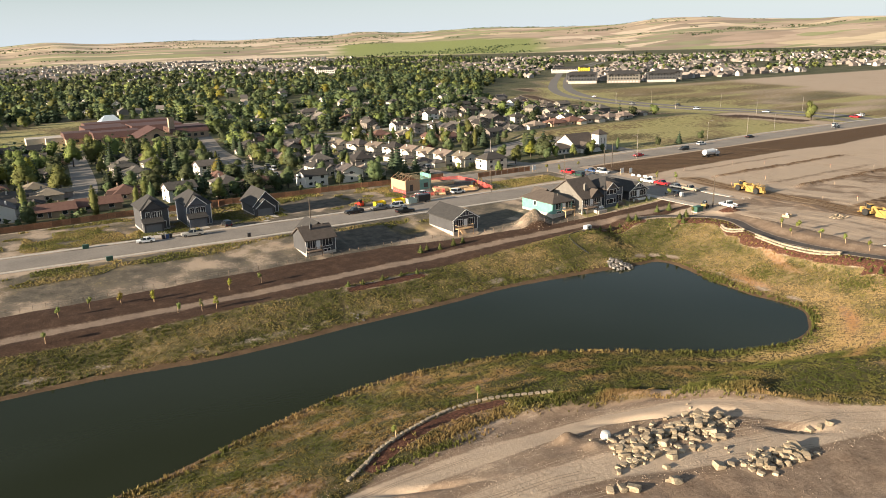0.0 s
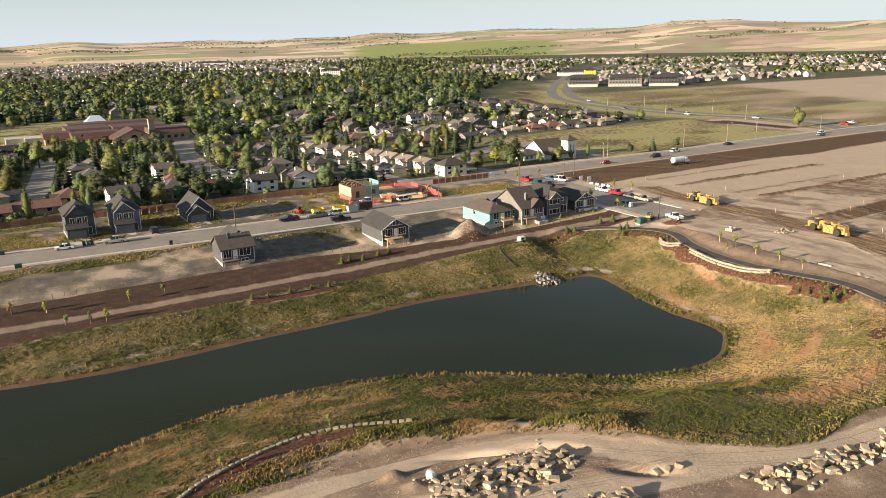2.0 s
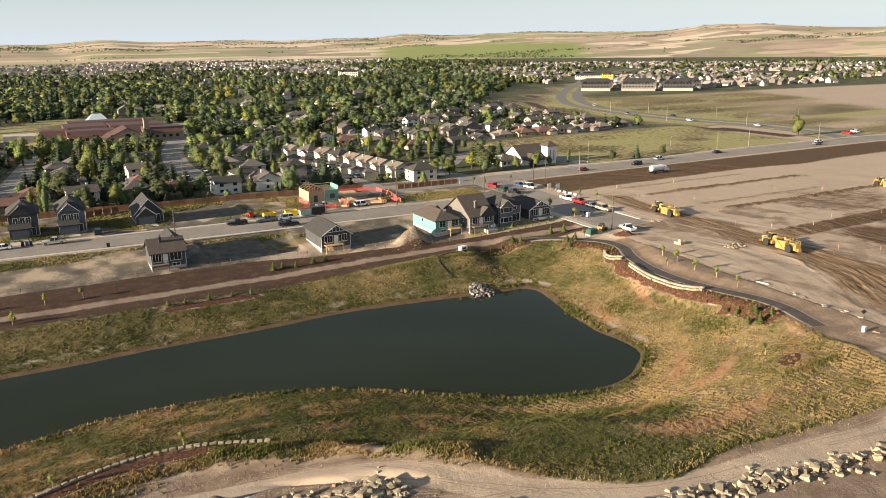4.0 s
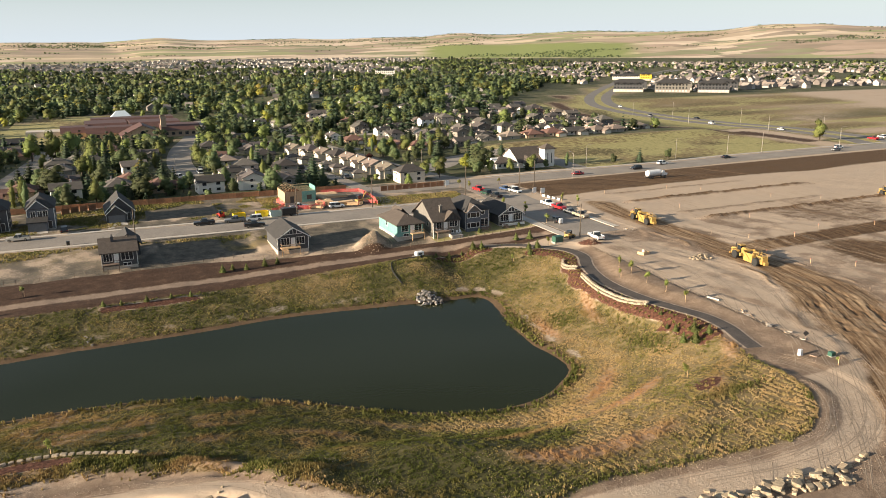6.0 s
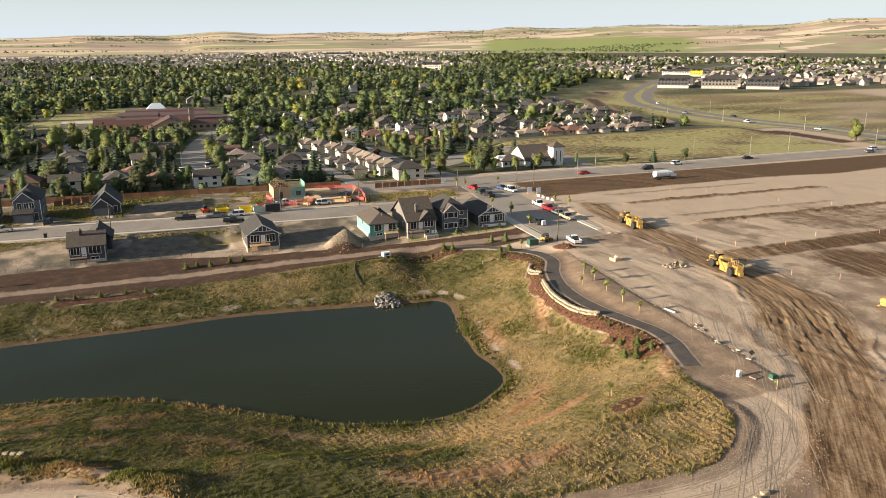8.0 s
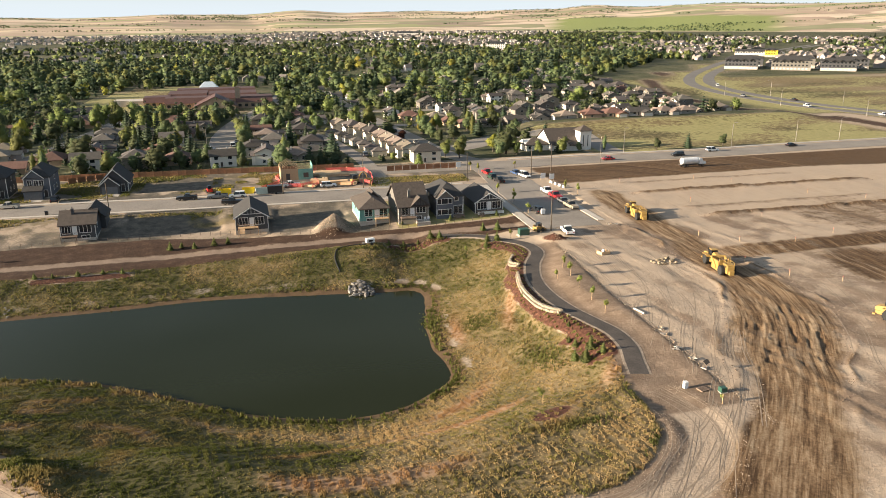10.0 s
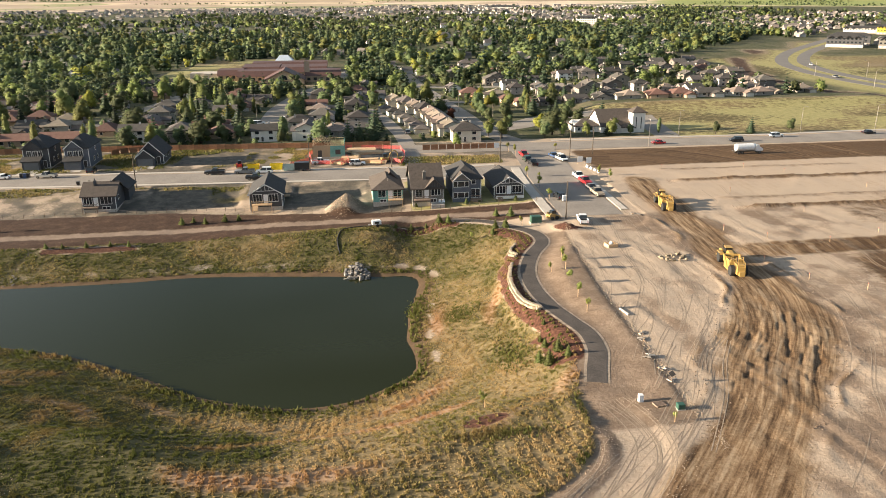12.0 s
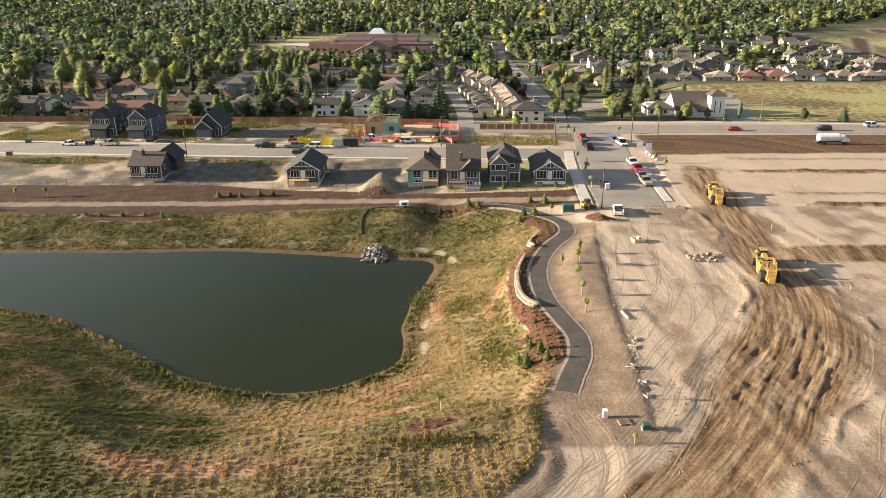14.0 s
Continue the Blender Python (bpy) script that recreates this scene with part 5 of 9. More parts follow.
# ---------------------------------------------------------------- trees
def small_sphere(rings):
    """Unit sphere of a few triangles, as vertices and faces."""
    o = np.array([(1, 0, 0), (-1, 0, 0), (0, 1, 0), (0, -1, 0), (0, 0, 1), (0, 0, -1)], float)
    f = [(0, 2, 4), (2, 1, 4), (1, 3, 4), (3, 0, 4), (2, 0, 5), (1, 2, 5), (3, 1, 5), (0, 3, 5)]
    v = [tuple(q) for q in o]
    for _ in range(rings):
        made, out = {}, []
        for a, b, c in f:
            mids = []
            for e in ((a, b), (b, c), (c, a)):
                key = tuple(sorted(e))
                if key not in made:
                    q = (np.array(v[e[0]]) + np.array(v[e[1]])) / 2
                    v.append(tuple(q / np.linalg.norm(q)))
                    made[key] = len(v) - 1
                mids.append(made[key])
            ab, bc, ca = mids
            out += [(a, ab, ca), (ab, b, bc), (ca, bc, c), (ab, bc, ca)]
        f = out
    return np.array(v), np.array(f)


def crown_arrays(kind, seed, clumps, size, core=1):
    """A crown of unit height: a knobbly leafy core of several lobes under many small leaf clumps. core: how finely the lobes are cut."""
    r = np.random.RandomState(seed)
    if kind == "broad":
        lobes = [(r.uniform(-0.17, 0.17), r.uniform(-0.17, 0.17), r.uniform(0.26, 0.86), r.uniform(0.11, 0.18)) for _ in range((2, 5, 12)[core + 1])] + [(0, 0, 0.56, 0.22)]
        lobes = np.array([(a, b, c, d) for a, b, c, d in lobes])
        squash = np.array([1.0, 1.0, 1.0])
    elif kind == "poplar":
        lobes = np.array([(r.uniform(-0.02, 0.02), r.uniform(-0.02, 0.02), h, 0.125 * math.sin(math.pi * (0.12 + 0.84 * h)) * r.uniform(0.85, 1.1)) for h in np.linspace(0.12, 0.92, 7)])
        squash = np.array([1.0, 1.0, 1.5])
    else:
        lobes = np.array([(r.uniform(-0.012, 0.012), r.uniform(-0.012, 0.012), h, 0.24 * (1.03 - h)) for h in np.linspace(0.10, 0.95, (2, 5, 9)[core + 1])])
        squash = np.array([1.0, 1.0, (2.2, 1.0, 0.62)[core + 1]])
    weight = lobes[:, 3] ** 2
    pick = r.choice(len(lobes), clumps, p=weight / weight.sum())
    c = lobes[pick]
    v = r.normal(size=(clumps, 3))
    v /= np.linalg.norm(v, axis=1)[:, None]
    if kind == "conifer":
        v[:, 2] = -np.abs(v[:, 2]) * 0.5
    p = c[:, :3] + v * squash * (c[:, 3] * r.uniform(0.84, 1.1 if core < 1 else 1.22, clumps))[:, None]
    if kind == "conifer":
        p[:, 2] += 0.04 * (1 - p[:, 2])
    middle = np.array([0, 0, 0.5])
    flat = np.array([1, 1, 0.6 if kind == "broad" else 0.2])

    def outward(q, own):
        o = (q - middle) * flat
        o = o / (np.linalg.norm(o, axis=1)[:, None] + 1e-6) * (0.85 if core < 1 else 0.55) + own * (0.3 if core < 1 else 0.55) + np.array([0, 0, 0.2])
        return o / np.linalg.norm(o, axis=1)[:, None]

    soft = outward(p, v + r.normal(size=(clumps, 3)) * 0.12)
    nrm = v + r.normal(size=(clumps, 3)) * 0.35
    nrm /= np.linalg.norm(nrm, axis=1)[:, None]
    t = np.cross(nrm, r.normal(size=(clumps, 3)))
    t /= np.linalg.norm(t, axis=1)[:, None]
    b = np.cross(nrm, t)
    s = size * r.uniform(0.6, 1.3, clumps)[:, None]
    q = np.stack([p - t * s, p - b * s * 0.8 - nrm * s * 0.2, p + t * s, p + b * s * 0.8 - nrm * s * 0.2], 1)
    faces = np.arange(clumps * 4).reshape(-1, 4)
    tri = [np.concatenate([faces[:, [0, 1, 2]], faces[:, [0, 2, 3]]])]
    vs, ns, base = [q.reshape(-1, 3)], [np.repeat(soft, 4, 0)], clumps * 4
    sv, sf = small_sphere(max(core, 0))
    for x, y, z, rad in lobes:
        w = sv * squash * (rad * 0.86 * r.uniform(0.78, 1.1, (len(sv), 1))) + np.array([x, y, z])
        vs.append(w)
        ns.append(outward(w, sv))
        tri.append(sf + base)
        base += len(sv)
    return np.concatenate(vs), np.concatenate(tri), np.concatenate(ns)


def soften(me, normals):
    """Rounds the shading of a crown: every leaf clump takes the crown's own outward direction."""
    me.normals_split_custom_set_from_vertices(normals.astype(np.float32))


def trunk_shape(kind, seed):
    r = random.Random(seed)
    s = Shape().tube((0, 0, -0.02), (0.01, 0, 0.45), 0.028 if kind == "broad" else 0.02, 0.014, 7)
    if kind == "broad":
        for _ in range(5):
            a = r.uniform(0, math.tau)
            z0 = r.uniform(0.22, 0.42)
            s.tube((0, 0, z0), (0.2 * math.cos(a), 0.2 * math.sin(a), z0 + r.uniform(0.2, 0.35)), 0.012, 0.004, 5)
        s.tube((0.01, 0, 0.45), (0.0, 0.02, 0.8), 0.014, 0.004, 5)
    else:
        s.tube((0.01, 0, 0.45), (0.0, 0.0, 0.97), 0.014, 0.003, 5)
    return s


def tree_proto(kind, seed, mat, label, clumps=420, size=0.05):
    t = thing("tree", Matrix(), label, "tree", "trees of the town")
    me = bpy.data.meshes.new("crown")
    v, f, nv = crown_arrays(kind, seed, clumps, size)
    fill_mesh(me, v, f)
    soften(me, nv)
    part("trunk", trunk_shape(kind, seed), BARK, t)
    part("crown", me, mat, t)
    return t


TREES = [
    tree_proto("broad", 1, LEAF, "large dark green broadleaf tree", 1100, 0.027),
    tree_proto("broad", 2, LEAF, "rounded green broadleaf tree", 1000, 0.027),
    tree_proto("broad", 3, LEAF_LIGHT, "sunlit light green broadleaf tree", 1100, 0.027),
    tree_proto("conifer", 4, NEEDLE, "dark pointed spruce tree", 900, 0.022),
    tree_proto("conifer", 5, NEEDLE, "tall dark green spruce tree", 900, 0.022),
    tree_proto("poplar", 6, LEAF_LIGHT, "slim upright poplar tree", 600, 0.02),
    tree_proto("broad", 7, LEAF_YELLOW, "broadleaf tree with yellowing leaves", 1200, 0.023),
    tree_proto("broad", 8, LEAF_RED, "dark red ornamental tree", 800, 0.026),
    tree_proto("poplar", 9, LEAF, "dense green columnar tree", 600, 0.021),
]
TREE_USED = [False] * len(TREES)


def put_tree(kind, x, y, height, wide=1.0, turn=0.0, z=None):
    z = zat(x, y) if z is None else z
    m = pose(x, y, z - 0.05, 0, 0, turn) @ Matrix.Diagonal((height * wide, height * wide, height, 1))
    if not TREE_USED[kind]:
        TREE_USED[kind] = True
        TREES[kind].matrix_basis = m
        return TREES[kind]
    t = copy_thing(TREES[kind], Matrix())
    t.matrix_basis = m
    return t


ROAD_LINES = [(STREET, 9), (SIDE, 11), (MAIN, 10), (NORTH, 7), (LANE, 5), (CRES, 8), (WEST_ST, 6.5), (EAST_ST, 6.5), (EAST_ST2, 6.5), (HIGHWAY, 24), (CUT, 12), (CHURCH_DRIVE, 6), (CHURCH_PARK, 8)]


def clear_of(xy, gap):
    """Which places are clear of houses and roads."""
    ok = np.ones(len(xy), bool)
    hs = np.array(HOUSES)
    for a in range(0, len(xy), 4000):
        d = np.hypot(xy[a:a + 4000, None, 0] - hs[None, :, 0], xy[a:a + 4000, None, 1] - hs[None, :, 1]).min(1)
        ok[a:a + 4000] &= d > gap
    for line, w in ROAD_LINES:
        ok &= away(xy, line) > w
    return ok


r_t = np.random.RandomState(11)
cand = np.stack([r_t.uniform(-130, 400, 14000), r_t.uniform(243, 520, 14000)], 1)
x_, y_ = cand[:, 0], cand[:, 1]
density = np.where(x_ < 152, 0.10 + 0.3 * ramp(y_, 350, 460), np.where(x_ < 200, 0.12, 0.085)) + 0.4 * ramp(y_, 440, 510) * (x_ < 330)
density = np.where((x_ > 236) & (y_ < 334), 0, density)
density = np.where((x_ > 200) & (x_ < 250) & (y_ < 300), 0.05, density)
density = np.where(inside(cand, fieldring), 0, density)
density = np.where(x_ > 372, 0, density)
density = np.where((x_ > 100) & (x_ < 185) & (y_ < 300), density * 0.35, density)
ok = (r_t.rand(len(cand)) < density) & clear_of(cand, 7.4) & ~((x_ > 25) & (x_ < 145) & (y_ > 452))
picked = cand[ok]
# thin out by spacing
kept = []
grid_used = set()
for px_, py_ in picked:
    cell = (int(px_ // 5.2), int(py_ // 5.2))
    if cell in grid_used:
        continue
    grid_used.add(cell)
    kept.append((px_, py_))
kept = np.array(kept)
kept = kept[np.argsort(np.hypot(kept[:, 0] - 110, kept[:, 1]))]
KINDS, WEIGHTS = (0, 1, 2, 3, 4, 5, 6, 7, 8), (22, 16, 15, 18, 14, 7, 3, 2, 7)
rt = random.Random(21)


def size_of(kind):
    return {0: rt.uniform(7, 12), 1: rt.uniform(5, 8), 2: rt.uniform(6, 12), 3: rt.uniform(6, 11), 4: rt.uniform(7, 12), 5: rt.uniform(7, 11), 6: rt.uniform(5, 9), 7: rt.uniform(4, 6), 8: rt.uniform(6, 9)}[kind]


for px_, py_ in kept[:232]:
    kind = rt.choices(KINDS, WEIGHTS)[0]
    put_tree(kind, px_, py_, size_of(kind), rt.uniform(1.0, 1.4), rt.uniform(0, 360))


def woods(name, places, kinds, clumps, size, mats, label, lo, hi, seed):
    """Many far trees of a few kinds, one object for each leaf colour."""
    r = np.random.RandomState(seed)
    z = heights(places)
    which = r.choice(len(kinds), len(places), p=np.array([k[1] for k in kinds]) / sum(k[1] for k in kinds))
    for w, (shape_kind, _, mat) in enumerate(kinds):
        sel = np.where(which == w)[0]
        if not len(sel):
            continue
        protos = [crown_arrays(shape_kind, 60 + w * 5 + i, clumps, size, 0 if clumps > 20 else -1) for i in range(5)]
        vs, fs, tones, ns, base = [], [], [], [], 0
        for j in sel:
            v, f, nv = protos[r.randint(5)]
            h = r.uniform(lo, hi) if r.rand() < 0.75 else r.uniform(0.55, 0.8) * lo
            a = r.uniform(0, math.tau)
            c, s = math.cos(a) * h * r.uniform(1.05, 1.5), math.sin(a) * h * r.uniform(1.05, 1.5)
            vv = np.stack([v[:, 0] * c - v[:, 1] * s + places[j, 0], v[:, 0] * s + v[:, 1] * c + places[j, 1], v[:, 2] * h + z[j] - 0.22 * h * (shape_kind == "broad")], 1)
            vs.append(vv)
            ns.append(np.stack([nv[:, 0] * math.cos(a) - nv[:, 1] * math.sin(a), nv[:, 0] * math.sin(a) + nv[:, 1] * math.cos(a), nv[:, 2]], 1))
            tones.append(np.full(len(v), r.uniform(-0.22, 0.2)))
            fs.append(f + base)
            base += len(v)
        me = bpy.data.meshes.new(name)
        fill_mesh(me, np.concatenate(vs), np.concatenate(fs))
        soften(me, np.concatenate(ns))
        me.attributes.new("tone", "FLOAT", "POINT").data.foreach_set("value", np.concatenate(tones).astype(np.float32))
        tagged(part(name, me, mat), label, "woods", kind="stuff")


MIX = [("broad", 0.40, LEAF), ("broad", 0.21, LEAF_LIGHT), ("conifer", 0.36, NEEDLE), ("broad", 0.012, LEAF_YELLOW)]
near_rest = kept[232:]
woods("town_trees", near_rest, MIX, 190, 0.042, None, "mixed broadleaf and spruce trees between houses", 7, 13, 31)
shrubs = np.stack([r_t.uniform(-130, 372, 9000), r_t.uniform(245, 500, 9000)], 1)
sx_, sy_ = shrubs[:, 0], shrubs[:, 1]
shrubs = shrubs[clear_of(shrubs, 7.6) & ~inside(shrubs, fieldring) & ~((sx_ > 190) & (sy_ < 338)) & (sx_ < 356) & ~((sx_ > 25) & (sx_ < 145) & (sy_ > 452)) & (wobble(sx_, sy_, 13, 65) > -0.1)][:1700]
woods("garden_shrubs", shrubs, MIX[:3], 26, 0.1, None, "garden shrubs and hedges between the houses", 2.0, 5.0, 37)
far = np.stack([r_t.uniform(-700, 720, 16000), r_t.uniform(480, 1000, 16000)], 1)
fx, fy = far[:, 0], far[:, 1]
limit = np.interp(fy, [480, 560, 660, 760, 1000], [365, 385, 470, 560, 700])
vis = (fx < limit) & (fx > 150 - 0.66 * (fy + 20))
okf = vis & clear_of(far, 8) & ~inside(far, fieldring) & ~((fx > 30) & (fx < 142) & (fy < 620))
clear = wobble(fx, fy, 55, 40) + 0.5 * wobble(fx, fy, 20, 41)
okf &= clear < 0.7
far = far[okf][:3600]
woods("woods", far[far[:, 1] < 680], MIX, 130, 0.05, None, "dense green wood beyond the houses", 8, 16, 32)
woods("woods", far[far[:, 1] >= 680], MIX, 46, 0.075, None, "dense green wood beyond the houses", 7, 18, 38)
far2 = np.stack([r_t.uniform(-1500, 1500, 30000), r_t.uniform(1000, 2000, 30000)], 1)
fx, fy = far2[:, 0], far2[:, 1]
vis = (fx > 150 - 0.66 * (fy + 20)) & (fx < 0.62 * fy + 60)
clear = wobble(fx, fy, 130, 42) + 0.5 * wobble(fx, fy, 45, 43)
vis &= (clear < np.interp(fy, [1000, 1350, 1500, 2000], [0.5, 0.35, 0.0, -0.2]))
far2 = far2[vis][:5400]
woods("distant_woods", far2, MIX[:3], 10, 0.16, None, "far woods on the valley floor", 9, 17, 33)


# ---------------------------------------------------------------- new houses beside the pond
def near_house(x0, x1, y0, y1, z, eave, rise, style, wall_mat, roof_mat, label):
    """Body and main roof; returns the thing, with half sizes. Local -y looks to the pond."""
    w, d = x1 - x0, y1 - y0
    h = thing("house", pose((x0 + x1) / 2, (y0 + y1) / 2, z), label, "house", "new houses on the street")
    axis = "x" if style == "x" else "y"
    part("wall", body(w, d, eave, 0 if style == "hip" else rise, axis), wall_mat, h)
    part("foundation", Shape().box(-w / 2 - 0.03, w / 2 + 0.03, -d / 2 - 0.03, d / 2 + 0.03, -2.6, 0.35), CONCRETE, h, "bare grey concrete foundation")
    part("roof", hip_roof(w, d, eave, rise, 0.5) if style == "hip" else gable_roof(w, d, eave, rise, 0.45, axis), roof_mat, h)
    for zz in np.arange(0.9, eave - 0.4, 0.55):
        part("siding_course", Shape().box(-w / 2 - 0.025, w / 2 + 0.025, -d / 2 - 0.025, d / 2 + 0.025, zz, zz + 0.05), wall_mat, h)
    for sx in (-1, 1):
        part("corner_trim", Shape().box(sx * w / 2 - 0.08, sx * w / 2 + 0.08, -d / 2 - 0.05, -d / 2 + 0.05, 0.35, eave - 0.3), TRIM if wall_mat is not WRAP_TEAL else wall_mat, h)
    return h, w / 2, d / 2


def verge_boards(h, half, y, z, rise, reach=0.5, mat=TRIM):
    """White boards up both slopes of a gable end that faces -y."""
    k = rise / half
    for s in (-1, 1):
        part("verge_board", Shape().prism([(s * (half + reach), z - reach * k - 0.30), (0, z + rise - 0.30), (0, z + rise - 0.02), (s * (half + reach), z - reach * k - 0.02)], "y", y - 0.06, y + 0.02), mat, h)


def deck(h, x0, x1, y0, y1, z, mat, rail=True, steps=0):
    d = part("deck", Shape().box(x0, x1, y0, y1, z - 0.18, z), mat, h)
    for x in (x0 + 0.1, x1 - 0.1):
        part("deck_post", Shape().box(x - 0.08, x + 0.08, y0 + 0.05, y0 + 0.21, -2.2, z - 0.18), mat, d)
    if rail:
        part("railing", Shape().box(x0, x1, y0, y0 + 0.06, z + 0.9, z + 0.98).box(x0, x0 + 0.06, y0, y1, z + 0.9, z + 0.98).box(x1 - 0.06, x1, y0, y1, z + 0.9, z + 0.98), mat, d)
        n = int((x1 - x0) / 0.3)
        for i in range(n + 1):
            x = x0 + 0.03 + (x1 - x0 - 0.06) * i / n
            part("baluster", Shape().box(x - 0.025, x + 0.025, y0 + 0.01, y0 + 0.05, z, z + 0.9), mat, d)
    for i in range(steps):
        part("step", Shape().box(x0 + 0.3, x0 + 1.6, y0 - 0.3 * (i + 1), y0 - 0.3 * i, z - 0.18 * (i + 1) - 0.14, z - 0.18 * (i + 1)), mat, d)
    return d


def vents(h, places):
    for x, y, z in places:
        part("roof_vent", Shape().tube((x, y, z - 0.6), (x, y, z + 0.35), 0.09, 0.09, 8).tube((x, y, z + 0.35), (x, y, z + 0.5), 0.16, 0.16, 8), STEEL, h)


def cross_gable(h, x, w, y, depth, z, rise, wall_mat, roof_mat, trim=True):
    """A small gable roof that faces -y, set into a bigger roof."""
    part("cross_gable", Shape().prism([(x - w / 2, z - 0.1), (x + w / 2, z - 0.1), (x, z + rise - 0.1)], "y", y, y + depth), wall_mat, h)
    part("gable_roof", gable_roof(w, depth, z, rise, 0.35, "y"), roof_mat, h, m=pose(x, y + depth / 2, 0))
    if trim:
        e = part("gable_trim", Shape().prism([(-w / 2 - 0.3, z - 0.5), (0, z + rise - 0.25), (0, z + rise), (-w / 2 - 0.3, z - 0.24)], "y", 0, 0.06).prism([(w / 2 + 0.3, z - 0.5), (0, z + rise - 0.25), (0, z + rise), (w / 2 + 0.3, z - 0.24)], "y", 0, 0.06), TRIM, h, m=pose(x, y - 0.40, 0))
    return h


SHINGLES = SHINGLE_DARK
# teal-wrapped bungalow, unfinished
h, a, b = near_house(140.7, 147.9, 164.2, 178, 0.3, 3.5, 2.2, "hip", WRAP_TEAL, SHINGLE_BROWN, "unfinished bungalow wrapped in teal sheeting, dark brown roof")
cross_gable(h, 1.2, 4.2, 1.5, 5.2, 3.9, 2.1, SHINGLE_BROWN, SHINGLE_BROWN, False)
window(h, 1.8, 1.7, side_m(-1.5, -b, 1.6, 0), 2)
window(h, 1.9, 2.0, side_m(2.3, -b, 1.2, 0), 2)
window(h, 1.5, 0.6, side_m(-1.2, -b, 0.3, 0), 2)
window(h, 1.0, 1.2, side_m(-a, 1.0, 1.8, -90), 1)
door(h, 0.9, 2.1, side_m(0.6, -b, 1.1, 0), WHITE_PAINT)
deck(h, 0.0, 3.6, -b - 1.6, -b, 1.05, LUMBER, True)
vents(h, [(0.2, -4.6, 5.2)])
# brown house with a steep roof across
h, a, b = near_house(150.2, 157.8, 162.2, 176, 0.3, 4.1, 4.6, "x", SIDING_TAUPE, SHINGLE_BROWN, "tall taupe house with steep dark brown roof and rear gable")
cross_gable(h, 1.6, 4.2, -b - 0.2, 5.0, 4.2, 2.0, SIDING_DARK, SHINGLE_BROWN, False)
for i in range(9):
    part("batten", Shape().box(-0.03, 0.03, 0, 0.05, 0, 1.7 - abs(i - 4) * 0.38), SIDING_TAUPE, h, m=pose(1.6 - 1.6 + 0.4 * i, -b - 0.26, 4.15))
window(h, 1.5, 2.0, side_m(-2.2, -b, 1.7, 0), 2)
window(h, 2.3, 1.6, side_m(2.0, -b, 2.1, 0), 3)
window(h, 1.3, 0.8, side_m(1.4, -b, 0.35, 0), 2)
window(h, 1.0, 1.0, side_m(-a, -3, 2.0, -90), 1)
door(h, 0.9, 2.1, side_m(-0.3, -b, 1.4, 0), WHITE_PAINT)
deck(h, -3.5, 0.6, -b - 1.8, -b, 1.3, OLD_WOOD, True)
part("patio", Shape().box(0.6, 3.9, -b - 2.2, -b, -1.5, 0.12), CONCRETE, h)
for x in (2.6, 3.5):
    part("patio_chair", Shape().box(x, x + 0.6, -b - 0.9, -b - 0.35, 0.4, 0.5).box(x, x + 0.6, -b - 0.4, -b - 0.3, 0.5, 1.0).box(x, x + 0.08, -b - 0.9, -b - 0.82, 0.1, 0.4).box(x + 0.52, x + 0.6, -b - 0.9, -b - 0.82, 0.1, 0.4), WHITE_PAINT, h)
part("chimney", Shape().box(-0.35, 0.35, -0.35, 0.35, 4.5, 7.4).box(-0.45, 0.45, -0.45, 0.45, 7.4, 7.55).tube((0, 0, 7.55), (0, 0, 7.9), 0.18, 0.18, 8), SIDING_TAUPE, h, m=pose(-0.6, -4.4, 0))
# slate two-storey house
h, a, b = near_house(160.4, 167.5, 163.6, 176.5, 0.3, 5.6, 2.7, "hip", SIDING_BLUE, SHINGLES, "slate grey two-storey house with white windows and dark roof")
cross_gable(h, -1.4, 4.2, -b - 0.7, 6.0, 5.5, 1.8, SIDING_TAUPE, SHINGLE_BROWN)
part("bay", Shape().box(-a, 0.8, -b - 0.6, -b + 0.1, -2.0, 5.4), SIDING_BLUE, h)
for zz in (0.9, 3.7):
    window(h, 0.9, 1.3, side_m(-2.9, -b - 0.6, zz, 0), 1)
    window(h, 1.6, 1.3, side_m(-1.5, -b - 0.6, zz, 0), 1)
    window(h, 0.9, 1.3, side_m(-0.1, -b - 0.6, zz, 0), 1)
window(h, 1.0, 0.9, side_m(1.7, -b, 4.2, 0), 1)
window(h, 2.2, 2.2, side_m(2.2, -b, 0.7, 0), 2, "patio_door")
deck(h, 0.9, 3.6, -b - 1.6, -b, 0.6, OLD_WOOD, True, 2)
window(h, 1.0, 1.2, side_m(-a, 2, 4.2, -90), 1)
vents(h, [(2.0, -3.4, 7.0), (2.0, -1.2, 7.4)])
# dark bungalow with a white-trimmed rear gable
h, a, b = near_house(171.0, 178.5, 164.0, 177, 0.3, 3.5, 2.2, "y", SIDING_DARK, SHINGLES, "dark bungalow with white-trimmed gable, windows and deck")
verge_boards(h, a, -b - 0.5, 3.5, 2.2)
part("gable_ornament", Shape().box(-2.2, 2.2, -b - 0.34, -b - 0.24, 3.95, 4.08).box(-0.06, 0.06, -b - 0.34, -b - 0.24, 4.08, 5.3).box(-1.0, -0.9, -b - 0.34, -b - 0.24, 4.08, 4.75).box(0.9, 1.0, -b - 0.34, -b - 0.24, 4.08, 4.75), TRIM, h)
window(h, 2.3, 1.8, side_m(-2.0, -b, 1.4, 0), 3)
window(h, 2.3, 1.8, side_m(2.0, -b, 1.4, 0), 3)
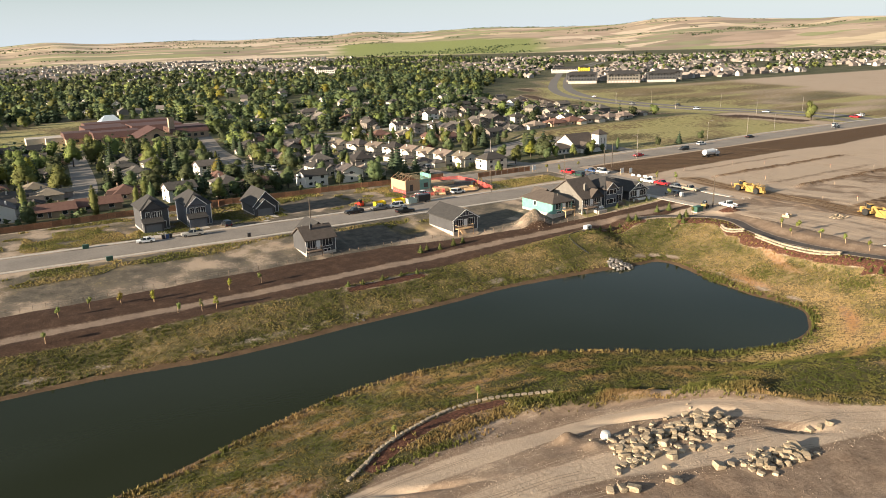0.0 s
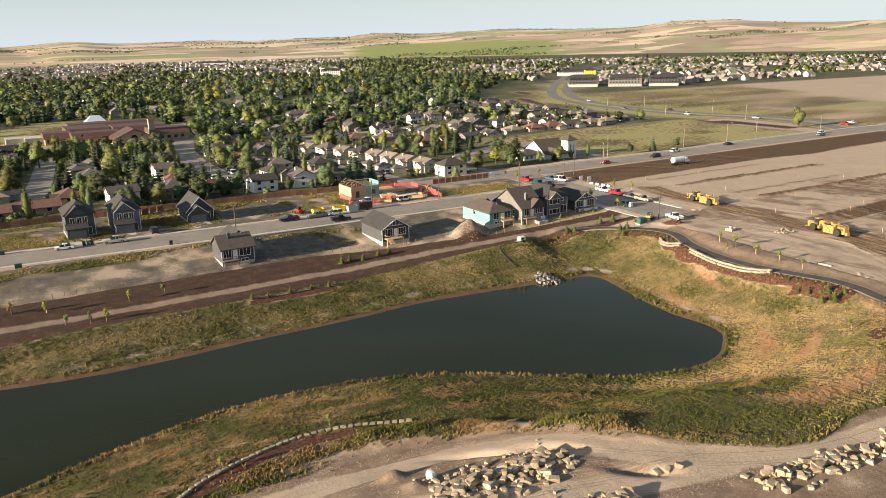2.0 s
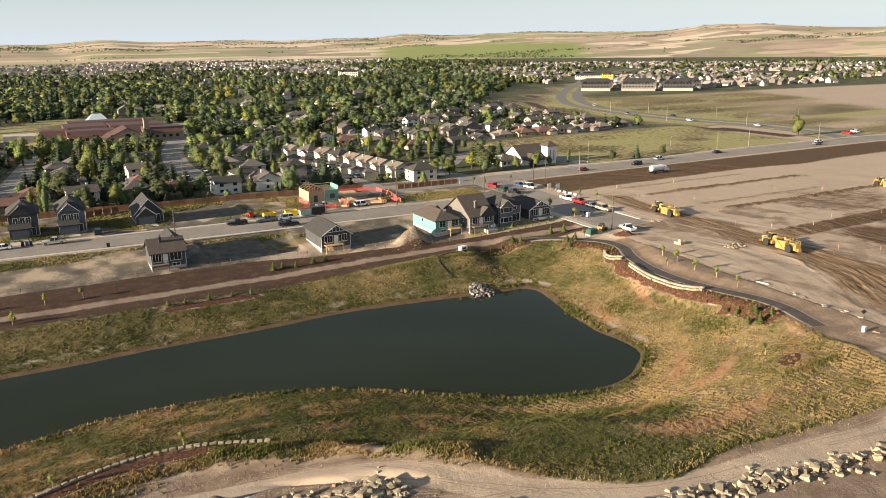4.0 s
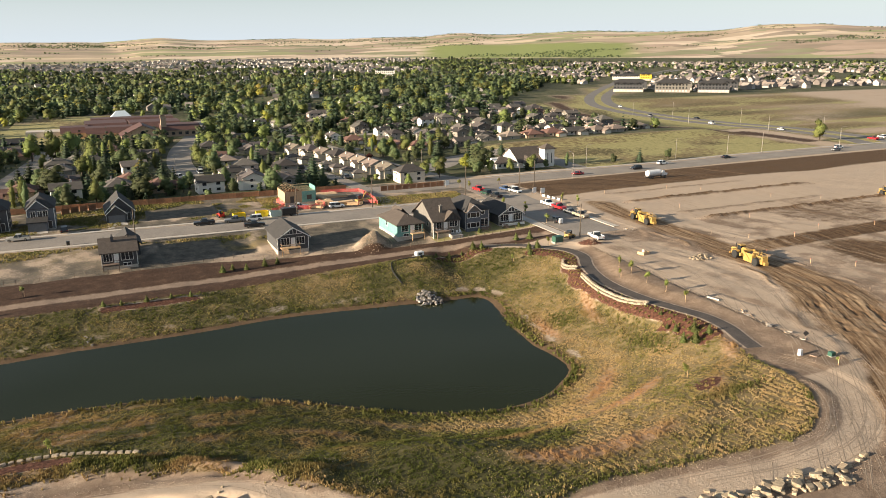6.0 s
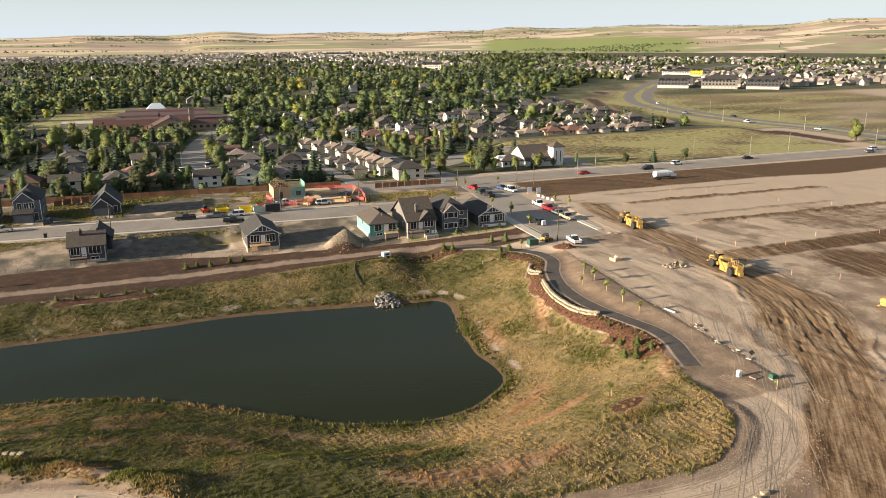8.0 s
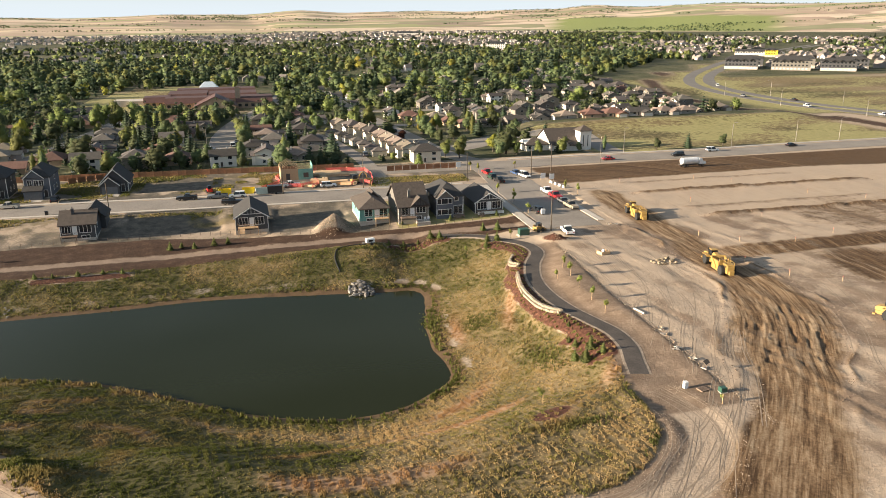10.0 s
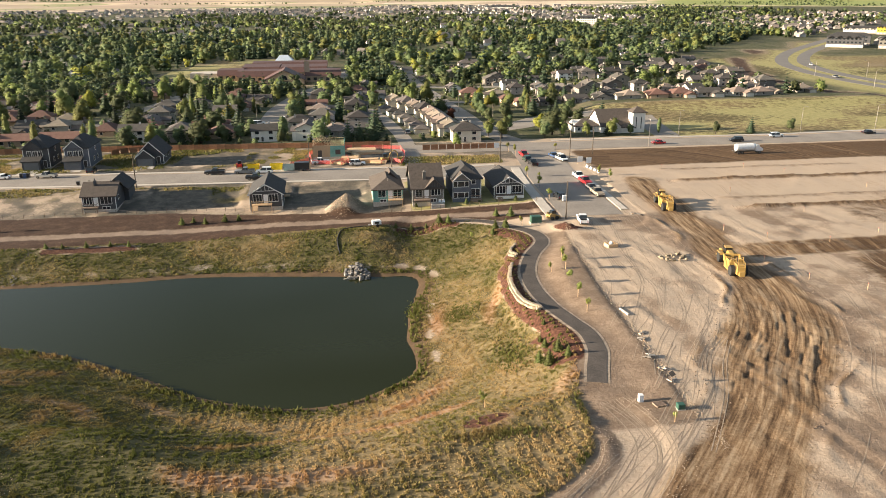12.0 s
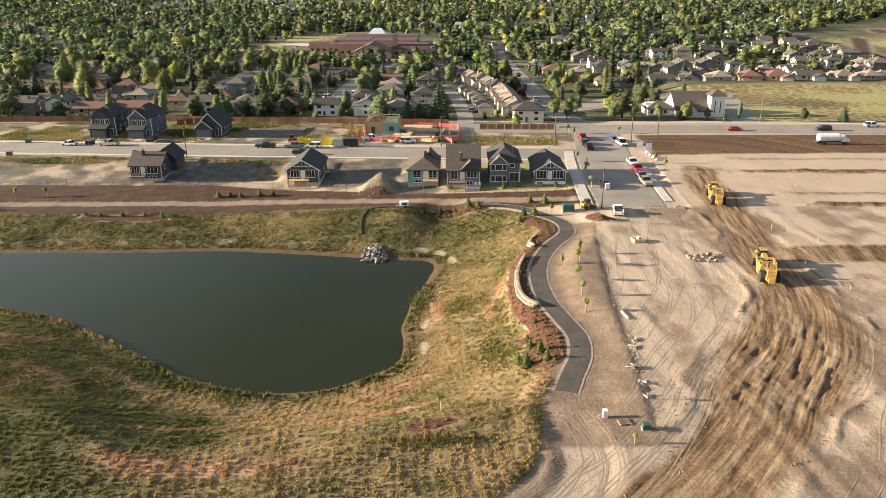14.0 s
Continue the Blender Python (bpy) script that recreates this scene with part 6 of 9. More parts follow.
door(h, 0.9, 2.1, side_m(0.0, -b, 1.1, 0), WHITE_PAINT)
deck(h, -3.5, 3.5, -b - 1.5, -b, 1.05, OLD_WOOD, False, 4)
part("skirt", Shape().box(-3.6, 3.6, -b - 1.56, -b - 1.5, 0.3, 1.05), TRIM, h, "pale deck skirting")
# dark bungalow by the spoil heap
h, a, b = near_house(110.2, 118.1, 169.4, 182, -1.2, 3.9, 2.4, "y", SIDING_DARK, SHINGLES, "dark bungalow with white gable trim and unfinished timber deck")
verge_boards(h, a, -b - 0.5, 3.9, 2.4)
part("gable_ornament", Shape().box(-2.3, 2.3, -b - 0.34, -b - 0.24, 4.4, 4.53).box(-0.06, 0.06, -b - 0.34, -b - 0.24, 4.53, 5.9).box(-1.0, -0.9, -b - 0.34, -b - 0.24, 4.53, 5.3).box(0.9, 1.0, -b - 0.34, -b - 0.24, 4.53, 5.3), TRIM, h)
window(h, 2.1, 1.8, side_m(-2.0, -b, 1.7, 0), 3)
window(h, 2.1, 1.8, side_m(1.9, -b, 1.7, 0), 3)
door(h, 0.9, 2.1, side_m(0.0, -b, 1.3, 0), WHITE_PAINT)
window(h, 1.2, 1.0, side_m(a, -3.5, 1.8, 90), 1)
window(h, 1.0, 1.0, side_m(a, 2.0, 1.8, 90), 1)
deck(h, -3.4, 1.5, -b - 1.8, -b, 1.25, LUMBER, True, 5)
part("porch", Shape().box(a, a + 1.5, 1.0, 2.8, 0.9, 1.05), LUMBER, h)
# grey bungalow at the end of the row
h, a, b = near_house(69.3, 77.2, 173.6, 182, -1.3, 4.0, 2.5, "x", SIDING_DARK, SHINGLE_BROWN, "grey-brown bungalow with low wide roof beside bare lots")
part("rear_wing", Shape().prism([(-0.4, -2.4), (a + 1.2, -2.4), (a + 1.2, 3.9), (2.4, 6.0), (-0.4, 3.9)], "y", b - 0.3, b + 6.0), SIDING_DARK, h)
part("rear_roof", gable_roof(5.6, 7.6, 4.1, 2.4, 0.5, "y"), SHINGLES, h, m=pose(2.4, b + 2.3, 0))
window(h, 1.9, 1.8, side_m(-2.6, -b, 1.6, 0), 3)
window(h, 2.6, 1.8, side_m(1.7, -b, 1.7, 0), 3)
window(h, 1.8, 0.7, side_m(1.6, -b, 0.2, 0), 2)
door(h, 0.9, 2.1, side_m(-0.7, -b, 1.2, 0), WHITE_PAINT)
window(h, 1.0, 1.0, side_m(a, -1.2, 2.2, 90), 1)
deck(h, -3.9, -0.2, -b - 1.4, -b, 1.1, OLD_WOOD, True)
part("chimney", Shape().box(-0.3, 0.3, -0.3, 0.3, 4.2, 7.0).tube((0, 0, 7.0), (0, 0, 7.5), 0.14, 0.14, 8), SIDING_DARK, h, m=pose(-1.2, -1.2, 0))
vents(h, [(-3.0, 0.2, 6.3), (2.2, -0.2, 6.3)])


def street_house(x0, x1, y0, y1, floors, wall_mat, roof_mat, label, trim):
    """A house across the street; its garage looks to -y."""
    z0 = zat((x0 + x1) / 2, y0)
    eave = 2.9 * floors + 0.5
    h, a, b = near_house(x0, x1, y0 + 1.5, y1, z0, eave, 3.0 if floors == 2 else 3.8, "hip" if floors == 2 else "y", wall_mat, roof_mat, label)
    gw = a * 1.25
    part("garage", Shape().box(-a, -a + gw + 0.6, -b - 2.2, -b + 0.1, -1.0, 2.9), wall_mat, h)
    garage_door(h, gw - 0.4, side_m(-a + gw / 2 + 0.3, -b - 2.2, 0.05, 0), DOOR_GREY)
    if floors == 2:
        part("garage_roof", Shape().prism([(-b - 2.8, 2.85), (-b + 0.2, 3.9), (-b + 0.2, 3.65), (-b - 2.8, 2.6)], "x", -a - 0.3, -a + gw + 0.9), roof_mat, h)
        cross_gable(h, -0.6, a * 1.5, -b - 0.6, 5.0, eave, 2.3, wall_mat, roof_mat, trim)
        for x in (-1.9, -0.2, 1.2):
            window(h, 1.1, 1.5, side_m(x, -b, 3.8, 0), 2)
    else:
        cross_gable(h, -a + gw / 2 + 0.3, gw + 0.6, -b - 2.2, 5.0, 2.9, 2.3, wall_mat, roof_mat, True)
        verge_boards(h, a, -b - 0.48, eave, 3.8)
    window(h, 1.2, 1.2, side_m(a, -1.5, 1.6, 90), 2)
    window(h, 1.0, 1.2, side_m(a, 2.0, 1.6, 90), 1)
    if floors == 2:
        window(h, 1.0, 1.2, side_m(a, 0.5, 4.4, 90), 1)
    door(h, 0.95, 2.1, side_m(a * 0.62, -b, 0.3, 0))
    part("driveway", Shape().box(-a, -a + gw + 0.6, -b - 9.0, -b - 2.2, -0.6, 0.06), CONCRETE, h, "pale concrete driveway")
    return h


street_house(40, 47.2, 217, 229, 2, SIDING_DARK, SHINGLES, "dark brown two-storey house with front garage", False)
street_house(52, 58.8, 216, 230, 2, SIDING_BLUE, SHINGLES, "slate blue two-storey house with white gable trim", True)
street_house(72, 79.6, 218, 231, 1, SIDING_DARK, SHINGLES, "dark grey bungalow with tall gable and garage", True)


# ---------------------------------------------------------------- church
def church():
    c = thing("church", pose(231.5, 258.5, zat(232, 258), 0, 0, 0) @ Matrix.Scale(0.77, 4), "white church with dark grey roofs and square tower", "church")
    part("wall", Shape().prism([(-10, -1), (10, -1), (10, 3.4), (0, 9.6), (-10, 3.4)], "x", -4, 13), SIDING_WHITE, c)
    part("roof", gable_roof(17, 20, 3.7, 6.4, 0.7, "x"), SHINGLE_BROWN, c, m=pose(4.5, 0, 0))
    part("wing_wall", Shape().prism([(-7, -1), (5, -1), (5, 2.9), (-1, 5.4), (-7, 2.9)], "x", -16, -4), SIDING_WHITE, c)
    part("wing_roof", hip_roof(13, 12, 3.1, 2.8, 0.6), SHINGLE_BROWN, c, m=pose(-9.8, -1, 0))
    part("entrance_wall", Shape().prism([(-3.4, -1), (3.4, -1), (3.4, 3.2), (0, 6.0), (-3.4, 3.2)], "y", -13, -8, pose(1.5, 0, 0)), SIDING_WHITE, c)
    part("entrance_roof", gable_roof(6.8, 9, 3.4, 2.9, 0.5, "y"), SHINGLE_BROWN, c, m=pose(1.5, -8.8, 0))
    part("arched_window", Shape().prism([(-0.9, 1.2), (0.9, 1.2), (0.9, 3.2), (0.55, 3.9), (0, 4.2), (-0.55, 3.9), (-0.9, 3.2)], "y", -13.06, -12.98, pose(1.5, 0, 0)), GLASS, c)
    part("side_wing_wall", Shape().box(5, 11, -13, -9, -1, 3.0), SIDING_WHITE, c)
    part("side_wing_roof", hip_roof(6, 5, 3.1, 1.6, 0.5), SHINGLE_BROWN, c, m=pose(8, -11, 0))
    tower = part("tower", Shape().box(-3, 3, -3, 3, -1, 9.6), SIDING_WHITE, c, m=pose(13.6, -9, 0))
    part("tower_roof", hip_roof(6, 6, 9.8, 2.6, 0.8), SHINGLE_BROWN, tower)
    for x in (-1.2, 1.2):
        part("slit_window", Shape().box(x - 0.2, x + 0.2, -3.04, -2.98, 2, 7.6), GLASS, tower)
        part("slit_window", Shape().box(2.98, 3.04, x - 0.2, x + 0.2, 2, 7.6), GLASS, tower)
    for x in (-14, -11, -8):
        window(c, 1.4, 1.5, side_m(x, -7, 1.0, 0), 2)
    HOUSES.extend([(218, 260), (226, 260), (234, 260), (240, 262), (246, 254)])


church()


def school():
    s = thing("school", pose(104, 490, zat(104, 490) + 0.3), "brick school with red-brown metal roofs and chimney", "school")
    red = material("red_brown_metal_roof", [(0.075, 0.036, 0.028), (0.11, 0.055, 0.042)], 0.3, 0.6, 0.0, fine=8)
    part("entrance_wall", Shape().prism([(-12, -2), (12, -2), (12, 3.2), (0, 8.6), (-12, 3.2)], "y", -19, 1, pose(-3.5, 0, 0)), SIDING_TAN, s)
    part("entrance_roof", gable_roof(24, 20, 3.5, 5.6, 1.0, "y"), red, s, m=pose(-3.5, -9, 0))
    part("arched_window", Shape().prism([(-2, 3.0), (2, 3.0), (1.7, 4.4), (1, 5.4), (0, 5.7), (-1, 5.4), (-1.7, 4.4)], "y", -19.3, -18.95, pose(-3.5, 0, 0)), GLASS, s)
    part("entrance_door", Shape().box(-6, -1, -19.2, -18.95, -0.5, 2.2), GLASS, s)
    for x0, x1, y0, y1, h in ((9, 31, -4, 17, 6.2), (-34, -8, 0, 20, 6.0), (-48, -33, 14, 34, 5.6), (-8, 22, 20, 48, 6.4), (-34, -10, 28, 60, 6.0)):
        w = part("wall", Shape().box(x0, x1, y0, y1, -2, h - 2.4), SIDING_TAN, s)
        part("roof", Shape().prism([(y0 - 0.5, h - 2.6), (y0 + 5, h + 0.4), (y1 - 2, h + 0.4), (y1 + 0.4, h - 2.6)], "x", x0 - 0.5, x1 + 0.5), red, w)
        for i in range(int((x1 - x0) / 4)):
            part("window", Shape().box(x0 + 1 + 4 * i, x0 + 3 + 4 * i, y0 - 0.08, y0 - 0.02, 0.9, 2.6), GLASS, w)
    part("flat_wing", Shape().box(-68, -48, 28, 40, -2, 3.4).box(-58, -48, 22, 28, -2, 3.6), CONCRETE, s)
    part("chimney", Shape().box(-1.6, 1.6, -1.6, 1.6, 0, 12.5).box(-1.8, 1.8, -1.8, 1.8, 12.1, 12.5), SIDING_TAN, s, m=pose(10, 1, 0))
    part("skylight_roof", Shape().add([(-8, -8, 4), (8, -8, 4), (8, 8, 4), (-8, 8, 4), (-3, 0, 9.5), (3, 0, 9.5), (-8, -8, 0), (8, -8, 0), (8, 8, 0), (-8, 8, 0)],
         [(0, 1, 5, 4), (1, 2, 5), (2, 3, 4, 5), (3, 0, 4), (0, 6, 7, 1), (1, 7, 8, 2), (2, 8, 9, 3), (3, 9, 6, 0), (6, 9, 8, 7)]), plain("pale_blue_metal_roof", (0.50, 0.57, 0.62), 0.4), s, "pale blue metal roof", m=pose(-10, 92, 0))
    part("hall", Shape().box(-30, 22, 60, 80, -2, 4.6), SIDING_TAN, s)
    part("hall_roof", Shape().prism([(59, 4.4), (64, 6.6), (77, 6.6), (81, 4.4)], "x", -30.5, 22.5), red, s)


school()


# ---------------------------------------------------------------- fences
def board_fence(x0, y0, x1, y1, label="cedar board fence along the back of the lots"):
    n = max(1, int(math.hypot(x1 - x0, y1 - y0) / 2.44))
    f = thing("fence", Matrix(), label, "fence")
    ang = math.degrees(math.atan2(y1 - y0, x1 - x0))
    front = [q for i in range(17) for q in ((0.01 + i * 0.142, -0.02), (0.015 + i * 0.142, -0.035), (0.13 + i * 0.142, -0.035), (0.135 + i * 0.142, -0.02))]
    panel = Shape().prism(front + [(2.42, 0.02), (0.0, 0.02)], "z", 0.04, 1.8)
    me, post = panel.mesh("panel"), Shape().box(-0.06, 0.06, -0.06, 0.06, -0.3, 1.95).mesh("post")
    for i in range(n):
        t = i / n
        x, y = x0 + (x1 - x0) * t, y0 + (y1 - y0) * t
        m = pose(x, y, zat(x, y), 0, 0, ang)
        part("panel", me, FENCE_WOOD, f, m=m)
        part("post", post, FENCE_WOOD, f, m=m)


board_fence(-30, 241, 40, 243.5)
board_fence(40, 243.5, 100, 240)
board_fence(100, 240, 150, 236.5)
board_fence(160, 228.5, 184, 228)
board_fence(60, 236, 70, 241, "new orange cedar fence panels beside a house")

wire_fence = thing("stake_fence", Matrix(), "low wire and stake fence along the brown topsoil", "fence")
stake = Shape().box(-0.04, 0.04, -0.04, 0.04, -0.3, 1.1).mesh("stake")
px0 = None
rail_s = Shape()
for x in np.arange(-4, 183, 2.4):
    y = float(171.3 - 12.0 * ramp(np.array([x]), 95, 148)[0])
    z = zat(x, y)
    part("stake", stake, OLD_WOOD, wire_fence, m=pose(x, y, z, random.uniform(-4, 4), random.uniform(-4, 4)))
    if px0:
        for dz in (0.95, 0.5):
            rail_s.tube((px0[0], px0[1], px0[2] + dz), (x, y, z + dz), 0.018, 0.018, 4)
    px0 = (x, y, z)
part("wire", rail_s, STEEL, wire_fence)

# ---------------------------------------------------------------- poles and lamps
def pole(x, y, h, label="dark wooden utility pole"):
    p = thing("utility_pole", pose(x, y, zat(x, y)), label + " standing beside the street", "pole", "utility poles")
    part("shaft", Shape().tube((0, 0, -0.4), (0, 0, h), 0.16, 0.11, 9), BARK, p)
    part("cap", Shape().tube((0, 0, h), (0, 0, h + 0.08), 0.13, 0.05, 9), STEEL, p)


for x, y in ((183.5, 143), (78, 191), (124, 203.5), (148, 204), (181, 205), (213, 214), (204, 209)):
    pole(x, y, 9.0)


def street_lamp(x, y, turn, h=9.5):
    p = thing("street_lamp", pose(x, y, zat(x, y), 0, 0, turn), "slim grey steel street lamp with curved arm", "street lamp", "street lamps")
    part("post", Shape().tube((0, 0, -0.3), (0, 0, h - 0.8), 0.11, 0.07, 8), STEEL, p)
    arm = Shape()
    pts = [(0, 0, h - 0.8), (0.35, 0, h - 0.25), (1.0, 0, h), (2.2, 0, h + 0.05)]
    for q, w in zip(pts, pts[1:]):
        arm.tube(q, w, 0.05, 0.045, 6)
    part("arm", arm, STEEL, p)
    part("lamp_head", Shape().box(2.0, 2.8, -0.16, 0.16, h - 0.03, h + 0.13, bevel=0.05), STEEL, p)


for x, y, t in ((253, 239, -90), (300, 239.5, -90), (350, 239, -90), (400, 238, -90), (190, 262, 0), (186, 320, 180), (100, 300, 0), (115, 345, 180), (420, 300, 0), (416, 360, 0), (420, 420, 0), (452, 290, 180), (450, 350, 180), (447, 410, 180), (235, 222, 90), (330, 240, -90)):
    street_lamp(x, y, t)


# ---------------------------------------------------------------- vehicles
PAINTS = {}


def paint(colour):
    if colour not in PAINTS:
        m = plain("car_paint", colour, 0.28)
        PAINTS[colour] = m
    return PAINTS[colour]


LIGHT_GLASS = plain("lamp_glass", (0.6, 0.6, 0.58), 0.15)
TAIL_GLASS = plain("tail_lamp_red", (0.3, 0.01, 0.01), 0.2)


def vehicle(kind, x, y, turn, colour, word):
    """A parked car, seen along +x: kind is sedan, suv, pickup or van."""
    L = {"sedan": 4.6, "suv": 4.8, "pickup": 5.7, "van": 5.2}[kind]
    H = {"sedan": 1.45, "suv": 1.75, "pickup": 1.85, "van": 1.95}[kind]
    c = thing("car" if kind != "pickup" else "pickup_truck", pose(x, y, zat(x, y) + 0.06, 0, 0, turn), "%s %s parked on the asphalt" % (word, {"sedan": "saloon car", "suv": "sport utility car", "pickup": "pickup truck", "van": "passenger van"}[kind]), "car" if kind != "pickup" else "truck", "parked vehicles")
    a, w, hood = L / 2, 0.93, 0.95 if kind != "sedan" else 0.85
    if kind == "pickup":
        lower = [(-a, 0.38), (a - 0.05, 0.38), (a, 0.6), (a - 0.08, 1.02), (a - 1.35, 1.1), (-0.35, 1.1), (-0.35, 1.05), (-a, 1.05)]
        cab = [(0.95, 1.08), (0.35, H), (-0.85, H), (-1.0, 1.08)]
    else:
        lower = [(-a, 0.35), (a - 0.05, 0.35), (a, 0.55), (a - 0.1, hood - 0.1), (a - 1.1, hood), (-a + 0.15, hood + 0.02), (-a, 0.8)]
        back = -a + (0.75 if kind == "sedan" else 0.15)
        cab = [(a - 1.15, hood), (a - 1.9, H), (back + (0.7 if kind == "sedan" else 0.25), H), (back, hood)]
    part("body", Shape().prism(lower, "y", -w, w), paint(colour), c)
    cs = Shape()
    n = len(cab)
    ring = [(u, -w * (0.97 if z < 1.2 else 0.8), z) for u, z in cab] + [(u, w * (0.97 if z < 1.2 else 0.8), z) for u, z in cab]
    cs.add(ring, [tuple(range(n - 1, -1, -1)), tuple(range(n, 2 * n))] + [(i, (i + 1) % n, n + (i + 1) % n, n + i) for i in range(n)])
    part("cabin", cs, GLASS, c, "dark window glass")
    part("roof_panel", Shape().box(cab[2][0] - 0.02, cab[1][0] + 0.02, -w * 0.81, w * 0.81, H - 0.03, H + 0.03), paint(colour), c)
    for u in (0.5 * (cab[1][0] + cab[2][0]),):
        for s in (-1, 1):
            part("pillar", Shape().box(u - 0.06, u + 0.06, s * w * 0.9 - 0.05, s * w * 0.9 + 0.05, hood - 0.02, H - 0.02), paint(colour), c)
    if kind == "pickup":
        part("bed", Shape().box(-a + 0.12, -1.1, -w + 0.12, w - 0.12, 1.052, 1.07), BLACK_PAINT, c)
        for s in (-1, 1):
            part("bed_side", Shape().box(-a, -1.0, s * w - 0.06, s * w + 0.02, 1.03, 1.22), paint(colour), c)
        part("tailgate", Shape().box(-a, -a + 0.08, -w, w, 1.03, 1.22), paint(colour), c)
    for s in (-1, 1):
        part("headlight", Shape().box(a - 0.12, a - 0.02, s * 0.62 - 0.18, s * 0.62 + 0.18, 0.66, 0.82), LIGHT_GLASS, c)
        part("tail_light", Shape().box(-a - 0.02, -a + 0.06, s * 0.72 - 0.12, s * 0.72 + 0.12, 0.72, 0.92), TAIL_GLASS, c)
        part("mirror", Shape().box(cab[0][0] - 0.3, cab[0][0] - 0.12, s * (w + 0.1) - 0.08, s * (w + 0.1) + 0.08, hood + 0.05, hood + 0.22), paint(colour), c)
        for u in (a - 0.9, -a + 1.0):
            r = 0.34 if kind in ("sedan", "van") else 0.39
            wh = part("wheel", Shape().lathe([(r * 0.6, -0.11), (r, -0.09), (r, 0.09), (r * 0.6, 0.11)], "y", (u, s * (w - 0.08), r)), RUBBER, c)
            part("rim", Shape().lathe([(r * 0.58, -0.125), (r * 0.3, -0.12), (r * 0.3, 0.12), (r * 0.58, 0.125)], "y", (u, s * (w - 0.08), r)), STEEL, wh)
    for e in (-a, a):
        part("bumper", Shape().box(e - 0.06, e + 0.06, -w * 0.95, w * 0.95, 0.38, 0.55), BLACK_PAINT, c)
    return c


WHITE_C, SILVER, BLACK_C, RED_C, GREY_C, TAN_C, BLUE_C, DGREEN = (0.75, 0.75, 0.74), (0.42, 0.40, 0.36), (0.018, 0.018, 0.02), (0.42, 0.02, 0.025), (0.16, 0.165, 0.17), (0.36, 0.29, 0.21), (0.05, 0.09, 0.2), (0.02, 0.06, 0.04)
for kind, x, y, turn, colour, word in (
        ("sedan", 38, 206.4, 175, WHITE_C, "white"), ("pickup", 50, 206, 175, SILVER, "silver"), ("suv", 61, 211, 90, BLACK_C, "black"),
        ("pickup", 97, 203.2, 178, BLACK_C, "black"), ("pickup", 105.5, 202.8, 178, GREY_C, "grey"), ("pickup", 109.5, 194.6, -3, BLACK_C, "black"),
        ("suv", 111, 202.6, 178, WHITE_C, "white"), ("pickup", 127, 213, 10, WHITE_C, "white"), ("suv", 138, 209, 0, WHITE_C, "white"),
        ("pickup", 190.5, 214, 92, RED_C, "red"), ("suv", 189.8, 207, 92, DGREEN, "dark green"), ("pickup", 190.2, 201, 92, BLACK_C, "black"),
        ("van", 200.6, 206, -80, WHITE_C, "white"), ("sedan", 199.5, 211, -82, BLUE_C, "blue"),
        ("pickup", 198.6, 182, -87, WHITE_C, "white"), ("pickup", 198.4, 175.5, -87, RED_C, "dark red"), ("sedan", 198.0, 169, -87, GREY_C, "grey"), ("pickup", 197.6, 163, -87, TAN_C, "tan"),
        ("suv", 187, 161, 93, BLACK_C, "black"), ("pickup", 186.4, 140, 83, WHITE_C, "white"),
        ("suv", 268, 226, 178, BLACK_C, "black"), ("suv", 286, 231.5, 0, WHITE_C, "white"), ("sedan", 322, 232.5, 0, BLACK_C, "black"), ("sedan", 240, 226, 178, RED_C, "dark red"),
        ("sedan", 384, 227, 178, GREY_C, "grey"), ("suv", 392, 232, 0, WHITE_C, "white"), ("pickup", 436, 247, 80, RED_C, "red"), ("suv", 447, 250, 80, WHITE_C, "white"), ("sedan", 430, 300, 90, WHITE_C, "white"),
        ("sedan", 105, 290, 90, WHITE_C, "white"), ("suv", 101, 297, 20, WHITE_C, "white"), ("van", 110, 306, 95, WHITE_C, "white"), ("sedan", 112, 318, 80, GREY_C, "grey"), ("sedan", 103, 283, 85, SILVER, "silver"),
        ("suv", 158, 262, 90, GREY_C, "grey"), ("pickup", 159, 285, 90, BLACK_C, "black"), ("sedan", 184, 290, 90, SILVER, "silver"), ("suv", 183, 330, 90, BLACK_C, "black"),
        ("sedan", 441, 380, 90, BLACK_C, "black"), ("suv", 426, 350, -92, WHITE_C, "white"), ("sedan", 427, 410, -92, GREY_C, "grey"), ("suv", 455, 480, 65, WHITE_C, "white")):
    vehicle(kind, x, y, turn, colour, word)


def big_wheel(parent, x, y, r, w, rim_mat):
    wh = part("wheel", Shape().lathe([(r * 0.55, -w / 2), (r * 0.9, -w / 2), (r, -w / 2 + 0.12), (r, w / 2 - 0.12), (r * 0.9, w / 2), (r * 0.55, w / 2)], "y", (x, y, r), 20), RUBBER, parent, "dusty black earthmover tyre")
    part("rim", Shape().lathe([(r * 0.54, -w / 2 + 0.06), (r * 0.25, -w / 2 + 0.12), (r * 0.25, w / 2 - 0.12), (r * 0.54, w / 2 - 0.06)], "y", (x, y, r), 16), rim_mat, wh)
    lug = Shape().box(-0.09, 0.09, -w / 2, w / 2, r - 0.04, r + 0.035).mesh("lug")
    for i in range(18):
        part("lug", lug, RUBBER, wh, m=pose(x, y, r) @ pose(0, 0, 0, 0, 20 * i, 0))


